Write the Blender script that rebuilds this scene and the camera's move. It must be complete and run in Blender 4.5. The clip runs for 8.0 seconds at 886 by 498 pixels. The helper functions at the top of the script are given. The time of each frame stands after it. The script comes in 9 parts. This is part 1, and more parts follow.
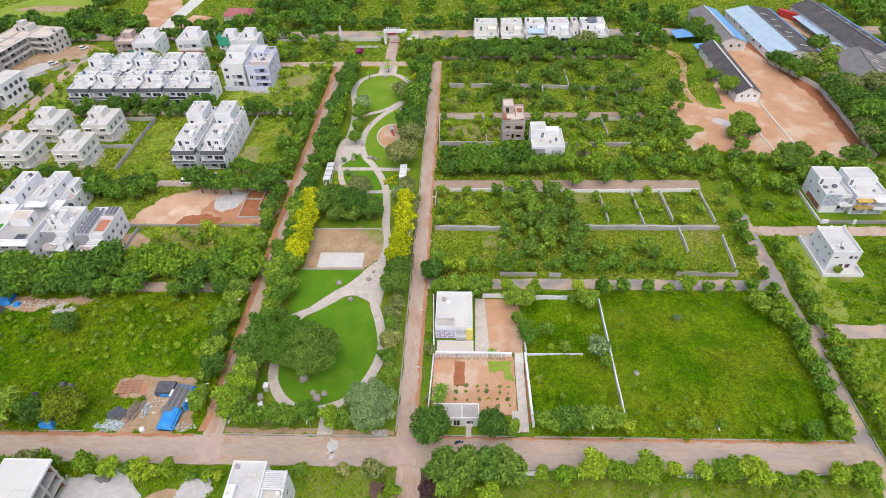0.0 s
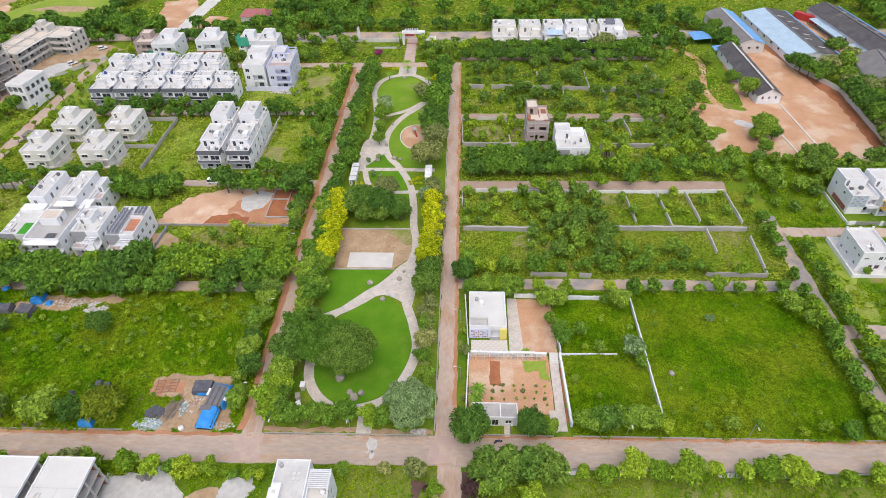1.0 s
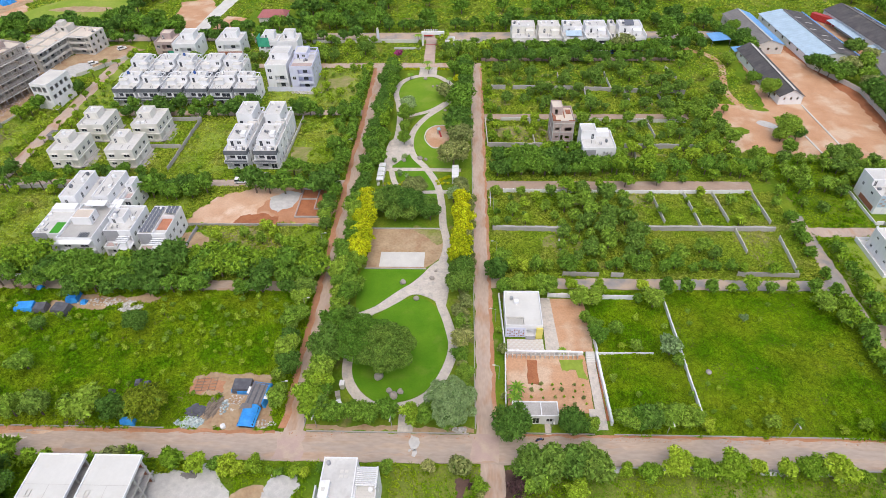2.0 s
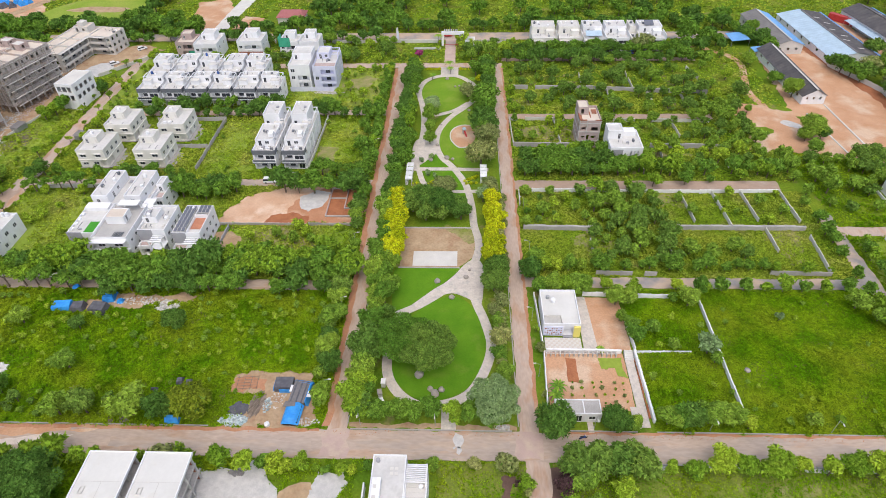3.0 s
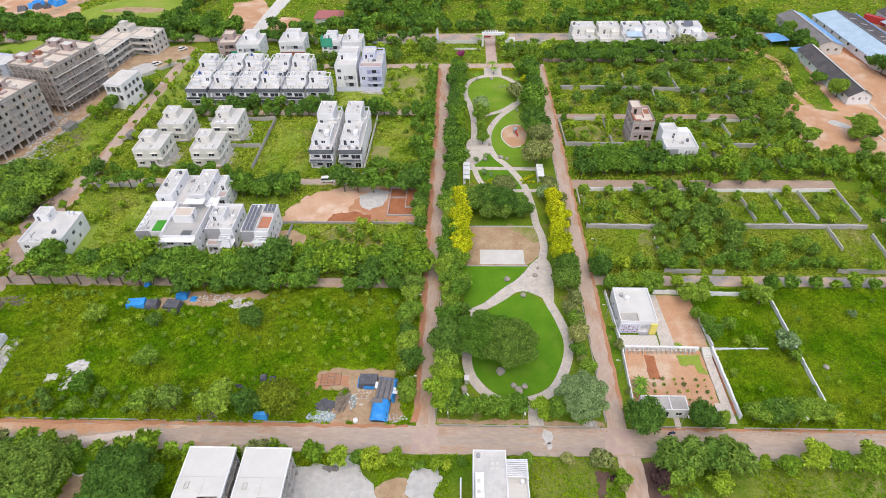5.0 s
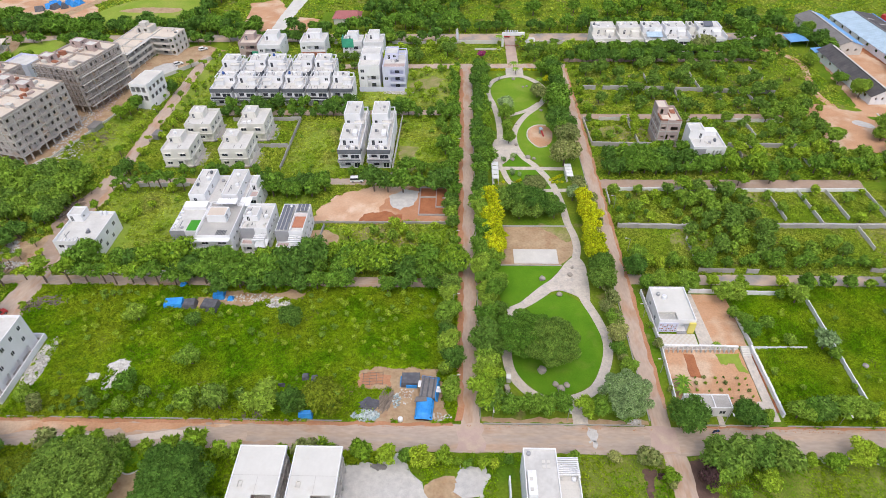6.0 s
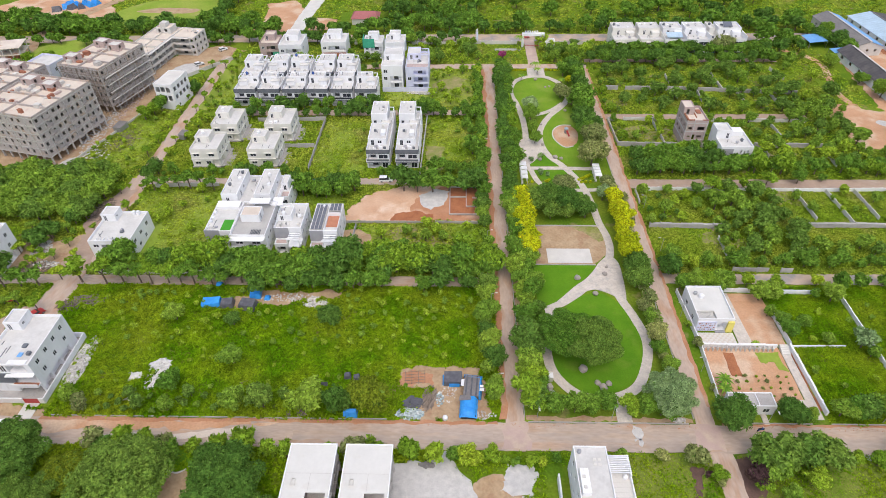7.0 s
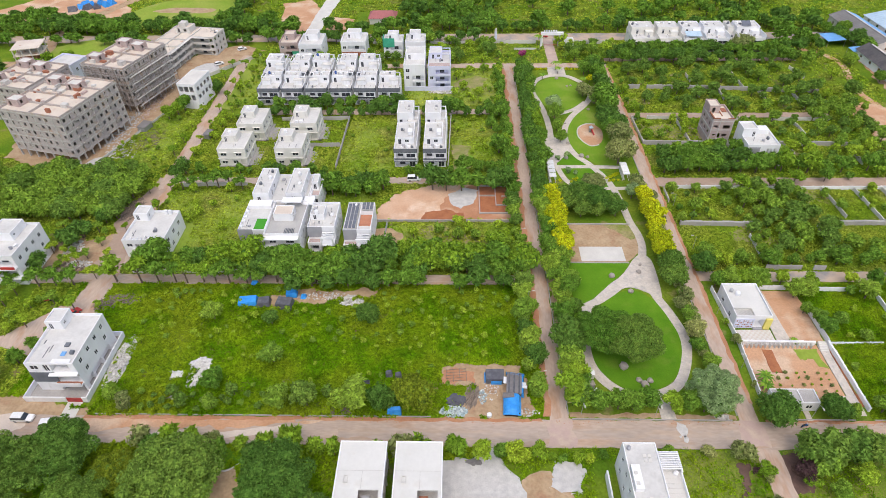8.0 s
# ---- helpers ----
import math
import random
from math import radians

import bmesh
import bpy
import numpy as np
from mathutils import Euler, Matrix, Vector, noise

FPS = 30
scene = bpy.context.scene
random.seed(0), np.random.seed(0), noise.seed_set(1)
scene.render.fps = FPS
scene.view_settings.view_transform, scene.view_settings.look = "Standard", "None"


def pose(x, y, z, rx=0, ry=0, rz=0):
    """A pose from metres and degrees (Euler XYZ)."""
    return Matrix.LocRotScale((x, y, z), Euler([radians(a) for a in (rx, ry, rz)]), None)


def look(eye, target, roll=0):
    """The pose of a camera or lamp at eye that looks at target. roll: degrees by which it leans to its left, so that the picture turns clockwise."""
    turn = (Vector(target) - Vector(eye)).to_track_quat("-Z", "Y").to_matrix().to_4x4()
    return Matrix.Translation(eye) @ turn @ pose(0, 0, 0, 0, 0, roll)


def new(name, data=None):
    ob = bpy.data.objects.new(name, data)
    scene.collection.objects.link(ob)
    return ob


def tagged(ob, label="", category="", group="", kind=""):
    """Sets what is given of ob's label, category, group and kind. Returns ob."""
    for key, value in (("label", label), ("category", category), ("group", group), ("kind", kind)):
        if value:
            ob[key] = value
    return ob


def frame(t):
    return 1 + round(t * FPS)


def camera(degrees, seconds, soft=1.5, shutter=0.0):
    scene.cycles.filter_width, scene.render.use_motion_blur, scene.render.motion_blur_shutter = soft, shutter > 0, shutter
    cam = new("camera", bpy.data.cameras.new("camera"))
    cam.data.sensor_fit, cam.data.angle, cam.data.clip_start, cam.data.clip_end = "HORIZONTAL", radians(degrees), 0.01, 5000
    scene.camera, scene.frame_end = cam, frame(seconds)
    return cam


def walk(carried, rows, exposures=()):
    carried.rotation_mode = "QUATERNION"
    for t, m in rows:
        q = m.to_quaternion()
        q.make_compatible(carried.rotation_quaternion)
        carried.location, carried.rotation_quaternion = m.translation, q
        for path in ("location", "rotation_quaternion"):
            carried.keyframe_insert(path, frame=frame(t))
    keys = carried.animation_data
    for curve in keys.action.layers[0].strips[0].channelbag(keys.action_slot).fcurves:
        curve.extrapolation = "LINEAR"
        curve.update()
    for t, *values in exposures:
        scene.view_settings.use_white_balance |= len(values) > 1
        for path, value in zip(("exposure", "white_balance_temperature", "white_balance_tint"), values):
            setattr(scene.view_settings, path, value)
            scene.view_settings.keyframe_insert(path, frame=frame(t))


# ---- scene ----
cam = camera(72.8, 8.0, soft=0.75)
PATH = [
    (0, (4.327, 5.127, 111.632), (4.257, 6.62, 110.303), -1.6),
    (0.5, (0.234, 4.735, 111.696), (0.166, 6.23, 110.369), -1.5),
    (1, (-3.928, 4.319, 111.807), (-3.996, 5.815, 110.482), -1.4),
    (1.5, (-8.237, 3.834, 111.947), (-8.304, 5.332, 110.623), -1.3),
    (3, (-21.798, 2.334, 112.554), (-21.864, 3.833, 111.231), -1.3),
    (3.5, (-26.489, 1.827, 112.679), (-26.554, 3.327, 111.357), -1.2),
    (4, (-31.216, 1.344, 112.77), (-31.279, 2.845, 111.449), -1.2),
    (4.5, (-35.999, 0.894, 112.88), (-36.061, 2.395, 111.56), -1.2),
    (6, (-50.628, -0.364, 113.393), (-50.685, 1.138, 112.074), -1.1),
    (6.5, (-55.61, -0.745, 113.465), (-55.664, 0.758, 112.147), -1.1),
    (7, (-60.581, -1.197, 113.53), (-60.633, 0.308, 112.212), -1.0),
    (7.5, (-65.542, -1.601, 113.569), (-65.591, -0.097, 112.251), -1.0),
    (8, (-70.447, -1.984, 113.582), (-70.493, -0.48, 112.265), -1.0),
]
walk(cam, [(t, look(eye, target, roll)) for t, eye, target, roll in PATH], exposures=[(0, 0.45, 6500, 10), (8, 0.45, 6500, 10)])


# ---- light ----
SUN_ELEV, SUN_AZ = radians(66), radians(172)
world = bpy.data.worlds.new("overcast")
scene.world = world
world.use_nodes = True
wn = world.node_tree.nodes
sky = wn.new("ShaderNodeTexSky")
sky.sky_type = "NISHITA"
sky.sun_disc = False
sky.sun_elevation = SUN_ELEV
sky.sun_rotation = SUN_AZ
sky.air_density, sky.dust_density, sky.ozone_density = 1.0, 4.0, 1.0
world.node_tree.links.new(sky.outputs[0], wn["Background"].inputs[0])
wn["Background"].inputs[1].default_value = 0.14
sun = new("sun", bpy.data.lights.new("sun", "SUN"))
sun.data.energy, sun.data.angle, sun.data.color = 1.15, radians(120), (1.0, 0.97, 0.92)
sun_from = Vector((math.sin(SUN_AZ) * math.cos(SUN_ELEV), math.cos(SUN_AZ) * math.cos(SUN_ELEV), math.sin(SUN_ELEV)))
sun.matrix_world = look(sun_from * 300, (0, 0, 0))


# ---- materials ----
def material(name, c1, c2, rough=0.85, big=0.25, fine=5.0, bump=0.3, spread=(0.35, 0.65), rand=0.0, island=0.0,
             metal=0.0, c3=None, c3_at=(0.6, 0.7), c3_scale=0.06, leaf=0.0, spec=0.3, streak=None, tone=(0.86, 1.1)):
    """A surface with two colours at a large scale, a third in patches, fine grain, and a shift from piece to piece."""
    m = bpy.data.materials.new(name)
    m.use_nodes = True
    nt = m.node_tree
    n, link = nt.nodes, nt.links.new
    p = n["Principled BSDF"]
    co = n.new("ShaderNodeTexCoord").outputs["Object"]
    if streak:
        mp = n.new("ShaderNodeMapping")
        mp.inputs["Scale"].default_value = streak
        link(co, mp.inputs[0])
        co = mp.outputs[0]

    def noise_at(scale, detail=4.0):
        t = n.new("ShaderNodeTexNoise")
        t.inputs["Scale"].default_value, t.inputs["Detail"].default_value = scale, detail
        link(co, t.inputs["Vector"])
        return t.outputs["Fac"]

    def ramp(fac, lo, hi):
        r = n.new("ShaderNodeMapRange")
        r.inputs[1].default_value, r.inputs[2].default_value = lo, hi
        link(fac, r.inputs[0])
        return r.outputs[0]

    def mix(fac, a, b, kind="MIX"):
        x = n.new("ShaderNodeMix")
        x.data_type, x.blend_type = "RGBA", kind
        for sock, v in ((x.inputs[0], fac), (x.inputs[6], a), (x.inputs[7], b)):
            if isinstance(v, (int, float)):
                sock.default_value = v
            elif isinstance(v, tuple):
                sock.default_value = (*v, 1)
            else:
                link(v, sock)
        return x.outputs[2]

    col = mix(ramp(noise_at(big, 6.0), *spread), c1, c2)
    if c3:
        col = mix(ramp(noise_at(c3_scale, 7.0), *c3_at), col, c3)
    grain = noise_at(fine, 3.0)
    g = ramp(grain, 0.25, 0.75)
    lo = n.new("ShaderNodeMapRange")
    lo.inputs[3].default_value, lo.inputs[4].default_value = tone
    link(g, lo.inputs[0])
    hsv = n.new("ShaderNodeHueSaturation")
    link(col, hsv.inputs["Color"])
    val = lo.outputs[0]
    for amount, kind, out in ((rand, "ShaderNodeObjectInfo", "Random"), (island, "ShaderNodeNewGeometry", "Random Per Island")):
        if amount:
            r = n.new("ShaderNodeMapRange")
            r.inputs[3].default_value, r.inputs[4].default_value = 1 - amount, 1 + amount
            link(n.new(kind).outputs[out], r.inputs[0])
            mu = n.new("ShaderNodeMath")
            mu.operation = "MULTIPLY"
            link(val, mu.inputs[0])
            link(r.outputs[0], mu.inputs[1])
            val = mu.outputs[0]
            if kind == "ShaderNodeObjectInfo":
                h = n.new("ShaderNodeMapRange")
                h.inputs[3].default_value, h.inputs[4].default_value = 0.5 + amount * 0.06, 0.5 - amount * 0.09
                link(r.outputs[0], h.inputs[0])
                h.inputs[1].default_value, h.inputs[2].default_value = 1 - amount, 1 + amount
                link(h.outputs[0], hsv.inputs["Hue"])
    link(val, hsv.inputs["Value"])
    link(hsv.outputs[0], p.inputs["Base Color"])
    p.inputs["Roughness"].default_value = rough
    p.inputs["Metallic"].default_value = metal
    p.inputs["Specular IOR Level"].default_value = spec
    if bump:
        b = n.new("ShaderNodeBump")
        b.inputs["Strength"].default_value, b.inputs["Distance"].default_value = bump, 0.12
        link(grain, b.inputs["Height"])
        link(b.outputs[0], p.inputs["Normal"])
    if leaf:
        tr = n.new("ShaderNodeBsdfTranslucent")
        link(hsv.outputs[0], tr.inputs["Color"])
        ms = n.new("ShaderNodeMixShader")
        ms.inputs[0].default_value = leaf
        link(p.outputs[0], ms.inputs[1])
        link(tr.outputs[0], ms.inputs[2])
        link(ms.outputs[0], n["Material Output"].inputs["Surface"])
    return m


GRASS = material("meadow_ground", (0.095, 0.185, 0.012), (0.185, 0.250, 0.022), big=0.09, fine=1.6, bump=0.8, c3=(0.27, 0.215, 0.10), c3_at=(0.60, 0.72), c3_scale=0.14, spec=0.05, tone=(0.7, 1.15))
LAWN = material("mown_lawn", (0.082, 0.205, 0.010), (0.115, 0.245, 0.014), big=0.18, fine=5, bump=0.35, c3=(0.15, 0.235, 0.03), c3_at=(0.58, 0.8), c3_scale=0.2, spec=0.08)
LAWNPALE = material("sunny_lawn", (0.135, 0.255, 0.018), (0.180, 0.290, 0.026), big=0.14, fine=4, bump=0.35, c3=(0.22, 0.29, 0.05), c3_at=(0.52, 0.72), c3_scale=0.12, spec=0.08)
PASTURE = material("far_pasture", (0.20, 0.30, 0.035), (0.27, 0.33, 0.06), big=0.08, fine=1.0, bump=0.4, c3=(0.33, 0.30, 0.12), c3_at=(0.55, 0.75), c3_scale=0.05, spec=0.05)
OLIVEGRASS = material("olive_grass", (0.145, 0.205, 0.028), (0.215, 0.245, 0.050), big=0.25, fine=2.2, bump=0.7, c3=(0.31, 0.27, 0.14), c3_at=(0.60, 0.74), c3_scale=0.16, spec=0.05, tone=(0.7, 1.15))
DRYGRASS = material("dry_grass", (0.20, 0.235, 0.045), (0.33, 0.27, 0.14), big=0.3, fine=1.6, bump=0.6, tone=(0.75, 1.15))
SOIL = material("orange_soil", (0.53, 0.315, 0.19), (0.47, 0.255, 0.14), big=0.16, fine=2.5, bump=0.6, c3=(0.57, 0.41, 0.29), c3_at=(0.5, 0.62), c3_scale=0.09)
PALESOIL = material("pale_orange_soil", (0.60, 0.40, 0.275), (0.53, 0.325, 0.205), big=0.16, fine=2.5, bump=0.6, c3=(0.66, 0.50, 0.38), c3_at=(0.5, 0.62), c3_scale=0.12)
REDSOIL = material("red_soil", (0.37, 0.145, 0.065), (0.30, 0.11, 0.05), big=0.4, fine=3, bump=0.6)
CLAY = material("damp_red_clay", (0.46, 0.235, 0.135), (0.40, 0.19, 0.10), big=0.2, fine=2.5, bump=0.6, c3=(0.52, 0.33, 0.22), c3_at=(0.55, 0.7), c3_scale=0.12)
TANSOIL = material("tan_soil", (0.44, 0.32, 0.20), (0.36, 0.245, 0.145), big=0.3, fine=1.5, bump=0.5, c3=(0.33, 0.195, 0.115), c3_at=(0.52, 0.7), c3_scale=0.25, tone=(0.8, 1.12))
DARKSOIL = material("dark_soil", (0.10, 0.06, 0.05), (0.15, 0.09, 0.07), big=0.5, fine=3, bump=0.6)
ROAD = material("dusty_road", (0.48, 0.372, 0.298), (0.39, 0.318, 0.268), rough=0.9, big=0.2, fine=2.2, bump=0.15, c3=(0.45, 0.29, 0.19), c3_at=(0.54, 0.74), c3_scale=0.34, streak=(0.3, 1.0, 1.0), tone=(0.84, 1.08))
LANE = material("dusty_lane", (0.45, 0.35, 0.29), (0.49, 0.378, 0.302), rough=0.9, big=0.3, fine=2.2, bump=0.15, c3=(0.43, 0.265, 0.17), c3_at=(0.50, 0.68), c3_scale=0.36, streak=(1.0, 0.3, 1.0), tone=(0.86, 1.06))
WORN = material("worn_road", (0.40, 0.33, 0.282), (0.44, 0.352, 0.29), rough=0.9, big=0.25, fine=1.5, bump=0.1, c3=(0.44, 0.34, 0.265), c3_at=(0.48, 0.62), c3_scale=0.5, streak=(0.3, 1.0, 1.0), tone=(0.84, 1.08))
BROWNROAD = material("brown_dust_road", (0.39, 0.285, 0.22), (0.33, 0.24, 0.185), rough=0.95, big=0.2, fine=1.2, bump=0.15, c3=(0.42, 0.33, 0.27), c3_at=(0.5, 0.7), c3_scale=0.2, tone=(0.9, 1.06))
TARMAC = material("grey_road", (0.30, 0.275, 0.26), (0.24, 0.225, 0.22), rough=0.9, big=0.3, fine=4, bump=0.15, c3=(0.45, 0.345, 0.265), c3_at=(0.40, 0.56), c3_scale=0.16, tone=(0.94, 1.04))
PAVER = material("pink_pavers", (0.46, 0.34, 0.30), (0.41, 0.305, 0.265), rough=0.85, big=0.25, fine=4, bump=0.2, c3=(0.48, 0.375, 0.30), c3_at=(0.45, 0.65), c3_scale=0.4, tone=(0.94, 1.04))
PATH_STONE = material("path_stone", (0.59, 0.53, 0.47), (0.51, 0.455, 0.40), rough=0.85, big=0.5, fine=2.4, bump=0.3, c3=(0.44, 0.41, 0.375), c3_at=(0.52, 0.68), c3_scale=0.7, tone=(0.84, 1.08))
CONCRETE = material("concrete", (0.42, 0.40, 0.38), (0.34, 0.325, 0.31), big=0.3, fine=4, bump=0.25)
PALE = material("pale_concrete", (0.60, 0.58, 0.54), (0.53, 0.51, 0.48), big=0.3, fine=4, bump=0.2, tone=(0.94, 1.04))
GRAVEL = material("grey_gravel", (0.45, 0.44, 0.43), (0.55, 0.535, 0.515), big=0.8, fine=7, bump=0.8)
WHITE = material("white_paint", (0.77, 0.77, 0.785), (0.72, 0.72, 0.73), rough=0.7, big=0.3, fine=0.8, bump=0.04, c3=(0.56, 0.55, 0.54), c3_at=(0.60, 0.9), c3_scale=0.7, streak=(1.0, 1.0, 0.3), tone=(0.95, 1.03))
CREAM = material("cream_paint", (0.70, 0.68, 0.63), (0.65, 0.63, 0.58), rough=0.75, big=0.4, fine=1.0, bump=0.05, c3=(0.46, 0.43, 0.39), c3_at=(0.60, 0.9), c3_scale=0.7, streak=(1.0, 1.0, 0.3), tone=(0.95, 1.03))
LAVENDER = material("pale_lavender_paint", (0.62, 0.63, 0.76), (0.57, 0.58, 0.71), rough=0.75, big=0.4, fine=2, bump=0.06, tone=(0.97, 1.02))
CHARCOAL = material("charcoal_paint", (0.16, 0.17, 0.19), (0.12, 0.13, 0.145), rough=0.7, big=0.5, fine=2, bump=0.06, tone=(0.97, 1.02))
GREYWALL = material("grey_paint", (0.36, 0.36, 0.38), (0.31, 0.31, 0.33), rough=0.75, big=0.5, fine=2, bump=0.06, tone=(0.97, 1.02))
YELLOW = material("yellow_paint", (0.72, 0.62, 0.16), (0.66, 0.56, 0.14), rough=0.7, big=0.5, fine=2, bump=0.05, tone=(0.97, 1.02))
OCHRE = material("ochre_paint", (0.55, 0.36, 0.10), (0.5, 0.32, 0.09), rough=0.7, big=0.5, fine=2, bump=0.05, tone=(0.97, 1.02))
ROOF = material("white_roof_screed", (0.58, 0.57, 0.55), (0.51, 0.498, 0.48), rough=0.85, big=0.25, fine=1.6, bump=0.06, c3=(0.45, 0.435, 0.415), c3_at=(0.55, 0.85), c3_scale=0.45, tone=(0.92, 1.05))
ROOFPALE = material("clean_roof_screed", (0.61, 0.60, 0.57), (0.56, 0.55, 0.52), rough=0.85, big=0.2, fine=1.6, bump=0.05, c3=(0.54, 0.51, 0.46), c3_at=(0.6, 0.85), c3_scale=0.3, tone=(0.96, 1.03))
ROOFGREY = material("grey_roof_screed", (0.42, 0.41, 0.39), (0.36, 0.35, 0.34), rough=0.85, big=0.3, fine=2.5, bump=0.1, tone=(0.94, 1.04))
BLOCK = material("grey_block_wall", (0.45, 0.40, 0.375), (0.37, 0.335, 0.315), rough=0.95, big=0.6, fine=3, bump=0.25, c3=(0.42, 0.32, 0.25), c3_at=(0.55, 0.68), c3_scale=0.3)
SLAB = material("raw_concrete", (0.50, 0.475, 0.45), (0.43, 0.41, 0.39), rough=0.95, big=0.5, fine=3, bump=0.2)
SLABTOP = material("raw_roof_slab", (0.62, 0.55, 0.47), (0.55, 0.47, 0.40), rough=0.95, big=0.15, fine=2, bump=0.2, c3=(0.42, 0.22, 0.15), c3_at=(0.62, 0.72), c3_scale=0.25, tone=(0.94, 1.04))
BRICK = material("red_brick", (0.36, 0.15, 0.09), (0.30, 0.12, 0.075), rough=0.95, big=0.8, fine=6, bump=0.3)
PINKWALL = material("unpainted_plaster", (0.46, 0.36, 0.33), (0.40, 0.32, 0.30), rough=0.95, big=0.5, fine=3, bump=0.2)
GLASS = material("window_glass", (0.03, 0.035, 0.045), (0.05, 0.055, 0.065), rough=0.12, big=1.5, fine=3, bump=0, spec=0.6)
# near-black that paints the shade of an unlit inside
DARK = material("painted_dark_interior", (0.03, 0.03, 0.032), (0.045, 0.042, 0.04), rough=0.9, bump=0)
STEEL = material("grey_steel", (0.42, 0.43, 0.44), (0.36, 0.37, 0.38), rough=0.45, metal=0.6, bump=0.05)
SHEETDARK = material("dark_roof_sheet", (0.075, 0.07, 0.075), (0.105, 0.098, 0.098), rough=0.85, big=0.3, fine=2, bump=0.2, c3=(0.15, 0.135, 0.125), c3_at=(0.55, 0.75), c3_scale=0.2)
SHEETGREY = material("grey_roof_sheet", (0.21, 0.20, 0.195), (0.17, 0.16, 0.16), rough=0.85, big=0.3, fine=2, bump=0.2)
SHEETBLUE = material("blue_roof_sheet", (0.13, 0.32, 0.62), (0.17, 0.37, 0.66), rough=0.5, big=0.3, fine=2, bump=0.1)
SHEETSKY = material("pale_blue_roof_sheet", (0.42, 0.54, 0.64), (0.36, 0.47, 0.56), rough=0.5, big=0.3, fine=2, bump=0.1)
TARP = material("blue_tarpaulin", (0.03, 0.24, 0.66), (0.05, 0.31, 0.72), rough=0.45, big=0.9, fine=2, bump=0.4)
TARPBLACK = material("black_tarpaulin", (0.085, 0.085, 0.10), (0.12, 0.12, 0.135), rough=0.5, big=0.9, fine=2, bump=0.4)
GREENNET = material("green_net", (0.05, 0.33, 0.20), (0.07, 0.40, 0.25), rough=0.8, big=0.9, fine=4, bump=0.4)
STONE = material("grey_boulder", (0.37, 0.33, 0.295), (0.29, 0.26, 0.235), rough=0.95, big=0.9, fine=4, bump=0.5)
BARK = material("bark", (0.13, 0.095, 0.07), (0.18, 0.135, 0.10), rough=0.95, big=2, fine=10, bump=0.5)
RED = material("red_paint", (0.48, 0.05, 0.045), (0.42, 0.04, 0.04), rough=0.35, big=1, bump=0)
CARWHITE = material("white_car_paint", (0.78, 0.78, 0.79), (0.75, 0.75, 0.76), rough=0.25, big=1, bump=0, spec=0.5)
CARBLUE = material("blue_car_paint", (0.03, 0.09, 0.30), (0.03, 0.08, 0.26), rough=0.25, big=1, bump=0, spec=0.5)
RUBBER = material("black_rubber", (0.025, 0.025, 0.025), (0.035, 0.035, 0.035), rough=0.9, bump=0)
PANEL = material("solar_cells", (0.10, 0.11, 0.14), (0.12, 0.13, 0.16), rough=0.3, big=1.5, bump=0, spec=0.6)
TERRACOTTA = material("terracotta_tiles", (0.46, 0.20, 0.12), (0.40, 0.17, 0.10), big=0.8, fine=5, bump=0.2)
TURF = material("artificial_turf", (0.05, 0.26, 0.02), (0.06, 0.29, 0.025), big=1, fine=10, bump=0.2)
PLASTIC = material("crumpled_plastic", (0.46, 0.50, 0.49), (0.28, 0.38, 0.40), rough=0.5, big=1.2, fine=5, bump=0.6, island=0.35)
LIME = material("white_rubble", (0.58, 0.56, 0.53), (0.42, 0.40, 0.37), rough=0.95, big=1.2, fine=5, bump=0.7, island=0.2)
STICK = material("dry_sticks", (0.25, 0.20, 0.16), (0.18, 0.145, 0.12), rough=0.95, big=1, fine=6, bump=0.3, island=0.25)
BURNT = material("scorched_weeds", (0.085, 0.05, 0.04), (0.13, 0.075, 0.055), rough=0.95, big=1.2, fine=5, bump=0.5, island=0.3)
PUDDLE = material("muddy_water", (0.60, 0.51, 0.43), (0.55, 0.46, 0.39), rough=0.3, big=0.4, bump=0, spec=0.5)


def leaf_material(name, c1, c2, rand=0.26):
    return material(name, c1, c2, rough=0.75, big=0.75, fine=2.5, bump=0, spread=(0.36, 0.64), rand=rand, island=0.5, leaf=0.24, spec=0.1, tone=(0.78, 1.12))


LEAF = {
    # deep also serves as the painted shade inside the other crowns
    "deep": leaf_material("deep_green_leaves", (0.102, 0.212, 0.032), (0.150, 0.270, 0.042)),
    "mid": leaf_material("mid_green_leaves", (0.152, 0.292, 0.032), (0.212, 0.358, 0.042)),
    "light": leaf_material("light_green_leaves", (0.232, 0.382, 0.026), (0.298, 0.440, 0.038)),
    "yellow": leaf_material("yellow_green_leaves", (0.42, 0.50, 0.012), (0.58, 0.60, 0.016), 0.1),
    "grey": leaf_material("grey_green_leaves", (0.26, 0.38, 0.15), (0.33, 0.45, 0.19), 0.15),
    "olive": leaf_material("olive_leaves", (0.26, 0.31, 0.09), (0.32, 0.35, 0.125), 0.2),
    "moss": leaf_material("moss_green_leaves", (0.150, 0.215, 0.014), (0.205, 0.270, 0.020), 0.1),
    "plum": leaf_material("dark_plum_leaves", (0.10, 0.055, 0.06), (0.13, 0.075, 0.075), 0.2),
    "pink": leaf_material("magenta_blossom", (0.42, 0.06, 0.22), (0.50, 0.09, 0.28), 0.1),
}
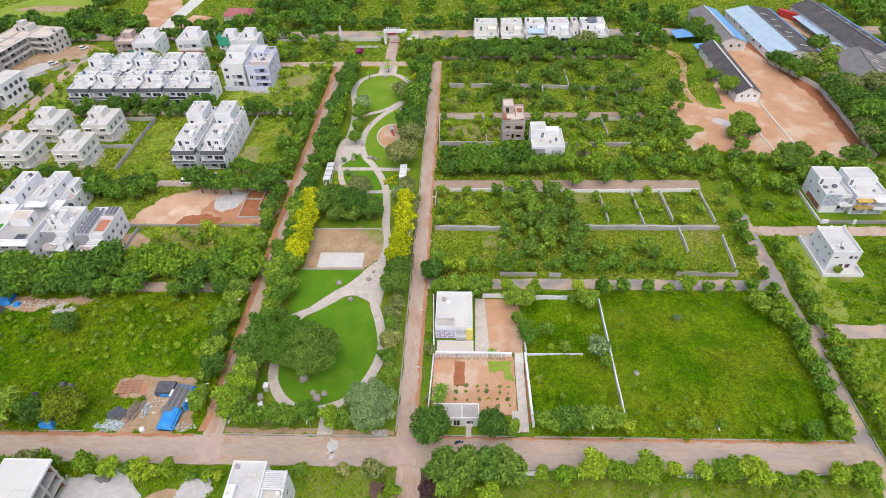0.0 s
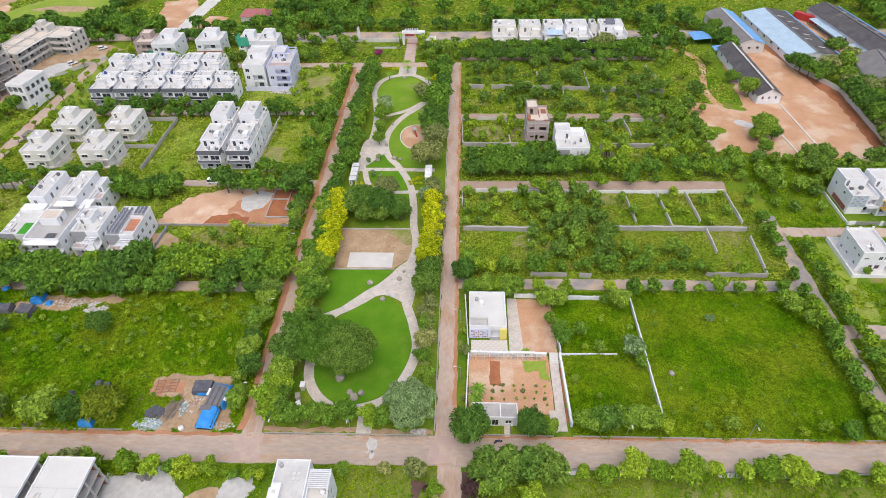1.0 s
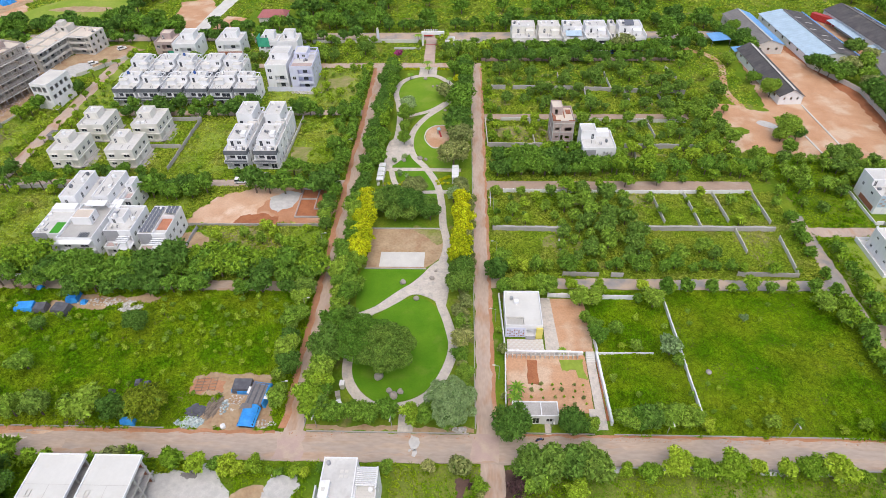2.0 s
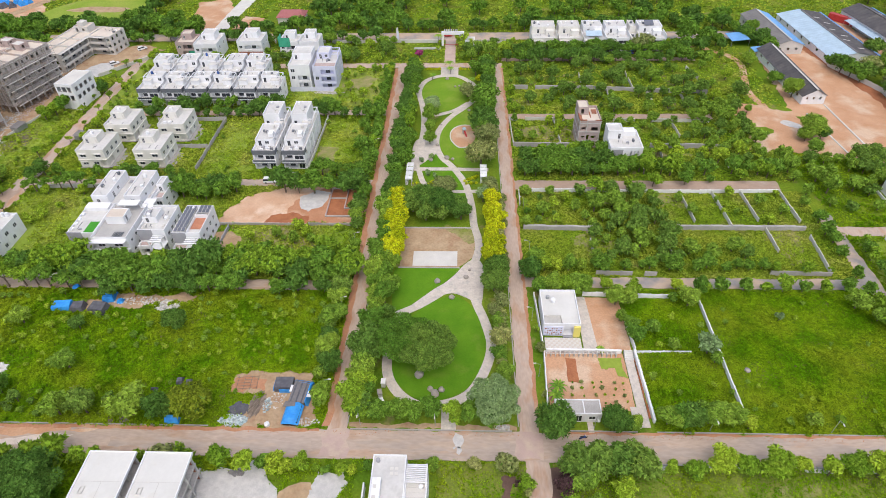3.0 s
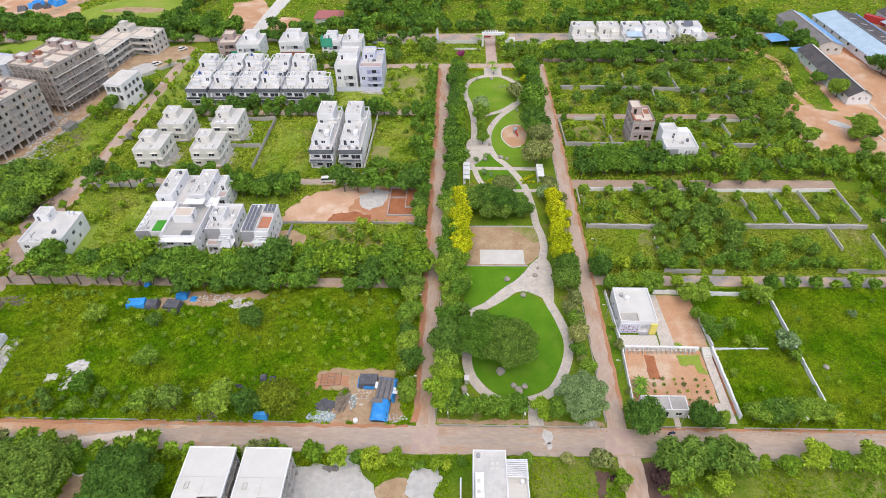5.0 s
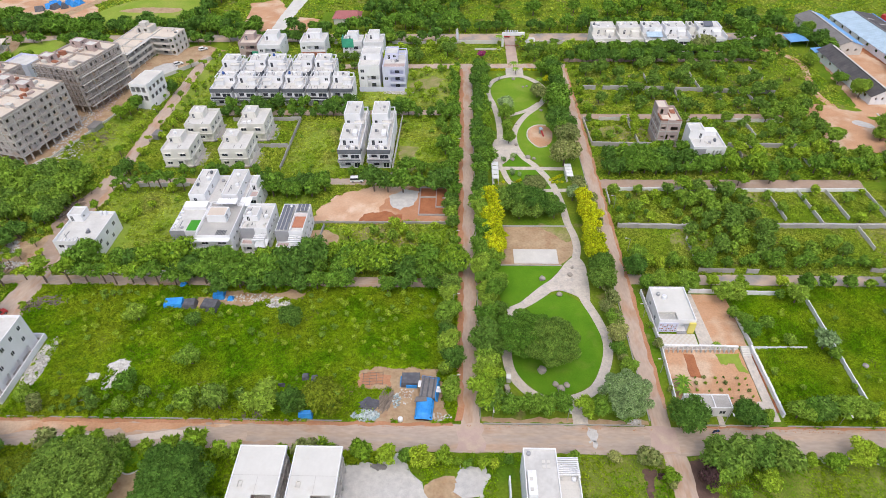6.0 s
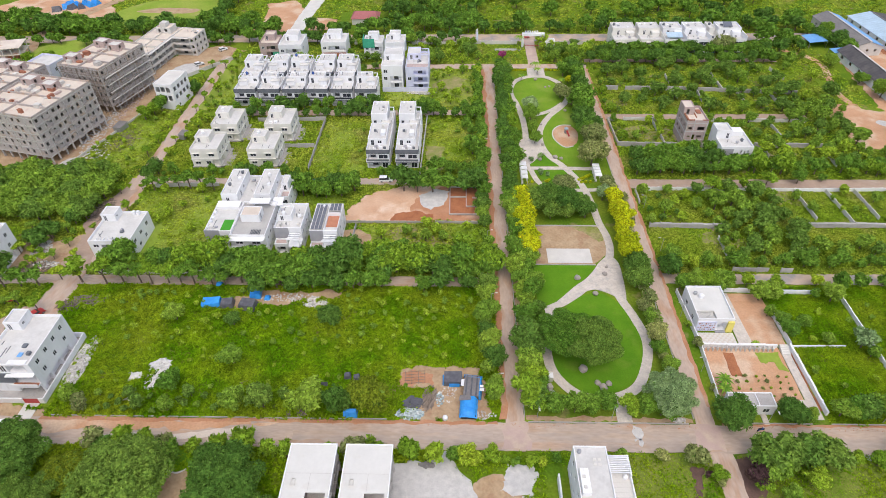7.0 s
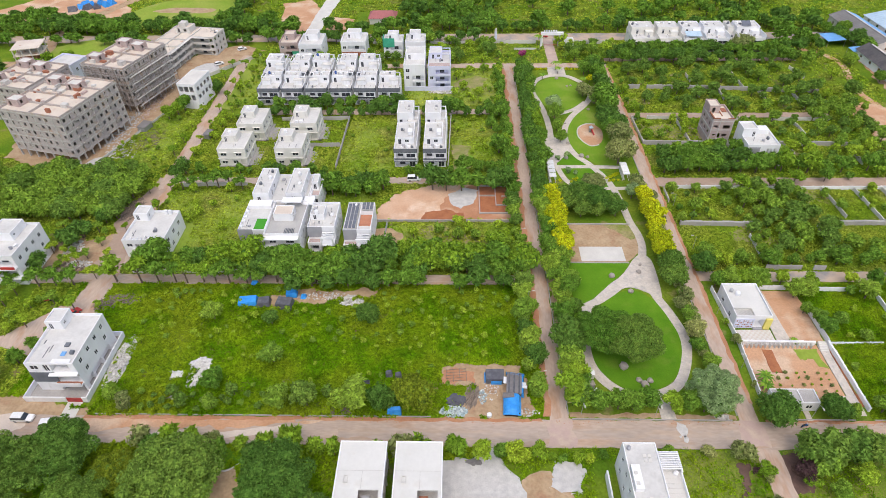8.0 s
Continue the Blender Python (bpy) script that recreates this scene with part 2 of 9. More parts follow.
WEED = material("weed_leaves", (0.128, 0.285, 0.004), (0.235, 0.390, 0.008), rough=0.8, big=0.12, fine=0.7, bump=0, spread=(0.40, 0.60), island=0.4, leaf=0.35, c3=(0.275, 0.365, 0.016), c3_at=(0.44, 0.66), c3_scale=0.06, spec=0.06, tone=(0.68, 1.18))
WEEDPALE = material("pale_weed_leaves", (0.228, 0.355, 0.022), (0.355, 0.425, 0.046), rough=0.8, big=0.08, fine=0.6, bump=0, spread=(0.38, 0.62), island=0.46, leaf=0.35, c3=(0.36, 0.37, 0.09), c3_at=(0.54, 0.72), c3_scale=0.09, spec=0.06, tone=(0.80, 1.15))


# ---- building blocks ----
class Shape:
    """Vertices and faces of one mesh."""

    def __init__(self):
        self.v, self.f = [], []

    def poly(self, pts):
        k = len(self.v)
        self.v += [tuple(p) for p in pts]
        self.f.append(tuple(range(k, k + len(pts))))
        return self

    def hexa(self, p):
        k = len(self.v)
        self.v += [tuple(q) for q in p]
        self.f += [tuple(k + i for i in q) for q in ((0, 3, 2, 1), (4, 5, 6, 7), (0, 1, 5, 4), (1, 2, 6, 5), (2, 3, 7, 6), (3, 0, 4, 7))]
        return self

    def box(self, x0, y0, z0, x1, y1, z1):
        return self.hexa([(x0, y0, z0), (x1, y0, z0), (x1, y1, z0), (x0, y1, z0), (x0, y0, z1), (x1, y0, z1), (x1, y1, z1), (x0, y1, z1)])

    def tube(self, a, b, r0, r1, n=7):
        a, b = Vector(a), Vector(b)
        q = (b - a).to_track_quat("Z", "Y")
        k = len(self.v)
        for c, r in ((a, r0), (b, r1)):
            for i in range(n):
                w = 2 * math.pi * i / n
                self.v.append(tuple(c + q @ Vector((r * math.cos(w), r * math.sin(w), 0))))
        for i in range(n):
            j = (i + 1) % n
            self.f.append((k + i, k + j, k + n + j, k + n + i))
        self.f += [tuple(range(k + n - 1, k - 1, -1)), tuple(range(k + n, k + 2 * n))]
        return self

    def prism(self, outline, z0, z1):
        k, n = len(self.v), len(outline)
        self.v += [(x, y, z0) for x, y in outline] + [(x, y, z1) for x, y in outline]
        self.f += [tuple(range(k + n, k + 2 * n))] + [(k + i, k + (i + 1) % n, k + n + (i + 1) % n, k + n + i) for i in range(n)]
        return self

    def mesh(self, name, mat):
        me = bpy.data.meshes.new(name)
        me.from_pydata(self.v, [], self.f)
        me.materials.append(mat)
        me.update()
        return me


def part(name, shape, mat, parent=None, label="", smooth=False):
    me = shape.mesh(name, mat)
    if smooth:
        me.polygons.foreach_set("use_smooth", [True] * len(me.polygons))
    ob = new(name, me)
    ob.parent = parent
    if label:
        ob["label"] = label
    return ob


def thing(name, x, y, z=0.0, turn=0.0, label="", category="", group="", kind=""):
    ob = new(name)
    ob.matrix_world = pose(x, y, z, 0, 0, turn)
    ob.empty_display_size = 0.5
    return tagged(ob, label, category, group, kind)


def setting(name, shape, mat, label, category):
    return tagged(part(name, shape, mat), label, category, kind="structure")


def smooth_loop(ctrl, steps=8, closed=True):
    """A Catmull-Rom curve through control points."""
    n, out = len(ctrl), []
    for i in range(n if closed else n - 1):
        p = [Vector(ctrl[(i + k) % n if closed else min(max(i + k, 0), n - 1)]) for k in (-1, 0, 1, 2)]
        for s in range(steps):
            t = s / steps
            q = 0.5 * (2 * p[1] + (p[2] - p[0]) * t + (2 * p[0] - 5 * p[1] + 4 * p[2] - p[3]) * t * t + (3 * p[1] - p[0] - 3 * p[2] + p[3]) * t ** 3)
            out.append((q.x, q.y))
    if not closed:
        out.append(tuple(ctrl[-1]))
    return out


def ragged(outline, amount, step=1.2, seed=0.0):
    """The outline cut into short steps and roughened by noise."""
    out, n = [], len(outline)
    for i in range(n):
        a, b = Vector(outline[i]).to_2d(), Vector(outline[(i + 1) % n]).to_2d()
        k = max(1, int((b - a).length / step))
        for s in range(k):
            p = a.lerp(b, s / k)
            w = Vector((p.x * 0.35, p.y * 0.35, seed))
            v = Vector((p.x * 1.2, p.y * 1.2, seed + 7))
            out.append((p.x + amount * (noise.noise(w) + 0.5 * noise.noise(v)) * 1.6, p.y + amount * (noise.noise(w + Vector((0, 0, 31))) + 0.5 * noise.noise(v + Vector((0, 0, 31)))) * 1.6))
    return out


def fill(outline, z0, z1):
    """A flat sheet with a skirt, filled over an outline of any shape."""
    s = Shape()
    bm = bmesh.new()
    vs = [bm.verts.new((x, y, z1)) for x, y in outline]
    es = [bm.edges.new((vs[i], vs[(i + 1) % len(vs)])) for i in range(len(vs))]
    bmesh.ops.triangle_fill(bm, use_beauty=True, use_dissolve=False, edges=es)
    bm.verts.index_update()
    s.v = [tuple(v.co) for v in bm.verts]
    s.f = []
    for f in bm.faces:
        idx = [v.index for v in f.verts]
        s.f.append(tuple(idx if f.normal.z > 0 else idx[::-1]))
    bm.free()
    k, n = len(s.v), len(outline)
    s.v += [(x, y, z1) for x, y in outline] + [(x, y, z0) for x, y in outline]
    s.f += [(k + i, k + (i + 1) % n, k + n + (i + 1) % n, k + n + i) for i in range(n)]
    return s


def strip(line, width, z0, z1):
    """A band of constant width along a curve."""
    pts = [Vector(p).to_2d() for p in line]
    s = Shape()
    for i, p in enumerate(pts):
        d = (pts[min(i + 1, len(pts) - 1)] - pts[max(i - 1, 0)]).normalized()
        nrm = Vector((-d.y, d.x)) * width / 2
        s.v += [(p.x - nrm.x, p.y - nrm.y, z1), (p.x + nrm.x, p.y + nrm.y, z1), (p.x - nrm.x, p.y - nrm.y, z0), (p.x + nrm.x, p.y + nrm.y, z0)]
    for i in range(len(pts) - 1):
        a, b = 4 * i, 4 * i + 4
        s.f += [(a, b, b + 1, a + 1), (a + 2, b + 2, b, a), (a + 1, b + 1, b + 3, a + 3)]
    return s


BARE = []  # outlines where no weeds grow


def rect(x0, y0, x1, y1):
    return [(x0, y0), (x1, y0), (x1, y1), (x0, y1)]


def patch(name, outline, mat, z, label, category="ground", rough=0.5, bare=True, step=1.2, seed=0.0):
    o = ragged(outline, rough, step, seed) if rough else outline
    if bare:
        BARE.append(o)
    return setting(name, fill(o, -0.05, z), mat, label, category)


# ---- ground, roads, lawns ----
g = Shape()
xs = np.concatenate(([-2500, -1200, -600], np.arange(-340, 241, 4.0), [500, 1200, 2500]))
ys = np.concatenate(([-1500, -500, -100], np.arange(0, 381, 4.0), [600, 1200, 2600]))
g.v = [(float(x), float(y), 0.12 * noise.noise(Vector((x * 0.06, y * 0.06, 3))) - 0.06 if -340 <= x <= 240 and 0 <= y <= 380 else -0.1) for y in ys for x in xs]
nx = len(xs)
g.f = [(j * nx + i, j * nx + i + 1, (j + 1) * nx + i + 1, (j + 1) * nx + i) for j in range(len(ys) - 1) for i in range(nx - 1)]
setting("ground", g, GRASS, "weedy green ground with bare earth patches", "ground")


def road(name, outline, mat, label, z=0.09, rough=0.25, seed=0.0):
    return patch(name, outline, mat, z, label, "road", rough, seed=seed)


road("road_main", rect(-300, 65.2, 84, 71.8), ROAD, "dusty pale concrete street with reddish soil along its edges", 0.10)
road("road_park_east", rect(-9.6, 71.7, -5.6, 249), LANE, "dusty pale lane beside the park", 0.105)
road("road_park_west", rect(-50.2, 71.7, -46.3, 249), LANE, "dusty pale lane beside the park", 0.105)
road("road_park_east_south", rect(-8.8, 20, -4.2, 65.4), LANE, "dusty earth lane", 0.09)
road("road_cross_east", rect(-5.6, 114.9, 84, 118.7), TARMAC, "grey tarmac side street with sandy verges", 0.08)
road("road_east", rect(83.2, 30, 87.2, 146), TARMAC, "grey tarmac lane with sandy verges", 0.105)
road("road_east_branch", rect(87.2, 136.6, 200, 140.6), LANE, "brown dusty side street", 0.08)
road("road_east_grey", rect(87.2, 99.2, 200, 103.5), TARMAC, "grey tarmac side street", 0.08)
road("road_cross_second", rect(-5.6, 158.8, 78, 163.6), BROWNROAD, "brown dusty side street", 0.08)
road("road_cross_third", rect(-5.6, 203.4, 70, 207.2), BROWNROAD, "brown dusty side street", 0.08)
road("road_cross_west", rect(-300, 113.2, -50.2, 116.9), ROAD, "pale dusty side street under trees", 0.08)
road("road_villas", rect(-170, 160.2, -50.2, 163.8), ROAD, "pale dusty street before white villas", 0.08)
road("road_rows", rect(-150, 206.4, -50.2, 210.4), LANE, "pale dusty street before row houses", 0.08)
road("road_west", rect(-168.6, 100, -163.8, 262), LANE, "dusty unpaved road with thin trees", 0.09, 0.6)
road("road_west_bend", [(-186, 92), (-173, 88), (-164, 104), (-164, 118), (-169, 118), (-172, 106)], LANE, "dusty road bend", 0.095, 0.6)
road("road_park_north", rect(-112, 247.8, -5.4, 252.2), LANE, "pale dusty street north of the park", 0.085)
road("road_houses_north", rect(-5.4, 254, 78, 257.5), BROWNROAD, "brown dusty street before houses", 0.08)
road("road_far", rect(-400, 277.5, 300, 286), TARMAC, "grey highway beyond the layout", 0.08)
road("road_entrance", rect(-30.4, 252, -25.6, 279), PAVER, "pink paved entrance drive", 0.11, 0)
road("road_far_west", smooth_loop([(-279, 256), (-268, 258), (-266, 272), (-270, 292), (-252, 338), (-246, 338), (-265, 292), (-261, 271), (-263, 253), (-279, 251)], 4), TANSOIL, "pale dirt track", 0.1, 0.4)

# junction pavers and soil along the lane edges
for nm, o in (("crossing_east", rect(-10.5, 65.6, -4.9, 71.9)), ("crossing_west", rect(-51, 65.6, -45.4, 71.9))):
    patch(nm, o, PAVER, 0.125, "worn pinkish paved crossing", "paving", 0.5, False)
for nm, o in (("verge_soil_east", rect(-6.0, 76, -5.2, 247)), ("verge_soil_west", rect(-51.3, 73, -49.8, 247)), ("verge_soil_main", rect(-152, 71.1, -52, 72.0)),
              ("verge_soil_main_east", rect(-4, 71.6, 82, 72.2))):
    patch(nm, o, CLAY, 0.13, "reddish soil verge along the lane", "soil", 0.4, True, 1.6, len(nm))

# worn concrete in the middle of the street
for k, (x0, x1, y0, y1) in enumerate(((-96, -53, 66.9, 69.2), (-44, -12, 67.2, 69.4), (-2, 40, 66.8, 69.0), (42, 80, 67.4, 69.8))):
    patch("road_wear", rect(x0, y0, x1, y1), WORN, 0.108, "worn greyer strip of a dusty street", "street", 0.55, False, 1.1, 80 + k)

# kerbs
for i, (x0, y0, x1, y1) in enumerate([(-45.4, 71.9, -11.2, 72.1), (-46.2, 73.2, -46.0, 247), (-9.9, 73.2, -9.7, 247), (19.0, 72.2, 81.5, 72.4), (6, 64.9, 81, 65.1), (-2, 72.2, 15.0, 72.4), (87.3, 30, 87.5, 98.5), (-150, 72.1, -76, 72.3)], 1):
    setting("kerb_%d" % i, Shape().box(x0, y0, -0.1, x1, y1, 0.27), CONCRETE, "grey concrete kerb along the road", "kerb")

# park: paved paths, lawns, sports court
BARE.append(rect(-46, 72, -9.8, 248))
patch("park_ground", rect(-46, 72.2, -9.9, 247.6), GRASS, 0.055, "rough grass under the park trees", "ground", 0, False)
patch("park_soil", rect(-45.8, 72.3, -10.4, 73.4), TANSOIL, 0.075, "bare brown soil under park trees", "soil", 0.5, False, 0.9, 71)
patch("park_soil_west", rect(-45.9, 76, -42.4, 150), TANSOIL, 0.073, "bare brown soil under park trees", "soil", 0.6, False, 0.9, 72)
teardrop = smooth_loop([(-24.6, 111.2), (-19.9, 108.4), (-17.2, 102), (-16.1, 95), (-17.6, 88.2), (-21.2, 82.1), (-26.9, 79.5), (-31.8, 79.7), (-35.9, 83.2), (-38.2, 88), (-38.3, 95), (-36, 101.5), (-31, 108)])
patch("lawn_teardrop", teardrop, LAWN, 0.12, "mown bright green teardrop lawn", "lawn", 0, False)
patch("lawn_corner", smooth_loop([(-39.8, 121.8), (-31, 121.9), (-23, 122), (-26.4, 116.6), (-32.5, 110.6), (-38.6, 105.2), (-40.2, 112)]), LAWN, 0.12, "mown bright green lawn", "lawn", 0, False)
patch("lawn_oval", smooth_loop([(-37.0, 216), (-38.6, 224.6), (-37.4, 232.1), (-32.2, 237.6), (-26.3, 238.2), (-20.4, 232), (-18.0, 226), (-20.4, 218), (-25.5, 211.2), (-33.1, 208.4)]), LAWNPALE, 0.12, "mown bright green oval lawn", "lawn", 0, False)
patch("lawn_play", smooth_loop([(-20, 213), (-26, 204), (-29.6, 195.5), (-30.4, 186), (-27.4, 177.4), (-22, 171), (-15, 172), (-12.5, 190), (-13, 208)]), LAWNPALE, 0.115, "mown green lawn round the play area", "lawn", 0, False)
patch("lawn_small", smooth_loop([(-36.2, 174), (-34.5, 178.5), (-31.5, 179), (-27.5, 175), (-25.2, 171.6), (-36, 171.4)]), LAWN, 0.115, "small mown lawn", "lawn", 0, False)
patch("lawn_middle", smooth_loop([(-35, 168.6), (-23, 168.8), (-20.5, 160), (-22, 150), (-34, 150), (-30.5, 158)]), LAWN, 0.115, "mown lawn under trees", "lawn", 0, False)
patch("sand_court", [(-39.2, 122.2), (-23, 122.2), (-18.9, 126.5), (-18.0, 133), (-19.0, 138.9), (-39.4, 138.9)], TANSOIL, 0.125, "bare tan earth of a sports court", "court", 0.25, False)
patch("court_weeds", smooth_loop([(-27, 138.6), (-19.4, 138.4), (-18.4, 133), (-20, 131.8), (-23, 135.5)]), DRYGRASS, 0.14, "thin grass over bare earth", "grass", 0.5, False)
patch("court_slab", rect(-35.6, 122.7, -23.3, 128.7), PALE, 0.19, "pale concrete court slab with a worn surface", "court slab", 0, False)
court_frame = Shape()
for x0, y0, x1, y1 in ((-39.4, 121.8, -22.6, 122.1), (-39.6, 138.9, -18.8, 139.3)):
    court_frame.box(x0, y0, 0, x1, y1, 0.32)
setting("court_edging", court_frame, CONCRETE, "low concrete edging round the court", "edging")
PATHS = [
    ("path_ring", smooth_loop([(-37.0, 104.6), (-38.9, 97), (-39.2, 88), (-36.8, 82.2), (-32.2, 78.4), (-26.7, 78.1), (-20.4, 81.0), (-16.5, 87.8), (-14.9, 95), (-16.2, 102.4), (-18.4, 109.5), (-19.8, 117)], 8, False), 2.3),
    ("path_diagonal", smooth_loop([(-38.4, 104.6), (-33.0, 107.8), (-28.4, 111.6), (-23.8, 116.4), (-19.6, 122.0), (-17.6, 128), (-17.4, 134), (-18.6, 141), (-19.2, 150), (-21.0, 161), (-25.4, 171.2), (-29.4, 177.6), (-31.4, 186), (-30.6, 195.5), (-26.6, 205), (-21.2, 212.5), (-17.6, 219.5), (-16.8, 227), (-19.2, 233.8), (-25, 239.6), (-32.4, 239.2), (-38.0, 234), (-39.8, 225), (-38, 215), (-36.6, 204), (-36.4, 192), (-37.4, 180), (-37.6, 170)], 8, False), 2.2),
    ("path_upper_loop", smooth_loop([(-37, 206.5), (-32, 206.5), (-25.4, 210), (-20, 216)], 8, False), 1.8),
    ("path_cross", [(-38.6, 170.0), (-26, 170.0), (-13.5, 169.6)], 1.8),
    ("path_cross_south", [(-39, 157.2), (-30, 157.0), (-14, 157.6)], 1.6),
    ("path_curl", smooth_loop([(-36.6, 169.5), (-34.6, 162), (-30.5, 157), (-27, 154.5)], 8, False), 1.8),
]
for nm, line, w in PATHS:
    setting(nm, strip(line, w, 0, 0.15 + 0.004 * len(nm) / 6), PATH_STONE, "pale stone-paved park path", "path")
patch("path_junction", smooth_loop([(-38.4, 104.2), (-33.8, 109.0), (-29.4, 113.6), (-26.2, 116.4), (-23.4, 120.0), (-21.2, 123.4), (-18.4, 125.6), (-16.3, 123), (-16.2, 116.5), (-16.7, 110), (-17.6, 107.2), (-19.6, 109.9), (-24.2, 112.3), (-27.9, 111.0), (-31.2, 108.7), (-34, 106.3), (-37, 103.2)], 5), PATH_STONE, 0.187, "pale stone-paved junction of park paths", "path", 0, False)
patch("path_plaza_upper", smooth_loop([(-38.6, 188), (-31.6, 188), (-30.2, 182), (-33.6, 176), (-37, 172), (-39.4, 174)]), PATH_STONE, 0.187, "pale stone-paved small plaza", "path", 0, False)
patch("path_plaza_north", rect(-31.6, 238.8, -24.2, 247.8), PATH_STONE, 0.187, "pale paved forecourt", "path", 0, False)
patch("path_gate_south", rect(-26.2, 72.1, -23.0, 79), PATH_STONE, 0.186, "pale paved park entrance", "path", 0, False)
patch("play_pit", smooth_loop([(-26.2, 190), (-25.2, 196.4), (-20.6, 199), (-17.4, 194), (-18.8, 186), (-23.2, 183.6)]), SOIL, 0.135, "sandy earth play pit", "play pit", 0, False)
setting("play_pit_edge", strip(smooth_loop([(-19, 198.5), (-23, 198.4), (-26.0, 195), (-26.4, 189), (-23.4, 183.4), (-20, 184)], 8, False), 0.35, 0, 0.3), PALE, "pale kerb ring round the play pit", "edging")

# bare ground patches
patch("soil_site", [(-97, 141.6), (-93.5, 150), (-88, 155.5), (-78, 159), (-66, 159.6), (-52.6, 159.8), (-52.2, 141), (-70, 140.8), (-92, 140.4)], PALESOIL, 0.09, "levelled orange earth of a building plot", "soil", 1.1, seed=2)
patch("soil_site_red", [(-76, 140.8), (-75, 150), (-71, 156), (-64, 159.4), (-52.7, 159.6), (-52.4, 141), (-64, 140.9)], CLAY, 0.11, "damp red earth of a building plot", "soil", 1.0, False, 1.0, 61)
patch("soil_site_dark", [(-81, 140.8), (-80, 145), (-74, 146), (-68, 144.5), (-69, 140.9)], REDSOIL, 0.13, "dug red earth", "soil", 0.7, seed=5)
patch("gravel_site", [(-72, 148), (-73, 154), (-68, 158), (-64, 157), (-65, 149), (-69, 146.6)], GRAVEL, 0.14, "grey gravel heap spread on earth", "gravel", 0.7, seed=6)
patch("soil_strip", [(-98, 136), (-90, 137.4), (-86, 133), (-87, 128), (-92, 127)], TANSOIL, 0.09, "bare tan earth beside a house", "soil", 0.6, seed=3)
patch("soil_lot_behind", [(-72, 230), (-62, 229), (-57, 236), (-63, 240), (-70, 236)], DRYGRASS, 0.08, "bare pinkish earth", "soil", 1.2, seed=8)
patch("soil_strip_villas", rect(-72.5, 168, -66, 184), DRYGRASS, 0.07, "dry grass strip", "grass", 1.2, seed=9)
patch("soil_huts", [(-74, 85.5), (-64, 87), (-55, 86), (-53.6, 74), (-57, 71.6), (-71, 71.9), (-68.5, 76), (-66, 80), (-73.5, 81)], TANSOIL, 0.09, "trodden bare earth round huts", "soil", 0.8, seed=4)
patch("soil_huts_red", [(-73.6, 81.2), (-73, 85), (-66.4, 84.6), (-66, 81.4)], CLAY, 0.115, "reddish trodden earth under poles", "soil", 0.7, False, 0.6, 59)
patch("gravel_lot", [(-75.4, 49), (-74.6, 62.4), (-69, 62.2), (-62.4, 65), (-60, 61), (-56.5, 55), (-57, 49)], GRAVEL, 0.09, "spread grey gravel yard", "gravel", 0.8, seed=1)
patch("soil_field_edge", [(-119, 104.4), (-112, 106.2), (-104, 107.6), (-92, 108.6), (-91, 111), (-104, 110.6), (-112, 110.2), (-120, 108.6)], TANSOIL, 0.088, "bare trodden earth strip in weeds", "soil", 1.2, step=0.8, seed=91)
patch("soil_lot", [(-60, 50), (-57.5, 58), (-52, 59.6), (-48, 57), (-46, 49)], TANSOIL, 0.085, "bare sandy earth", "soil", 0.8, seed=7)
patch("gravel_heap_flat", [(-51.6, 56.6), (-51, 61.4), (-48, 62.4), (-45, 62.2), (-44.6, 58), (-47, 54)], GRAVEL, 0.14, "grey gravel patch", "gravel", 1.1, step=0.5, seed=13)
patch("soil_yard_east", [(74, 184), (81, 183), (79, 191), (83, 201), (79, 206), (82, 215.4), (92, 213), (101, 211), (103, 230), (106, 262), (130, 268), (135, 255), (141, 222), (137, 175), (121, 173), (108, 176.5), (96, 179), (86, 181)], SOIL, 0.09, "wide yard of bare orange earth", "soil", 1.3, seed=10)
patch("soil_yard_edge", [(130, 269), (134, 258), (141, 222), (139, 176), (134, 176), (137, 215), (132, 245), (127, 268)], REDSOIL, 0.13, "dark red earth along a wall", "soil", 0.7, seed=11)
patch("soil_yard_north", [(140, 300), (163, 300), (160, 280), (168, 262), (160, 255), (156, 258), (158, 275), (150, 300)], SOIL, 0.09, "bare orange earth between sheds", "soil", 1.0, seed=14)
setting("soil_track", strip(smooth_loop([(95, 208), (91.6, 216), (90.6, 226), (93.4, 238), (96, 250), (93, 260), (86, 266), (88, 278)], 6, False), 2.8, 0, 0.1), SOIL, "bare orange earth track", "track")
patch("puddle_yard", smooth_loop([(93.6, 200.4), (95.6, 202.4), (99.6, 200.0), (99.8, 196.6), (96.4, 197.4)]), GRAVEL, 0.11, "grey puddle on bare earth", "puddle", 0.2, seed=15)
for k, o in enumerate(([(-138, 67.4), (-133, 68.2), (-127, 67.8), (-126, 67.0), (-133, 66.6)], [(-123, 67.2), (-117, 68.6), (-108, 69.6), (-104, 69.4), (-111, 67.8), (-118, 66.6)], [(-176, 70), (-168, 72), (-164, 69), (-170, 66.4)])):
    patch("puddle_main", smooth_loop(o), PUDDLE, 0.125, "shallow tan puddle on a muddy street", "puddle", 0.4, False, 0.8, seed=16 + k)
patch("mud_main", [(-152, 71.4), (-132, 71.2), (-112, 71.4), (-98, 70.9), (-112, 69.6), (-124, 69.2), (-140, 69.0), (-152, 67.6)], SOIL, 0.122, "wet red mud along a street", "soil", 0.7, False, 1.2, 51)
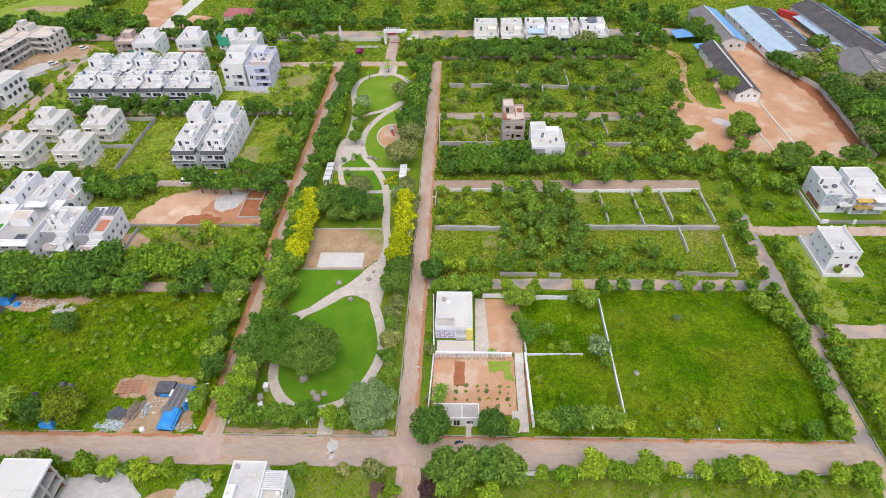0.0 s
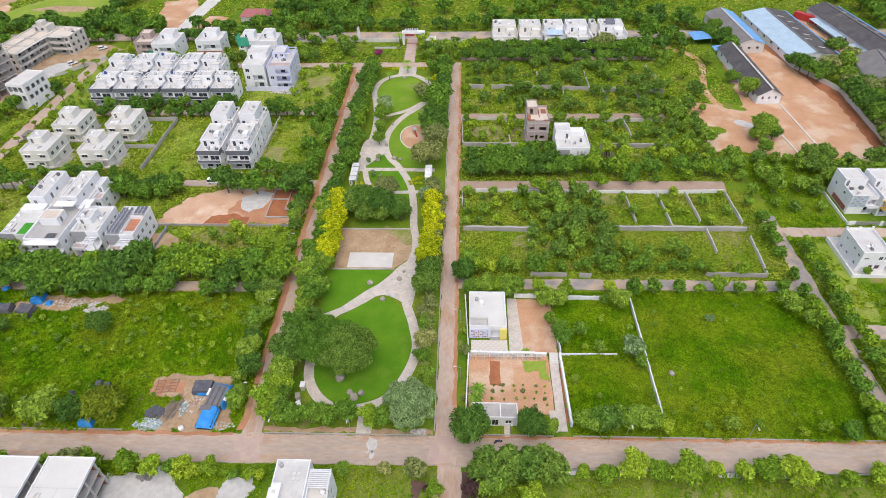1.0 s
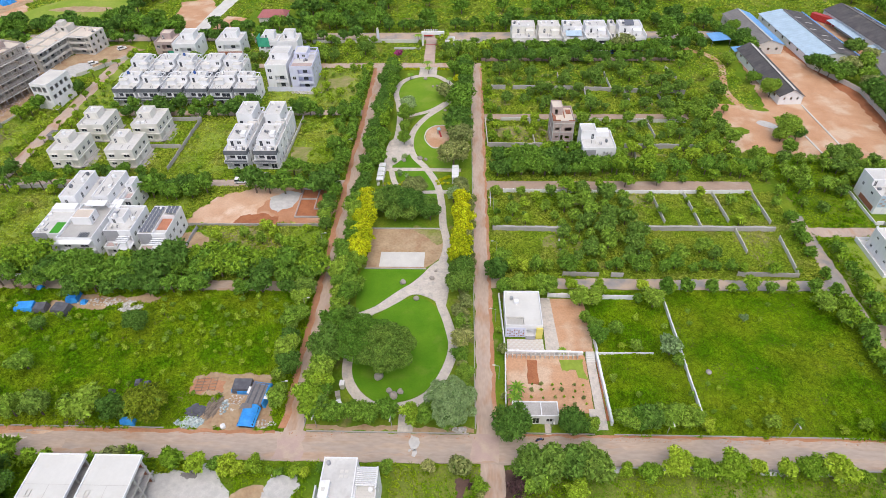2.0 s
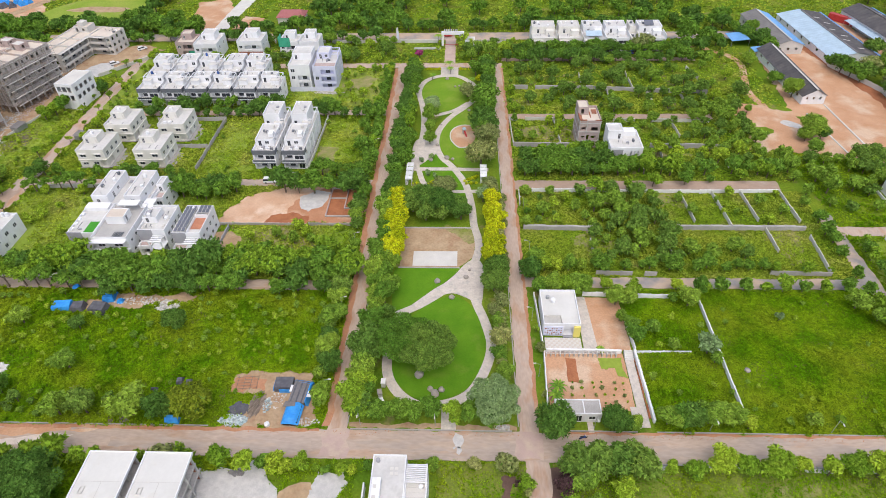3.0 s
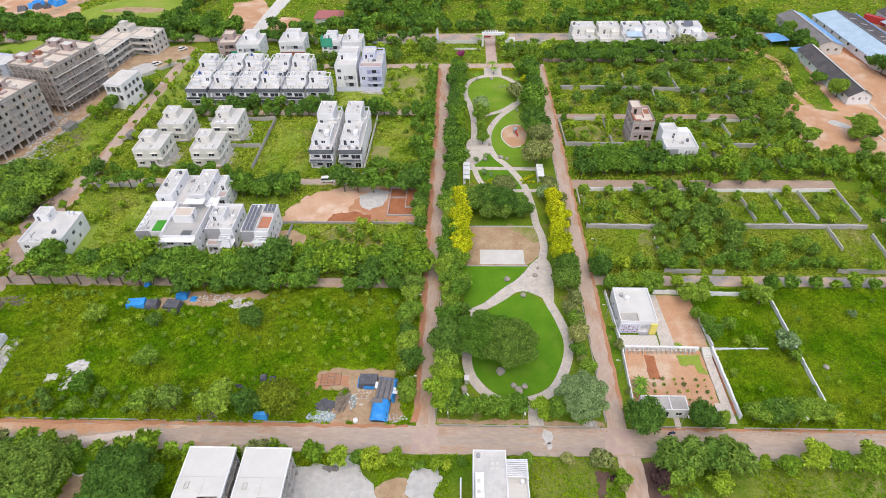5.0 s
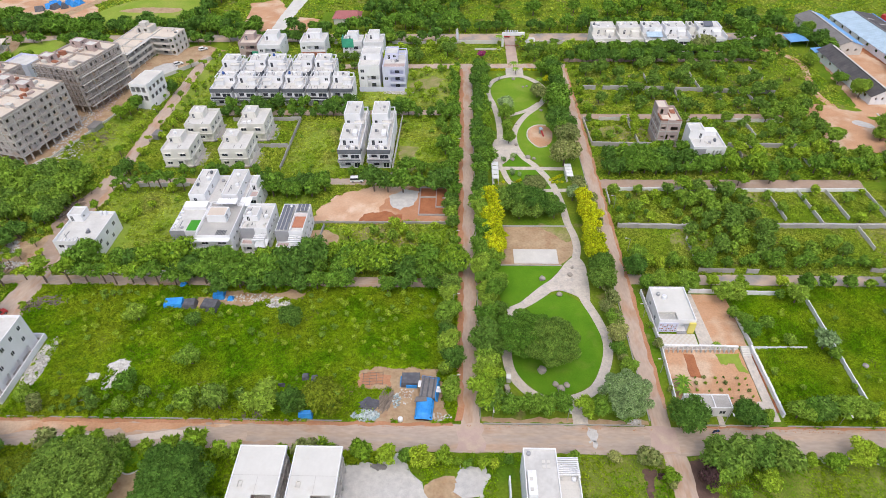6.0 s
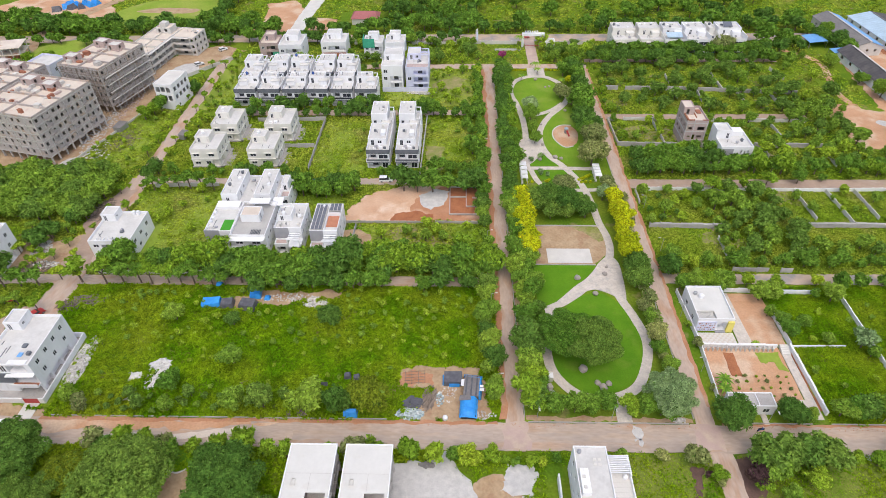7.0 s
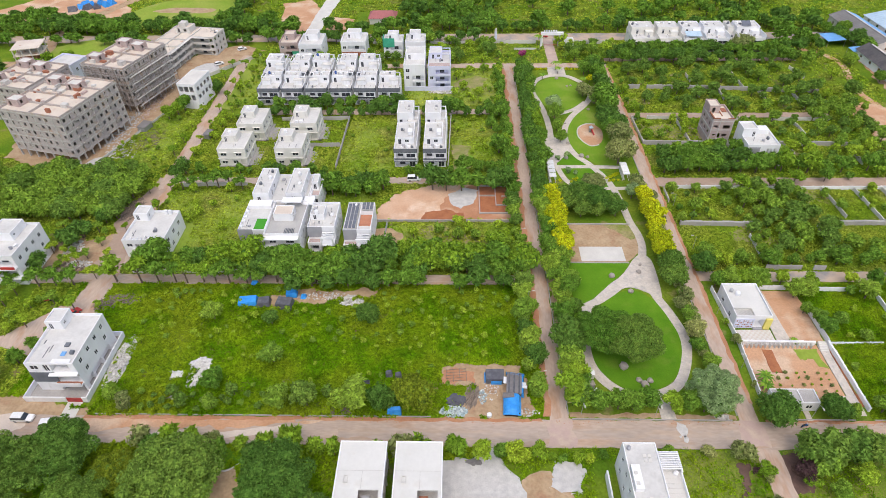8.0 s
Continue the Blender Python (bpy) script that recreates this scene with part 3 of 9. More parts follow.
patch("grove_soil", [(-120.5, 47), (-119, 59), (-115.4, 60), (-113, 54), (-112.5, 47)], TANSOIL, 0.075, "bare reddish earth under trees", "soil", 0.8, seed=52)
patch("grove_lawn", smooth_loop([(-120.6, 64), (-120.4, 60.6), (-117.6, 59.4), (-114.6, 61.2), (-114.2, 64)]), LAWN, 0.12, "small clipped garden lawn", "lawn", 0, False)
setting("grove_edging", strip(smooth_loop([(-120.4, 60.4), (-117.4, 59.1), (-114.4, 61.0), (-113.4, 60.4)], 8, False), 0.28, 0, 0.2), PALE, "pale curved garden edging", "edging")
patch("grass_yard_islet", smooth_loop([(94, 214), (98, 213.5), (101.5, 209.6), (98, 209.4), (94, 211)]), GRASS, 0.12, "weedy islet in bare earth", "grass", 0.6, False, seed=17)
patch("grass_yard_corner", smooth_loop([(101.0, 204.6), (104.6, 204.2), (106.4, 199.6), (104.0, 197.4), (102.6, 201)]), GRASS, 0.12, "weedy patch in bare earth", "grass", 0.5, False, seed=35)
patch("grass_yard_west", smooth_loop([(81, 198.4), (86, 197.6), (89.6, 194.4), (86, 192.4), (81.4, 194)]), GRASS, 0.12, "weedy patch in bare earth", "grass", 0.6, False, seed=36)
patch("soil_lot_west", [(-196, 118), (-168, 118), (-168, 140), (-176, 131), (-182, 134), (-190, 130)], TANSOIL, 0.08, "bare brown earth beside a house", "soil", 1.2, seed=18)
patch("soil_road_west", [(-172, 119), (-165.6, 118), (-164.8, 128), (-166.6, 140), (-165.6, 157), (-170, 158), (-174, 148), (-175, 140), (-172, 130)], BROWNROAD, 0.097, "reddish trodden earth along a road", "soil", 1.2, seed=58)
patch("soil_lot_south_west", [(-200, 62), (-200, 80), (-172, 77), (-152, 73), (-152, 66), (-170, 60)], TANSOIL, 0.085, "muddy brown forecourt", "soil", 1.0, seed=19)
patch("soil_apartments", [(-230, 176), (-203, 165), (-196.6, 169), (-189.6, 190), (-184, 210), (-182, 236), (-176, 246), (-166, 262), (-160, 268), (-172, 274), (-186, 268), (-206, 240), (-236, 206)], TANSOIL, 0.08, "bare reddish earth of a building site", "soil", 0.7, seed=20)
patch("gravel_apartments", smooth_loop([(-197, 168), (-193.6, 171), (-194.6, 176), (-198.6, 174.5), (-199.4, 170)]), GRAVEL, 0.12, "grey gravel heap by a building site", "gravel", 0.4, False, seed=32)
patch("lime_apartments", smooth_loop([(-186, 238), (-178, 240), (-176, 250), (-182, 254), (-187, 248)]), GRAVEL, 0.12, "grey cement-dusted ground", "gravel", 0.6, False, seed=33)
patch("soil_far_north_west", [(-330, 305), (-306, 338), (-256, 340), (-240, 312), (-274, 303)], SOIL, 0.07, "wide bare pale earth", "soil", 1.5, step=3, seed=21)
patch("soil_far_north", [(-164, 292), (-146, 289), (-138, 300), (-140, 316), (-150, 334), (-166, 330), (-160, 306)], SOIL, 0.071, "bare sandy earth", "soil", 1.5, step=3, seed=22)
road("road_far_slab", [(-145, 287), (-138, 287), (-137, 312), (-134, 340), (-142, 340), (-144, 312)], PALE, "pale concrete far lane", 0.085, 0.2)
patch("soil_far_lane", [(-136, 292), (-126, 292), (-123, 306), (-134, 309)], SOIL, 0.079, "bare pinkish earth", "soil", 0.6, seed=34)
patch("field_far", smooth_loop([(-247, 299), (-232, 334), (-192, 335), (-184, 300), (-220, 294)], 4), PASTURE, 0.076, "far mown green playing field", "field", 0.6, step=3, seed=23)
patch("field_far_strip", smooth_loop([(-232, 318), (-222, 324), (-200, 322), (-205, 316)], 4), TANSOIL, 0.1, "bare strip in a playing field", "soil", 0.5, step=2, seed=24)
patch("field_far_west", smooth_loop([(-263, 270), (-240, 284), (-218, 280), (-226, 262), (-258, 254)], 4), PASTURE, 0.084, "far pale grass field", "field", 0.6, step=3, seed=25)
patch("rubble_flat_west", [(-135.3, 86.4), (-132.6, 88.6), (-130.4, 87.6), (-128, 87.6), (-128.8, 84.8), (-129.6, 81.6), (-130.2, 78.6), (-132, 78.2), (-131.6, 81.8), (-130.8, 84.6), (-132.6, 85.8)], LIME, 0.1, "pale lime patch in grass", "rubble", 1.0, step=0.6, seed=26)
patch("rubble_flat_small", [(-137.6, 83.6), (-134.4, 84.4), (-133.6, 82.6), (-136.1, 81.4)], LIME, 0.1, "pale lime patch in grass", "rubble", 0.8, step=0.6, seed=27)
patch("verge_grass", rect(-3.5, 40, 82, 64.6), OLIVEGRASS, 0.04, "rough olive grass by a street", "grass", 0.6, False, 1.5, 141)
patch("verge_grass", rect(-27, 40, -9.4, 64.6), OLIVEGRASS, 0.043, "rough olive grass by a street", "grass", 0.6, False, 1.5, 142)
patch("rubble_flat_tiny", [(-136.2, 76.2), (-134.8, 77.2), (-133.2, 76.8), (-134.4, 75.9)], LIME, 0.1, "pale lime patch in grass", "rubble", 0.3, step=0.4, seed=29)
for k, o in enumerate((rect(-110.5, 166.5, -93, 202), rect(-71.5, 166.5, -55, 202), rect(-166, 124, -134, 156), rect(-90, 126, -55, 138.5), rect(-111, 141, -98, 156), rect(-186, 170, -172, 235), rect(-165, 212, -152, 262), rect(-90, 214, -55, 245), rect(88.5, 105, 98, 134), rect(90, 60, 130, 98))):
    patch("plot_grass", o, PASTURE, 0.03 + 0.003 * k, "bright rough grass on an empty plot", "grass", 1.4, False, 1.5, 120 + k)
for i, (x, y, rx, ry) in enumerate([(17, 134, 7, 4), (42, 153, 6, 4), (27, 150.5, 6, 3), (69, 132, 4.5, 8), (12, 192, 6, 4), (3, 194, 7, 4), (43, 178.5, 5, 2.5), (52, 177, 4, 3), (0, 217, 6, 3), (21, 237, 5, 4), (58, 215, 4, 4), (-14, 33, 8, 10), (-120, 142, 9, 4), (-66, 131, 8, 3), (-78, 135, 6, 2.5)]):
    patch("dry_patch", smooth_loop([(x + rx * math.cos(a) , y + ry * math.sin(a)) for a in (0, 1.05, 2.1, 3.14, 4.2, 5.25)]), DRYGRASS, 0.066 + 0.004 * i, "dry yellowed grass over earth", "grass", 1.9, False, 0.9, i * 3.1)


# ---- houses ----
def facade(M, T, O, U, N, width, z0, top, openings, mat):
    """A wall face with real openings; windows and doors become parts of T."""
    us = sorted({0.0, width, *[o[0] for o in openings], *[o[1] for o in openings]})
    vs = sorted({z0, top, *[z0 + o[2] for o in openings], *[z0 + o[3] for o in openings]})

    def P(u, v, d=0.0):
        return (O[0] + U[0] * u - N[0] * d, O[1] + U[1] * u - N[1] * d, v)

    for i in range(len(us) - 1):
        for j in range(len(vs) - 1):
            cu, cv = (us[i] + us[i + 1]) / 2, (vs[j] + vs[j + 1]) / 2
            if not any(o[0] < cu < o[1] and o[2] < cv - z0 < o[3] for o in openings):
                M.poly([P(us[i], vs[j]), P(us[i + 1], vs[j]), P(us[i + 1], vs[j + 1]), P(us[i], vs[j + 1])])

    def slab(S, u0, u1, v0, v1, d0, d1):
        S.hexa([P(u0, v0, d0), P(u1, v0, d0), P(u1, v0, d1), P(u0, v0, d1), P(u0, v1, d0), P(u1, v1, d0), P(u1, v1, d1), P(u0, v1, d1)])

    for o in openings:
        u0, u1, v0, v1, kind = o[0], o[1], z0 + o[2], z0 + o[3], o[4]
        d = {"w": 0.16, "d": 0.16, "h": 0.28, "n": 1.7, "s": 0.9}[kind]
        M.poly([P(u0, v0), P(u0, v0, d), P(u1, v0, d), P(u1, v0)])
        M.poly([P(u0, v1), P(u1, v1), P(u1, v1, d), P(u0, v1, d)])
        M.poly([P(u0, v0), P(u0, v1), P(u0, v1, d), P(u0, v0, d)])
        M.poly([P(u1, v0), P(u1, v0, d), P(u1, v1, d), P(u1, v1)])
        if kind in "ns":
            M.poly([P(u0, v0, d), P(u0, v1, d), P(u1, v1, d), P(u1, v0, d)])
            if kind == "n" and u1 - u0 > 2.2:
                # a glazed door in the back of the recess
                S = Shape()
                c = (u0 + u1) / 2
                slab(S, c - 0.9, c + 0.9, v0 + 0.05, min(v0 + 2.1, v1 - 0.1), d - 0.08, d - 0.02)
                part("door", S, GLASS, T, "dark glazed door")
        elif kind in "wd":
            S = Shape()
            b = 0.07
            for a in ((u0, u1, v0, v0 + b), (u0, u1, v1 - b, v1), (u0, u0 + b, v0 + b, v1 - b), (u1 - b, u1, v0 + b, v1 - b), ((u0 + u1) / 2 - b / 2, (u0 + u1) / 2 + b / 2, v0 + b, v1 - b)):
                slab(S, *a, 0.05, 0.12)
            w = part("window" if kind == "w" else "door", S, WHITE if len(o) < 6 else o[5], T)
            S = Shape()
            S.poly([P(u0, v0, 0.13), P(u1, v0, 0.13), P(u1, v1, 0.13), P(u0, v1, 0.13)])
            part("pane", S, GLASS, w)


def volume(T, x0, y0, x1, y1, z0, z1, mat=WHITE, S=(), E=(), N=(), W=(), parapet=0.9, roof=ROOF, t=0.2, name="wall", label=""):
    """A block of the house with openings on its four sides, a flat roof and a parapet."""
    M = Shape()
    top = z1 + parapet
    for O, U, n, wd, op in (((x0, y0), (1, 0), (0, -1), x1 - x0, S), ((x1, y0), (0, 1), (1, 0), y1 - y0, E), ((x1, y1), (-1, 0), (0, 1), x1 - x0, N), ((x0, y1), (0, -1), (-1, 0), y1 - y0, W)):
        facade(M, T, O, U, n, wd, z0, top, list(op), mat)
    o, i = rect(x0, y0, x1, y1), rect(x0 + t, y0 + t, x1 - t, y1 - t)
    for k in range(4):
        a, b = k, (k + 1) % 4
        M.poly([(*o[a], top), (*o[b], top), (*i[b], top), (*i[a], top)])
        if parapet > 0:
            M.poly([(*i[a], top), (*i[b], top), (*i[b], z1 - 0.05), (*i[a], z1 - 0.05)])
    ob = part(name, M, mat, T, label)
    R = Shape().box(x0 + t, y0 + t, z1 - 0.15, x1 - t, y1 - t, z1)
    part("roof", R, roof, T)
    return ob


def block(T, name, mat, *boxes, label=""):
    M = Shape()
    for b in boxes:
        M.box(*b)
    return part(name, M, mat, T, label)


def water_tank(x, y, z, r=0.55, h=1.1, colour=WHITE, label="white plastic water tank on a roof"):
    T = thing("water_tank", x, y, z, 0, label, "water tank", "roof tanks")
    S = Shape().tube((0, 0, 0), (0, 0, h * 0.8), r, r, 12)
    S.tube((0, 0, h * 0.8), (0, 0, h), r, r * 0.45, 12)
    part("body", S, colour, T)
    part("lid", Shape().tube((0, 0, h), (0, 0, h + 0.1), r * 0.4, r * 0.38, 10), colour, T)
    return T


def row_windows(width, n, v0, v1, w=1.2, kind="w", edge=0.8):
    step = (width - 2 * edge) / n
    return [(edge + step * (i + 0.5) - w / 2, edge + step * (i + 0.5) + w / 2, v0, v1, kind) for i in range(n)]


def rails(T, x0, x1, y, z, h=0.9, mat=GLASS):
    """A balcony front: glass sheet with a thin steel top rail."""
    b = block(T, "balcony_rail", mat, (x0, y - 0.04, z, x1, y, z + h))
    S = Shape().box(x0, y - 0.06, z + h, x1, y + 0.02, z + h + 0.06)
    part("handrail", S, STEEL, b)


def roof_bits(T, x0, y0, x1, y1, z, seed, n=4):
    """Pipes, crates and a cooling unit lying on a flat roof."""
    rng = random.Random(seed)
    for i in range(n):
        x, y = rng.uniform(x0 + 0.6, x1 - 1.2), rng.uniform(y0 + 0.6, y1 - 1.2)
        k = rng.random()
        if k < 0.4:
            part("roof_box", Shape().box(x, y, z, x + rng.uniform(0.5, 1.1), y + rng.uniform(0.5, 1.1), z + rng.uniform(0.35, 0.9)), rng.choice([WHITE, PALE, GREYWALL, CHARCOAL]), T)
        elif k < 0.75:
            part("vent_pipe", Shape().tube((x, y, z), (x, y, z + rng.uniform(0.8, 1.5)), 0.08, 0.08, 6), rng.choice([CHARCOAL, PALE]), T)
        else:
            part("pipe_run", Shape().box(x, y, z + 0.02, x + 0.1, min(y + rng.uniform(1.5, 4), y1 - 0.3), z + 0.14), CHARCOAL, T)


def row_villa(x, y, w, d, deep, k, label, group, mid=None, z2=8.7):
    """White villa: car port, balcony, charcoal parapet band, roof terrace, stepped stair blocks and an open roof frame."""
    T = thing("villa", x, y, 0, 0, label, "house", group)
    BARE.append(rect(x - 0.4, y - 1, x + w + 0.4, y + d + 0.4))
    side = row_windows(d, max(2, int(d / 4)), 1.0, 2.3) + row_windows(d, max(2, int(d / 4)), 4.1, 5.4)
    volume(T, 0, 0, w, d, 0, 6.1, WHITE, S=[(0.5, w * 0.62, 0.12, 2.6, "n"), (w * 0.68, w - 0.5, 0.12, 2.3, "d"), (0.5, w * 0.46, 3.3, 5.3, "n"), (w * 0.54, w - 0.5, 3.6, 5.2, "w")], E=side, W=side, parapet=0.9)
    block(T, "parapet_band", CHARCOAL, (-0.06, -0.12, 5.55, w + 0.06, -0.003, 7.15), (w + 0.003, -0.12, 5.55, w + 0.09, 2.6, 7.15), (-0.09, -0.12, 5.55, -0.003, 2.6, 7.15), label="charcoal grey parapet band")
    block(T, "balcony", WHITE, (-0.1, -1.1, 3.0, w + 0.1, -0.003, 3.2), (-0.1, -1.1, 3.2, 0.05, -0.003, 3.9), (w - 0.05, -1.1, 3.2, w + 0.1, -0.003, 3.9))
    rails(T, 0.05, w - 0.05, -1.02, 3.2, 0.8, CHARCOAL if k % 2 else GLASS)
    block(T, "ledge", CHARCOAL, (-0.08, -1.14, 2.75, w + 0.08, -0.9, 3.0))
    for j in range(int(d / 5)):
        block(T, "side_fin", WHITE, (w + 0.003, 3.4 + 5 * j, 0.1, w + 0.22, 3.75 + 5 * j, 6.0))
    # upper storey at the back, narrower than the house and stepped
    b0 = d - deep
    u0, u1 = (0.002, w * 0.74) if k % 2 else (w * 0.22, w - 0.002)
    volume(T, u0, b0, u1, d - 0.002, 6.102, z2, WHITE, S=[(0.8, 1.8, 0.1, 2.1, "d", CHARCOAL), (u1 - u0 - 2.2, u1 - u0 - 0.8, 0.9, 2.1, "w")], E=row_windows(deep, 2, 0.9, 2.0, 1.0), W=row_windows(deep, 2, 0.9, 2.0, 1.0), parapet=0.45)
    v0, v1 = (u1 + 0.003, w - 0.25) if k % 2 else (0.25, u0 - 0.003)
    # open frame over the side terrace
    for yy in (b0 + 0.2, d - 0.5):
        part("frame_post", Shape().box(v0 if not k % 2 else v1 - 0.2, yy, 6.1, (v0 if not k % 2 else v1 - 0.2) + 0.2, yy + 0.2, 8.5), WHITE, T)
    part("frame_beam", Shape().box(v0, b0 + 0.15, 8.5, v1, b0 + 0.45, 8.72).box(v0, d - 0.55, 8.5, v1, d - 0.25, 8.72).box(v0 if not k % 2 else v1 - 0.25, b0 + 0.45, 8.5, (v0 if not k % 2 else v1 - 0.25) + 0.25, d - 0.55, 8.72), WHITE, T)
    s0 = w * 0.5 if k % 2 else w * 0.1
    block(T, "stair_room", WHITE, (s0, b0 - 2.0, 6.1, s0 + w * 0.38, b0 - 0.003, 8.0))
    block(T, "stair_slab", PALE, (s0 - 0.15, b0 - 2.2, 8.0, s0 + w * 0.38 + 0.15, b0 - 0.003, 8.15))
    if mid:
        m0, m1 = mid
        volume(T, 0.25, m0, w - 1.2, m1, 6.102, 8.2, WHITE, S=[(1.0, 2.0, 0.1, 2.0, "d", CHARCOAL), (3.2, 4.6, 0.8, 1.9, "w")], E=row_windows(m1 - m0, 3, 0.8, 1.9, 1.0), W=row_windows(m1 - m0, 3, 0.8, 1.9, 1.0), parapet=0.45)
        block(T, "roof_step", WHITE, (w - 3.2, m0 + 2.0, 8.4, w - 1.7, m0 + 4.6, 9.6))
        roof_bits(T, 0.4, m0 + 0.4, w - 2, m1 - 0.4, 8.4, k + 50, 4)
        roof_bits(T, 0.3, 1.0, w - 0.5, m0 - 0.6, 6.1, k + 70, 6)
    roof_bits(T, 0.4, 0.6, w - 0.6, b0 - 2.4 if not mid else 5.0, 6.1, k + len(group), 4)
    roof_bits(T, u0 + 0.3, b0 + 0.5, u1 - 0.3, d - 0.8, z2, k + 9, 4)
    tank = (WHITE, "white plastic water tank on a roof") if k % 3 else (CARBLUE, "dark blue water tank on a roof")
    water_tank(x + u0 + 1.3, y + d - 1.4, z2, 0.5, 1.0, *tank)
    water_tank(x + w * 0.72, y + b0 - 1.0, 6.1, 0.4, 0.8, STEEL, "steel solar water tank on a roof") if k % 2 else None
    return T


# twin villas facing the street
row_villa(-91.6, 170.2, 7.6, 27.0, 9.4, 1, "tall white villa with charcoal bands and roof terrace", "twin villas", (4.4, 15.2), 10.4)
row_villa(-81.8, 170.2, 7.6, 27.0, 9.4, 1, "tall white villa with charcoal bands and roof terrace", "twin villas", (4.4, 15.2), 10.4)
# front row of six, back row of five
for k in range(6):
    row_villa(-148.8 + 9.5 * k, 214.4, 8.3, 11.2, 4.2, k, "white row villa with charcoal parapet band", "front row villas")
for k in range(5):
    row_villa(-150.0 + 9.7 * k, 229.2, 8.4, 13.6, 7.0, k + 1, "white row villa with stair block", "back row villas")

# plain two-storey cream houses
for k, (x, y) in enumerate([(-150.6, 187.6), (-131.4, 187.8), (-152.6, 170.8), (-133.2, 171.0)]):
    x += 1.1
    T = thing("cream_house", x, y, 0, 0, "two-storey cream concrete house, unfinished", "house", "four cream houses")
    BARE.append(rect(x - 0.5, y - 1, x + 11, y + 12.4))
    w, d = 9.5, 11.6
    volume(T, 0, 0, w, d, 0, 6.1, CREAM, S=[(0.9, 2.7, 1.0, 2.2, "w"), (4.6, 6.4, 1.0, 2.2, "w"), (0.9, 2.9, 4.0, 5.3, "w"), (6.0, 8.0, 4.0, 5.3, "w"), (7.0, 9.0, 0.1, 2.5, "s")],
           E=[(1.2, 4.4, 0.1, 2.5, "s"), (7.0, 8.4, 1.0, 2.2, "w"), (1.4, 2.8, 3.9, 5.3, "w"), (4.6, 6.0, 3.9, 5.3, "w"), (8.0, 9.4, 3.9, 5.3, "w")], W=row_windows(d, 2, 1, 2.3), parapet=0.75)
    volume(T, 0.5, 5.4, 5.4, 10.6, 6.102, 8.1, CREAM, S=[(0.8, 1.7, 0.05, 1.9, "d")], parapet=0.45)
    block(T, "ledge", CREAM, (-0.25, -0.3, 3.0, w + 0.28, -0.003, 3.18), (w + 0.003, -0.3, 3.0, w + 0.28, d, 3.18))
    block(T, "plinth", CONCRETE, (-0.3, -0.5, 0, w + 0.9, -0.01, 0.25), (w + 0.01, -0.5, 0, w + 0.9, d, 0.25))
    block(T, "forecourt", CONCRETE, (w + 0.91, 0.6, 0, w + 3.2, 9.0, 0.14))
    water_tank(x + 2.6, y + 8.2, 8.1, 0.55, 1.0)
    roof_bits(T, 0.4, 0.5, w - 0.6, 4.2, 6.1, k + 31, 3)
    for b in ((0.6, -0.55, 5.35, 3.2, -0.003, 5.47), (5.7, -0.55, 5.35, 8.3, -0.003, 5.47), (0.6, -0.55, 2.3, 3.0, -0.003, 2.42)):
        block(T, "sunshade", CREAM, b)

# cluster of white villas with solar panels
T = thing("white_villa", -131.6, 141.6, 0, 0, "large white villa with two tall roof blocks", "house", "white villa cluster")
BARE.append(rect(-132.6, 124.4, -93.6, 141.4))
BARE.append(rect(-132, 141, -112.2, 156.6))
volume(T, 0, 0, 16.4, 14.2, 0, 6.2, WHITE, E=row_windows(14.2, 4, 1, 2.3) + row_windows(14.2, 4, 4, 5.3), W=row_windows(14.2, 3, 4, 5.3), parapet=0.5)
volume(T, 0.3, 0.4, 5.2, 13.8, 6.202, 9.0, WHITE, S=[(1.2, 2.2, 0.3, 1.8, "w")], E=[(3, 4, 0.1, 2.1, "d"), (6, 7.2, 0.8, 2, "w")], parapet=0.35)
volume(T, 10.2, 0.4, 15.0, 13.8, 6.202, 9.0, WHITE, S=[(1.6, 2.8, 0.8, 1.9, "w")], E=[(3, 4, 0.8, 2.0, "w"), (8, 9.2, 0.8, 2, "w")], W=[(3, 4, 0.1, 2.1, "d"), (6.4, 7.4, 0.8, 2, "w")], parapet=0.35)
volume(T, 16.402, 4.0, 19.2, 13.0, 0, 5.2, WHITE, S=[(0.5, 2.2, 0.5, 2.4, "s"), (0.5, 2.2, 3.2, 4.6, "w")], E=row_windows(9, 2, 1, 2.3) + row_windows(9, 2, 3.4, 4.6), parapet=0.7)
volume(T, 16.402, 8.0, 18.4, 12.6, 5.202, 7.6, WHITE, S=[(0.5, 1.4, 0.1, 2.0, "d")], parapet=0.4)
block(T, "roof_cover", PINKWALL, (16.8, 4.6, 5.2, 18.8, 7.2, 5.35), label="pinkish tiled terrace floor")
block(T, "canopy", WHITE, (15.4, -1.8, 6.6, 18.6, 2.4, 6.9))
roof_bits(T, 0.6, 0.8, 5.0, 13.4, 9.0, 201, 6)
roof_bits(T, 10.5, 0.8, 14.8, 13.4, 9.0, 202, 6)
roof_bits(T, 5.6, 0.6, 10.0, 13.4, 6.2, 203, 5)
T = thing("white_villa", -132.2, 127.6, 0, 0, "white villa with grey end wall and a turf terrace", "house", "white villa cluster")
volume(T, 0, 0, 7.6, 13.6, 0, 6.6, WHITE, S=[(1.6, 2.8, 3.9, 5.6, "w"), (4.5, 6.4, 0.1, 2.4, "s")], W=row_windows(13.6, 3, 4, 5.3), parapet=0.55)
block(T, "end_wall", GREYWALL, (-0.05, -0.1, 3.0, 4.2, -0.003, 7.3), label="grey rendered end wall")
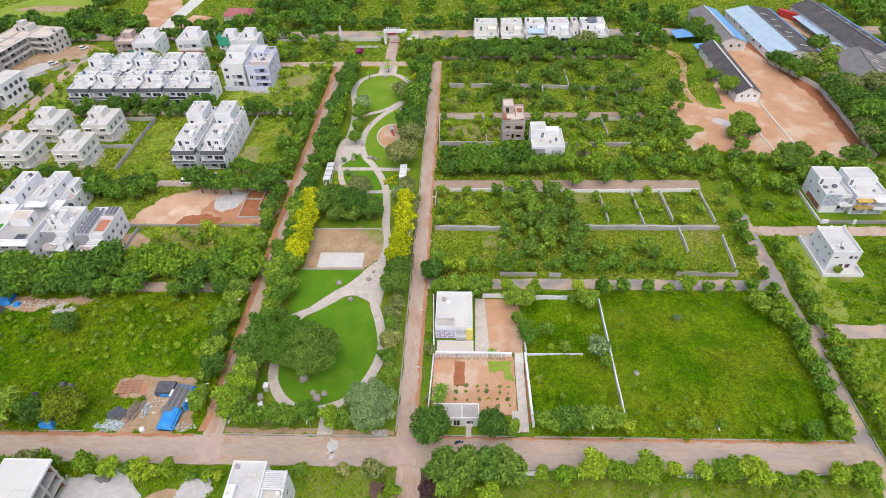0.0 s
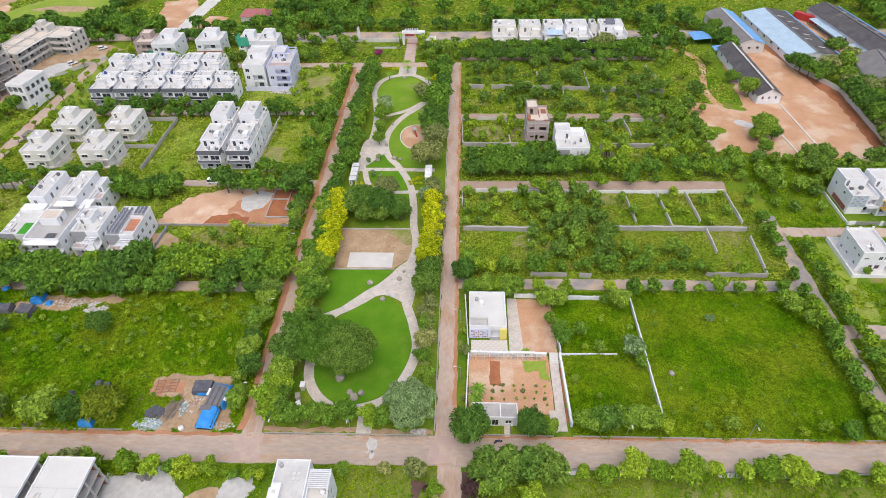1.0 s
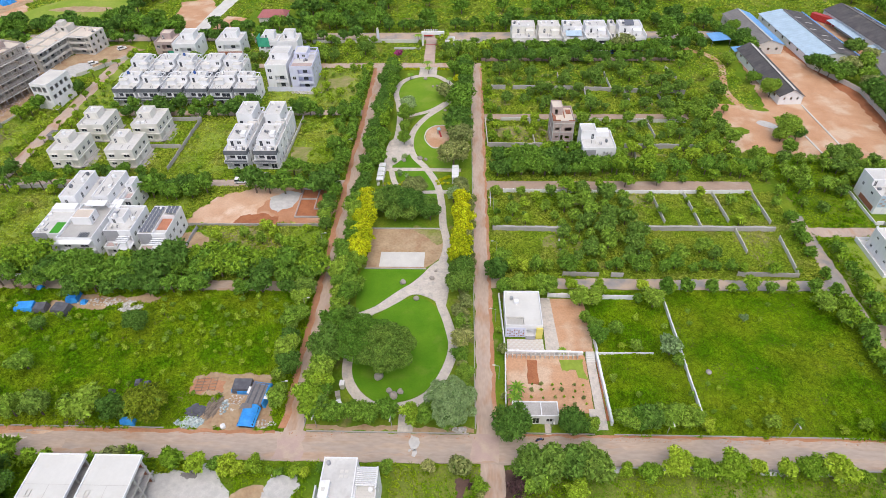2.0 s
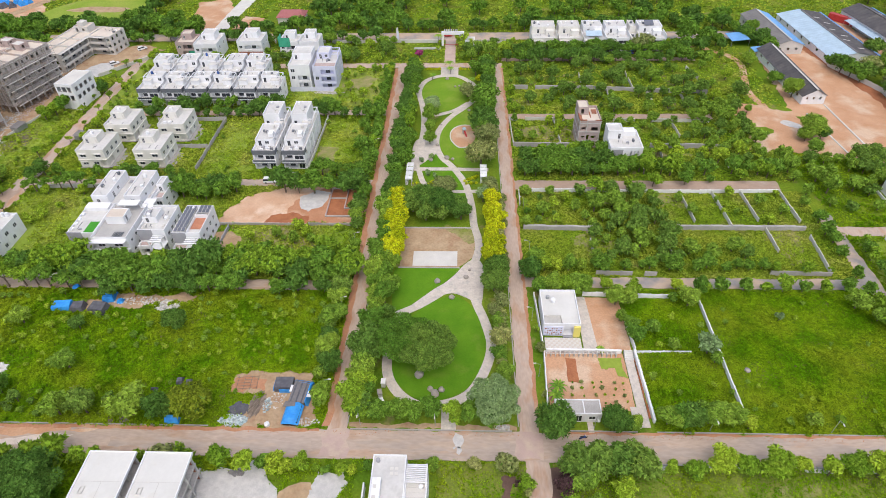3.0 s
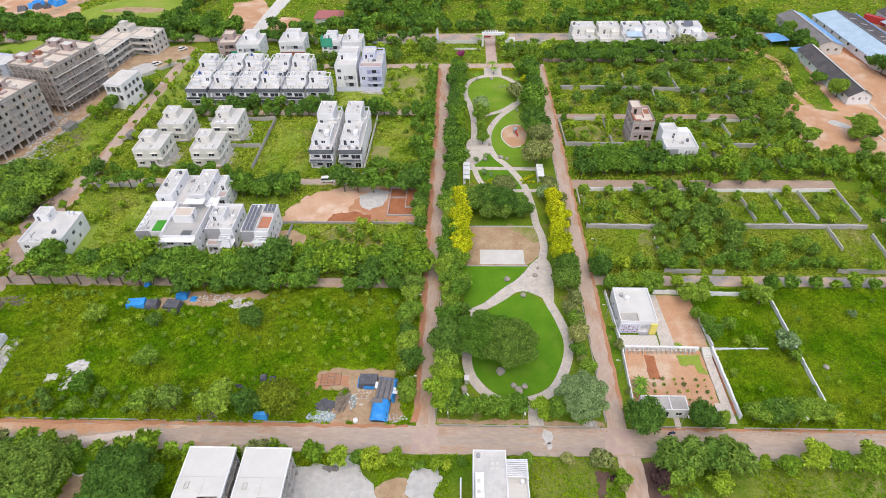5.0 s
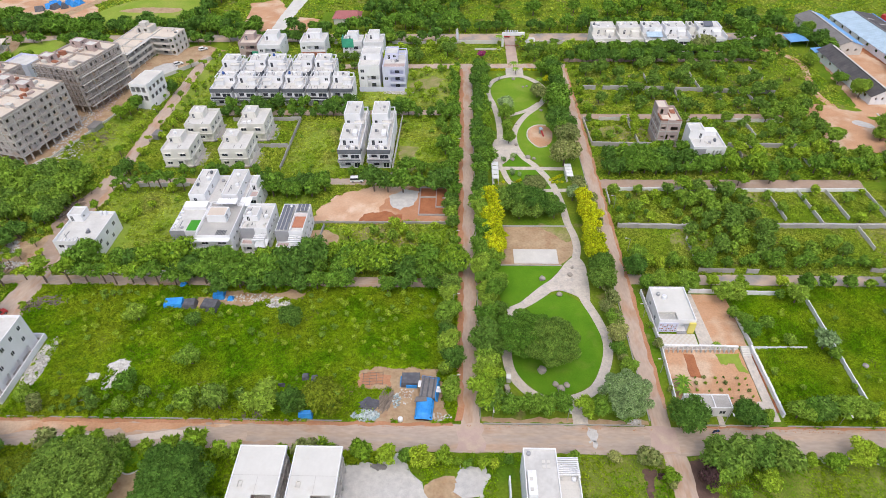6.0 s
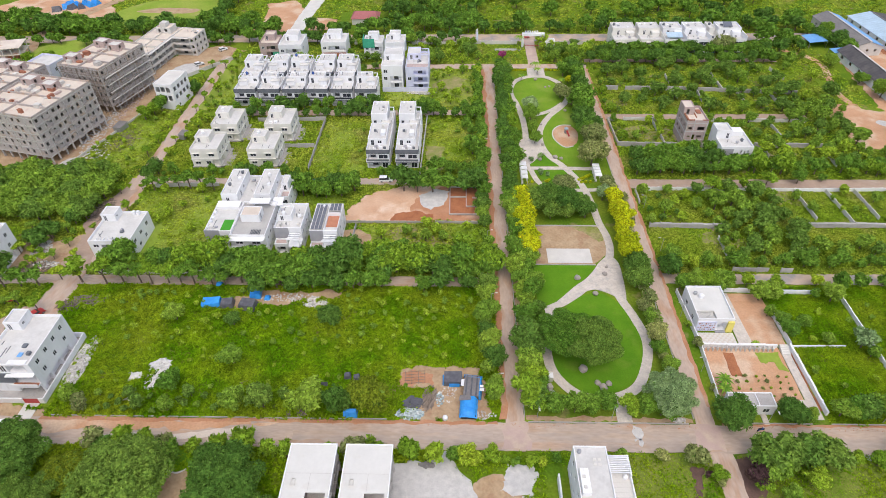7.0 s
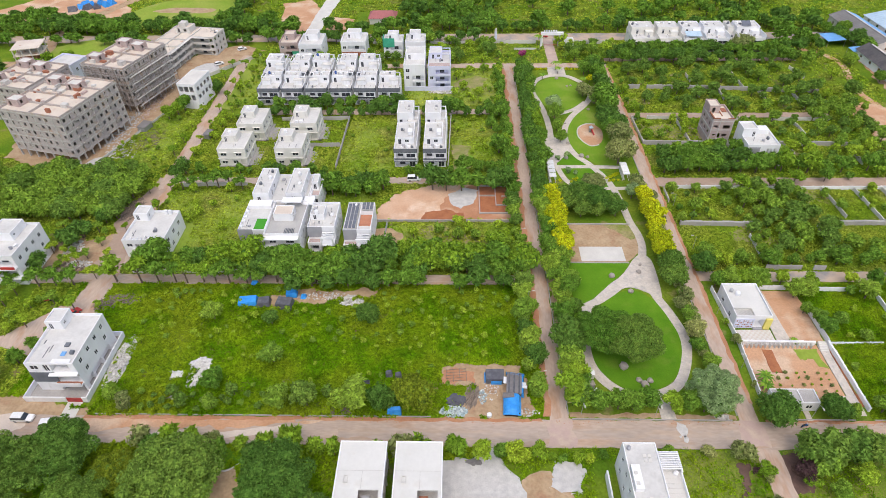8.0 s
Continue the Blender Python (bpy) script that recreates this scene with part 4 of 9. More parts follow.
part("turf", Shape().box(4.2, 0.4, 6.61, 7.2, 5.6, 6.66), TURF, T, "bright green turf on the terrace")
block(T, "stair_room", WHITE, (0.3, 10.4, 6.6, 7.2, 13.3, 7.7))
for j in range(4):
    block(T, "roof_step", WHITE, (0.25, 1.6 + 2.2 * j, 6.6, 1.0, 2.6 + 2.2 * j, 7.0 + 0.12 * (j % 2)))
roof_bits(T, 0.4, 0.4, 4.0, 7.0, 6.6, 204, 5)
T = thing("grey_roof_villa", -124.4, 125.6, 0, 0, "white villa with grey roof terrace and skylight slats", "house", "white villa cluster")
volume(T, 0, 0, 10.0, 15.6, 0, 6.6, WHITE, S=[(1.0, 3.6, 0.1, 2.5, "n"), (5.2, 8.6, 0.1, 2.5, "n"), (1.2, 3.2, 3.9, 5.4, "w"), (5.8, 8.2, 3.9, 5.4, "w")], E=row_windows(15.6, 5, 1, 2.2, 1.0) + row_windows(15.6, 5, 4.0, 5.2, 1.0), parapet=0.7, roof=ROOFGREY)
volume(T, 1.6, 6.6, 7.0, 10.8, 6.602, 8.9, WHITE, E=[(1.2, 2.1, 0.05, 2.0, "d")], parapet=0.2, roof=SLABTOP)
block(T, "canopy", WHITE, (2.6, 12.6, 8.6, 8.4, 15.2, 8.8), (3.0, 14.6, 6.6, 3.3, 14.9, 8.6), (7.8, 14.6, 6.6, 8.1, 14.9, 8.6))
block(T, "parapet_front", WHITE, (0, -1.6, 3.1, 10.0, -0.003, 3.4), (0, -1.6, 6.2, 9.8, -0.003, 6.45))
for j in range(7):
    block(T, "skylight_slat", CHARCOAL, (5.4 + 0.42 * j, 0.6, 6.72, 5.62 + 0.42 * j, 3.0, 6.8))
T = thing("white_villa", -113.6, 124.8, 0, 0, "white villa with grey side and roof terrace", "house", "white villa cluster")
volume(T, 0.9, 4.0, 8.6, 15.6, 0, 6.6, WHITE, S=[(0.8, 4.0, 0.1, 2.5, "n"), (4.6, 7.2, 0.1, 2.5, "n"), (2.0, 3.0, 3.8, 5.4, "w"), (4.6, 7.2, 3.4, 5.4, "n")], E=row_windows(11.6, 4, 1, 2.3) + row_windows(11.6, 4, 4, 5.3), parapet=0.7)
volume(T, 0.9, 1.6, 4.6, 3.998, 0, 3.0, WHITE, S=[(0.6, 3.0, 0.1, 2.4, "n")], parapet=0.5, roof=PINKWALL)
block(T, "end_wall", GREYWALL, (0.85, 3.9, 3.6, 5.0, 3.997, 7.3), label="grey rendered end wall")
volume(T, 1.2, 8.0, 5.2, 12.6, 6.602, 8.2, WHITE, S=[(0.8, 1.7, 0.05, 1.7, "d")], parapet=0.4)
roof_bits(T, 1.2, 4.4, 8.4, 7.6, 6.6, 205, 5)
roof_bits(T, 5.6, 7.6, 8.4, 15.0, 6.6, 206, 6)
roof_bits(T, 0.8, 7.4, 5.2, 12.4, 8.4, 207, 4)
block(T, "balcony", WHITE, (5.0, 0.4, 3.1, 8.6, 3.99, 3.4), (5.0, 0.4, 5.7, 8.6, 0.8, 6.0), (5.0, 0.4, 3.4, 5.3, 0.7, 5.7), (8.3, 0.4, 3.4, 8.6, 0.7, 5.7))
for j in range(3):
    block(T, "pergola_beam", WHITE, (5.2, 1.3 + 0.8 * j, 5.75, 8.5, 1.65 + 0.8 * j, 6.0))
T = thing("solar_villa", -103.2, 124.6, 0, 0, "white villa with solar panels on its roof", "house", "white villa cluster")
volume(T, 0.8, 3.0, 8.6, 15.6, 0, 6.6, WHITE, S=[(0.8, 4.0, 0.1, 2.5, "n"), (4.6, 7.4, 0.1, 2.5, "n"), (2.6, 3.6, 3.8, 5.4, "w"), (4.6, 7.4, 3.4, 5.4, "n")], E=row_windows(12.6, 4, 1, 2.3) + row_windows(12.6, 4, 4, 5.3), parapet=0.7)
volume(T, 0.8, 0.8, 4.5, 2.998, 0, 3.0, WHITE, S=[(0.6, 3.0, 0.1, 2.4, "n")], parapet=0.5, roof=PINKWALL)
block(T, "end_wall", GREYWALL, (0.75, 2.9, 3.6, 4.6, 2.997, 7.3), label="grey rendered end wall")
part("terrace_floor", Shape().box(5.0, 5.4, 6.61, 8.3, 10.4, 6.68), TERRACOTTA, T, "terracotta tiled roof terrace")
block(T, "terrace_wall", WHITE, (4.7, 3.4, 6.6, 4.9, 15.2, 7.4), (4.9, 10.5, 6.6, 8.5, 10.7, 7.9))
block(T, "balcony", WHITE, (4.6, -0.4, 3.1, 8.6, 2.99, 3.4), (4.6, -0.4, 5.9, 8.6, 0.1, 6.2), (8.3, -0.4, 3.4, 8.6, -0.1, 5.9))
for j in range(3):
    block(T, "pergola_beam", WHITE, (4.8, 0.5 + 0.8 * j, 5.95, 8.4, 0.85 + 0.8 * j, 6.2))
for x0, y0, nx_, ny_ in ((1.15, 3.6, 3, 7), (5.2, 12.2, 3, 2)):
    for i in range(nx_):
        for j in range(ny_):
            u, v = x0 + 1.08 * i, y0 + 1.62 * j
            P_ = part("solar_panel", Shape().hexa([(u, v, 7.35), (u + 0.88, v, 7.35), (u + 0.88, v + 1.3, 7.62), (u, v + 1.3, 7.62), (u, v, 7.4), (u + 0.88, v, 7.4), (u + 0.88, v + 1.3, 7.67), (u, v + 1.3, 7.67)]), PANEL, T, "dark blue solar panel")
            M = Shape().hexa([(u - 0.07, v - 0.07, 7.30), (u + 0.95, v - 0.07, 7.30), (u + 0.95, v + 1.37, 7.60), (u - 0.07, v + 1.37, 7.60), (u - 0.07, v - 0.07, 7.335), (u + 0.95, v - 0.07, 7.335), (u + 0.95, v + 1.37, 7.635), (u - 0.07, v + 1.37, 7.635)])
            for du, dv, zt in ((0.05, 0.1, 7.31), (0.75, 0.1, 7.31), (0.05, 1.1, 7.52), (0.75, 1.1, 7.52)):
                M.box(u + du, v + dv, 6.6, u + du + 0.08, v + dv + 0.08, zt)
            part("frame", M, PALE, P_)
for x, y, z in ((-110.6, 133.6, 8.8), (-127.6, 150, 9.35), (-119, 152, 9.35), (-100, 138.9, 6.6)):
    water_tank(x, y, z - 0.35 if z > 7 else z)


# white houses west
def big_house(name, x, y, w, d, floors, label, S=(), E=(), W=(), stilt=True, head=(0.0, 0.7, 0.35, 1.0)):
    T = thing(name, x, y, 0, 0, label, "house", "detached white houses")
    BARE.append(rect(x - 2.6, y - 4.5, x + w + 2.6, y + d + 1.5))
    z1 = 3.2 * floors
    volume(T, 0, 0, w, d, 0, z1, WHITE, S=S, E=E, W=W, parapet=0.75)
    hx0, hy0, hx1, hy1 = w * head[0] + 0.003, d * head[1], w * head[2], d * head[3] - 0.003
    roof_bits(T, 0.5, 0.5, w - 0.8, d * 0.5, z1, int(abs(x)), 5)
    if hx1 - hx0 > 2:
        volume(T, hx0, hy0, hx1, hy1, z1 + 0.002, z1 + 2.2, WHITE, S=[(0.6, 1.5, 0.05, 2.0, "d")], E=[(0.8, 1.6, 0.9, 1.7, "w")], parapet=0.35)
    return T


def three_side(d):
    return [(d * 0.08, d * 0.24, 0.15, 2.5, "s"), (d * 0.28, d * 0.52, 0.15, 2.5, "s"), (d * 0.56, d * 0.80, 0.15, 2.5, "s")] + row_windows(d, 3, 4.1, 5.4, 1.1) + row_windows(d, 4, 7.2, 8.5, 1.1)


T = big_house("white_house", -165.0, 78.4, 10.9, 14.8, 2.82, "three-storey white house with charcoal panel and walled yard", S=[(0.8, 2.6, 7.5, 8.9, "w"), (3.8, 5.0, 7.0, 9.2, "d"), (5.4, 9.6, 7.0, 9.2, "n"), (2.4, 4.4, 4.2, 5.4, "w"), (5.2, 10.6, 3.5, 5.5, "n"), (5.0, 10.4, 0.1, 2.5, "n")], E=three_side(14.8))
block(T, "end_wall", CHARCOAL, (-0.05, -0.12, 3.3, 5.6, -0.003, 6.6), label="charcoal cladding panel")
block(T, "balcony", WHITE, (4.8, -1.3, 3.1, 11.0, -0.003, 3.4), (4.8, -1.3, 3.4, 11.0, -1.15, 4.2), (4.6, -1.0, 6.3, 11.0, -0.003, 6.6))
block(T, "balcony_floor", BRICK, (5.0, -1.14, 3.41, 10.8, -0.1, 3.46), label="brown tiled balcony floor")
part("awning", Shape().box(6.6, 2.6, 9.03, 7.6, 3.8, 9.2), SHEETBLUE, T, "small blue roof cover")
yard = thing("yard_wall", -167.2, 75.2, 0, 0, "white compound wall round a house", "wall", "compound walls")
block(yard, "wall", WHITE, (0, 0, 0, 9.6, 0.25, 1.7), (0, 0.25, 0, 0.25, 19.2, 1.7), (14.2, 0.25, 0, 14.45, 19.45, 1.7), (0, 19.2, 0, 14.2, 19.45, 1.7), (13.2, 0, 0, 14.45, 0.25, 1.7))
block(yard, "yard_floor", CONCRETE, (0.25, 0.25, 0, 14.2, 19.2, 0.16))
block(yard, "gate", RED, (9.7, 0.05, 0.1, 13.1, 0.15, 1.5), label="dark red steel gate")
block(yard, "ramp", PALE, (9.7, -4.0, 0.05, 13.1, 0, 0.14))

T = big_house("white_house", -164.0, 123.8, 11.8, 13.6, 1.78, "two-storey white house with open car port", S=[(1.0, 2.6, 3.9, 5.0, "w"), (3.4, 11.0, 3.3, 4.9, "n"), (2.8, 11.2, 0.1, 2.7, "n")], E=[(2, 3.4, 3.6, 4.9, "w"), (6, 7.4, 3.6, 4.9, "w"), (10, 11.4, 3.6, 4.9, "w"), (4, 5.2, 1.0, 2.3, "w"), (8, 9.2, 1.0, 2.3, "w")])
block(T, "balcony", WHITE, (2.6, -1.1, 3.2, 11.6, -0.003, 3.45), (2.6, -1.1, 3.45, 11.6, -0.98, 4.0))
for j in range(9):
    block(T, "roof_rib", WHITE, (1.9 + 1.05 * j, 0.21, 5.7, 2.0 + 1.05 * j, 1.7, 6.2))
block(T, "chimney", WHITE, (7.6, 12.4, 5.7, 8.4, 13.2, 7.0), (8.8, 12.4, 5.7, 9.6, 13.2, 7.0))

T = big_house("white_house", -198.6, 112.6, 11.8, 14.2, 3.0, "stepped white house with glazed balconies", S=[(1, 3, 4, 5.4, "w"), (4.6, 10.8, 3.5, 5.6, "n"), (4.6, 10.8, 6.7, 8.8, "n"), (1, 3, 7, 8.6, "w"), (5, 10.6, 0.1, 2.6, "n")], E=three_side(14.2), head=(0.2, 0.5, 0.7, 0.95))
block(T, "balcony", WHITE, (4.4, -1.4, 3.1, 11.9, -0.003, 3.4), (4.4, -1.4, 6.3, 11.9, -0.003, 6.6))
part("awning", Shape().box(8.0, -1.3, 6.6, 11.7, -1.1, 7.4), RED, T, "red banner on a balcony")


# unfinished apartment blocks
def apartments(x, y, turn, w, d, floors, label, stilt=3.1, fh=2.92):
    T = thing("apartment_block", x, y, 0, turn, label, "apartment block", "unfinished apartment blocks")
    top = stilt + floors * fh
    def openings(L):
        n = max(3, int(L / 2.3))
        out = []
        for f in range(floors):
            for i in range(n):
                c = (i + 0.5) * L / n
                wd, lo, hi = ((1.0, 0.95, 2.1), (0.55, 1.45, 2.05), (1.5, 0.25, 2.25), (0.95, 0.95, 2.1), (0.7, 1.3, 2.05))[(i * 3 + i // 3) % 5]
                out.append((c - wd / 2, c + wd / 2, f * fh + lo, f * fh + hi, "h"))
        return out
    volume(T, 0, 0, w, d, stilt, top, BLOCK, S=openings(w), E=openings(d), W=openings(d), parapet=0.7, roof=SLABTOP)
    for f in range(floors + 1):
        z = stilt + f * fh
        e = 0.12
        M = Shape()
        for b in ((-e, -e, w + e, -0.003), (-e, d + 0.003, w + e, d + e), (w + 0.003, -0.003, w + e, d + 0.003), (-e, -0.003, -0.003, d + 0.003)):
            M.box(b[0], b[1], z - 0.32, b[2], b[3], z)
        part("floor_edge", M, SLAB, T)
        part("floor", Shape().box(0.3, 0.3, z - 0.3, w - 0.3, d - 0.3, z - 0.12), SLAB, T) if f < floors else None
    for face, L in (("S", w), ("E", d)):
        n = max(3, int(L / 3.4))
        for i in range(n + 1):
            c = i * L / n
            c = min(max(c, 0.25), L - 0.25)
            if face == "S":
                part("column", Shape().box(c - 0.25, 0.05, 0, c + 0.25, 0.55, stilt - 0.3), SLAB, T)
                part("pilaster", Shape().box(c - 0.16, -0.1, stilt, c + 0.16, -0.003, top - 0.05), SLAB, T)
            elif i:
                part("column", Shape().box(w - 0.55, c - 0.25, 0, w - 0.05, c + 0.25, stilt - 0.3), SLAB, T)
                part("pilaster", Shape().box(w + 0.003, c - 0.16, stilt, w + 0.1, c + 0.16, top - 0.05), SLAB, T)
    for f in range(floors):
        z = stilt + f * fh
        for a in (0.16, 0.46, 0.76):
            balcony = part("balcony", Shape().box(w + 0.13, d * a, z - 0.12, w + 1.05, d * a + 2.6, z + 0.02), SLAB, T)
            part("balcony_wall", Shape().box(w + 0.93, d * a, z + 0.02, w + 1.05, d * a + 2.6, z + 0.85), BLOCK, balcony)
    part("core", Shape().box(w * 0.25, d * 0.25, 0, w * 0.75, d * 0.8, stilt - 0.31), BLOCK, T)
    # parapet walls, stair rooms and water tank blocks on the roof
    M = Shape()
    for i in range(1, 4):
        M.box(0.2, d * i / 4 - 0.1, top, w - 0.2, d * i / 4 + 0.1, top + 0.75)
    M.box(w * 0.5 - 0.1, 0.2, top, w * 0.5 + 0.1, d - 0.2, top + 0.75)
    part("roof_partition", M, BLOCK, T)
    rng = random.Random(int(-x))
    for _ in range(20):
        a, b = rng.uniform(1, w - 3.5), rng.uniform(1, d - 3.5)
        part("roof_block", Shape().box(a, b, top, a + rng.uniform(0.8, 2.4), b + rng.uniform(0.8, 2.4), top + rng.uniform(0.3, 1.5)), rng.choice([PALE, PINKWALL, SLAB, BRICK]), T)
    for a, b in ((0.04, 0.12), (0.50, 0.66), (0.10, 0.72)):
        volume(T, w * a, d * b, w * a + 5, d * b + 4, top + 0.002, top + 2.2, PINKWALL, S=[(1, 2, 0.1, 2, "h")], E=[(1, 2, 0.8, 2, "h")], parapet=0.3, roof=PALE)
    return T


T = apartments(-224.9, 178.0, -14.5, 25.0, 27.5, 5, "grey unfinished apartment block on open stilts")
apartments(-213.5, 213.4, -16.0, 19.0, 25.0, 5, "grey unfinished apartment block behind scaffolding")
apartments(-247.5, 203.0, -14.5, 20.0, 22.0, 4, "grey unfinished apartment block")
BARE.append([(-255, 185), (-201, 170), (-184, 236), (-240, 250)])
# builders' scaffold before the second block
T = thing("scaffold", -213.5, 213.4, 0, -16.0, "weathered pole scaffold against an apartment block", "scaffold")
for i in range(7):
    part("pole", Shape().tube((21.0, 0.6 + 4.0 * i, 0), (21.0, 0.6 + 4.0 * i, 18.4), 0.06, 0.05, 5), STICK, T)
for k in range(5):
    z = 3.0 + 2.92 * k
    part("platform", Shape().box(20.3, 0.2, z, 21.1, 24.9, z + 0.06), SLAB, T)
for i in range(7):
    part("pole", Shape().tube((0.4 + 3.0 * i, -0.9, 0), (0.4 + 3.0 * i, -0.9, 18.2), 0.07, 0.06, 5), STICK, T)
for k in range(5):
    part("ledger", Shape().tube((0.0, -1.0, 3.0 + 3.4 * k), (19.4, -1.0, 3.1 + 3.4 * k), 0.06, 0.06, 5), STICK, T)
# scaffolding on the second block
T = thing("scaffolding", -213.5, 213.4, 0, -16.0, "bamboo and steel scaffolding before a facade", "scaffolding")
for f in range(9):
    M = Shape()
    z = 1.2 + f * 2.05
    M.box(0.6, -0.95, z, 19.6, -0.87, z + 0.1).box(19.7, -0.8, z, 19.78, 22, z + 0.1)
    part("ledger", M, STICK, T)
for i in range(10):
    part("standard", Shape().tube((0.8 + 2.05 * i, -0.9, 0), (0.8 + 2.05 * i, -0.9, 18.6), 0.05, 0.05, 5), STICK, T)
    part("standard", Shape().tube((19.74, 1.0 + 2.2 * i, 0), (19.74, 1.0 + 2.2 * i, 18.6), 0.05, 0.05, 5), STICK, T)
T = thing("low_building", -191.4, 263.8, 0, -9, "L-shaped pale three-storey building with open corridors", "building")
low = [(0.4, 0.3 + 2.75 * k, 2.3 + 2.75 * k) for k in range(3)]
volume(T, 0.002, 0, 11.0, 11.0, 0, 8.0, PALE, S=[(0.5, 8.4, a, b, "n") for _, a, b in low] + [(9.0, 10.4, a + 0.5, b - 0.2, "h") for _, a, b in low], E=[(c, c + 1.3, a + 0.6, b, "h") for c in (1.2, 4.6, 8.2) for _, a, b in low], parapet=0.5, roof=SLABTOP)
volume(T, -13.0, -20.0, -0.002, 11.0, 0, 8.0, PALE, E=[(1.0 + 6.2 * i, 6.4 + 6.2 * i, a, b, "n") for i in range(3) for _, a, b in low], S=row_windows(13, 4, 0.9, 2.2, 1.2, "h") + row_windows(13, 4, 3.7, 5.0, 1.2, "h") + row_windows(13, 4, 6.4, 7.6, 1.2, "h"), parapet=0.5, roof=SLABTOP)
for k in (1, 2, 3):
    block(T, "corridor_slab", PALE, (0.01, -1.2, 2.75 * k - 0.2, 8.8, -0.003, 2.75 * k), (0.01, -20.0, 2.75 * k - 0.2, 1.2, -1.21, 2.75 * k))
    if k < 3:
        block(T, "corridor_rail", PALE, (1.2, -1.2, 2.75 * k, 8.8, -1.1, 2.75 * k + 0.8), (1.1, -20.0, 2.75 * k, 1.2, -1.21, 2.75 * k + 0.8))
for i in range(5):
    part("column", Shape().box(0.9, -19.6 + 4.4 * i, 0, 1.15, -19.35 + 4.4 * i, 8.0), PALE, T)
volume(T, -9.0, 4.0, -2.0, 9.5, 8.002, 10.4, PALE, S=[(1, 2, 0.1, 2.0, "h"), (4, 5.4, 0.8, 1.9, "h")], parapet=0.3, roof=SLABTOP)
volume(T, -7.4, 5.2, -4.4, 8.4, 10.402, 12.0, PALE, parapet=0.2, roof=PALE)
block(T, "roof_wall", PALE, (-12.6, -4.0, 8.0, -0.3, -3.8, 8.7), (-12.6, -12.0, 8.0, -0.3, -11.8, 8.7), (-6.6, -19.6, 8.0, -6.4, 3.9, 8.6))
roof_bits(T, 1.0, 1.0, 10.0, 10.0, 8.0, 301, 6)
# white concrete frame house
T = thing("frame_house", -178.6, 211.8, 0, -8, "white concrete frame house with open storeys", "house")
wo = [(0.5, 2.2, 0.4, 2.6, "h"), (2.6, 4.4, 0.4, 2.6, "h"), (4.8, 6.4, 0.4, 2.6, "h")]
volume(T, 0, 0, 7.4, 12.6, 0, 10.4, WHITE, S=[(a, b, c + 3.4 * k, d_ + 3.4 * k, "h") for k in (1, 2) for a, b, c, d_, _ in wo], E=[(1.2 + 2.8 * i, 2.9 + 2.8 * i, 4.0 + 3.2 * k, 5.7 + 3.2 * k, "h") for i in range(4) for k in (0, 1)] + [(2, 3, 1, 2, "h"), (8, 9, 1, 2, "h")], parapet=0.2, roof=PALE)
block(T, "floor", SLAB, (0.4, 0.4, 3.3, 7, 12.2, 3.5), (0.4, 0.4, 6.8, 7, 12.2, 7.0))
T = thing("far_house", -244.4, 238.0, 0, -14, "pale white far house", "house")
volume(T, 0, 0, 12, 10, 0, 7, LAVENDER, S=row_windows(12, 2, 1, 2.4) + row_windows(12, 2, 4.2, 5.6), E=row_windows(10, 2, 4.2, 5.6), parapet=0.8)
T = thing("unfinished_house", -270, 254, 0, 14, "unfinished concrete house on columns", "house")
for k in (0, 1):
    block(T, "floor", SLABTOP, (0, 0, 3.0 + 3.1 * k, 12, 11, 3.25 + 3.1 * k))
for i in range(4):
    for j in range(3):
        block(T, "column", SLAB, (0.3 + 3.6 * i, 0.3 + 4.8 * j, 0, 0.7 + 3.6 * i, 0.7 + 4.8 * j, 6.0))
block(T, "wall", BRICK, (2, 2, 0, 9, 9, 2.98))

# houses north of the rows
T = thing("lavender_house", -82.4, 228.2, 0, 0, "tall pale lavender house with balconies", "house")
BARE.append(rect(-93, 226, -71, 246))
volume(T, 0, 0, 9.2, 16.0, 0, 8.8, LAVENDER, S=[(3.2, 8.4, 0.2, 2.4, "n"), (3.2, 8.4, 3.2, 5.3, "n"), (3.2, 8.4, 6.2, 8.2, "n"), (0.8, 2.2, 4, 5.4, "w")], E=row_windows(16, 4, 4, 5.4) + row_windows(16, 4, 7, 8.4), parapet=0.9)
volume(T, 0.4, 9, 5.6, 15.8, 8.802, 11.0, LAVENDER, S=[(1, 2, 0.1, 2, "d"), (3.2, 4.4, 0.8, 1.9, "w")], parapet=0.5)
block(T, "roof_frame", LAVENDER, (5.7, 9.2, 10.6, 9.0, 9.5, 10.9), (5.7, 15.3, 10.6, 9.0, 15.6, 10.9), (8.7, 9.2, 8.8, 9.0, 9.5, 10.6), (8.7, 15.3, 8.8, 9.0, 15.6, 10.6), (8.7, 9.5, 10.6, 9.0, 15.3, 10.9))
block(T, "terrace_floor", PINKWALL, (0.4, 0.4, 8.8, 8.8, 5.0, 8.86), label="pinkish terrace floor")
roof_bits(T, 0.6, 5.2, 8.4, 9.0, 8.8, 310, 5)
block(T, "balcony", LAVENDER, (3.0, -1.2, 2.9, 9.3, -0.003, 3.1), (3.0, -1.2, 3.1, 9.3, -1.1, 3.9), (3.0, -1.2, 5.9, 9.3, -0.003, 6.1), (3.0, -1.2, 6.1, 9.3, -1.1, 6.9))
block(T, "compound_wall", LAVENDER, (-9.6, -2.2, 0, 10.0, -2.0, 2.0))
T = thing("white_house", -92.2, 228.6, 0, 0, "tall white house with stepped terraces", "house", "northern houses")
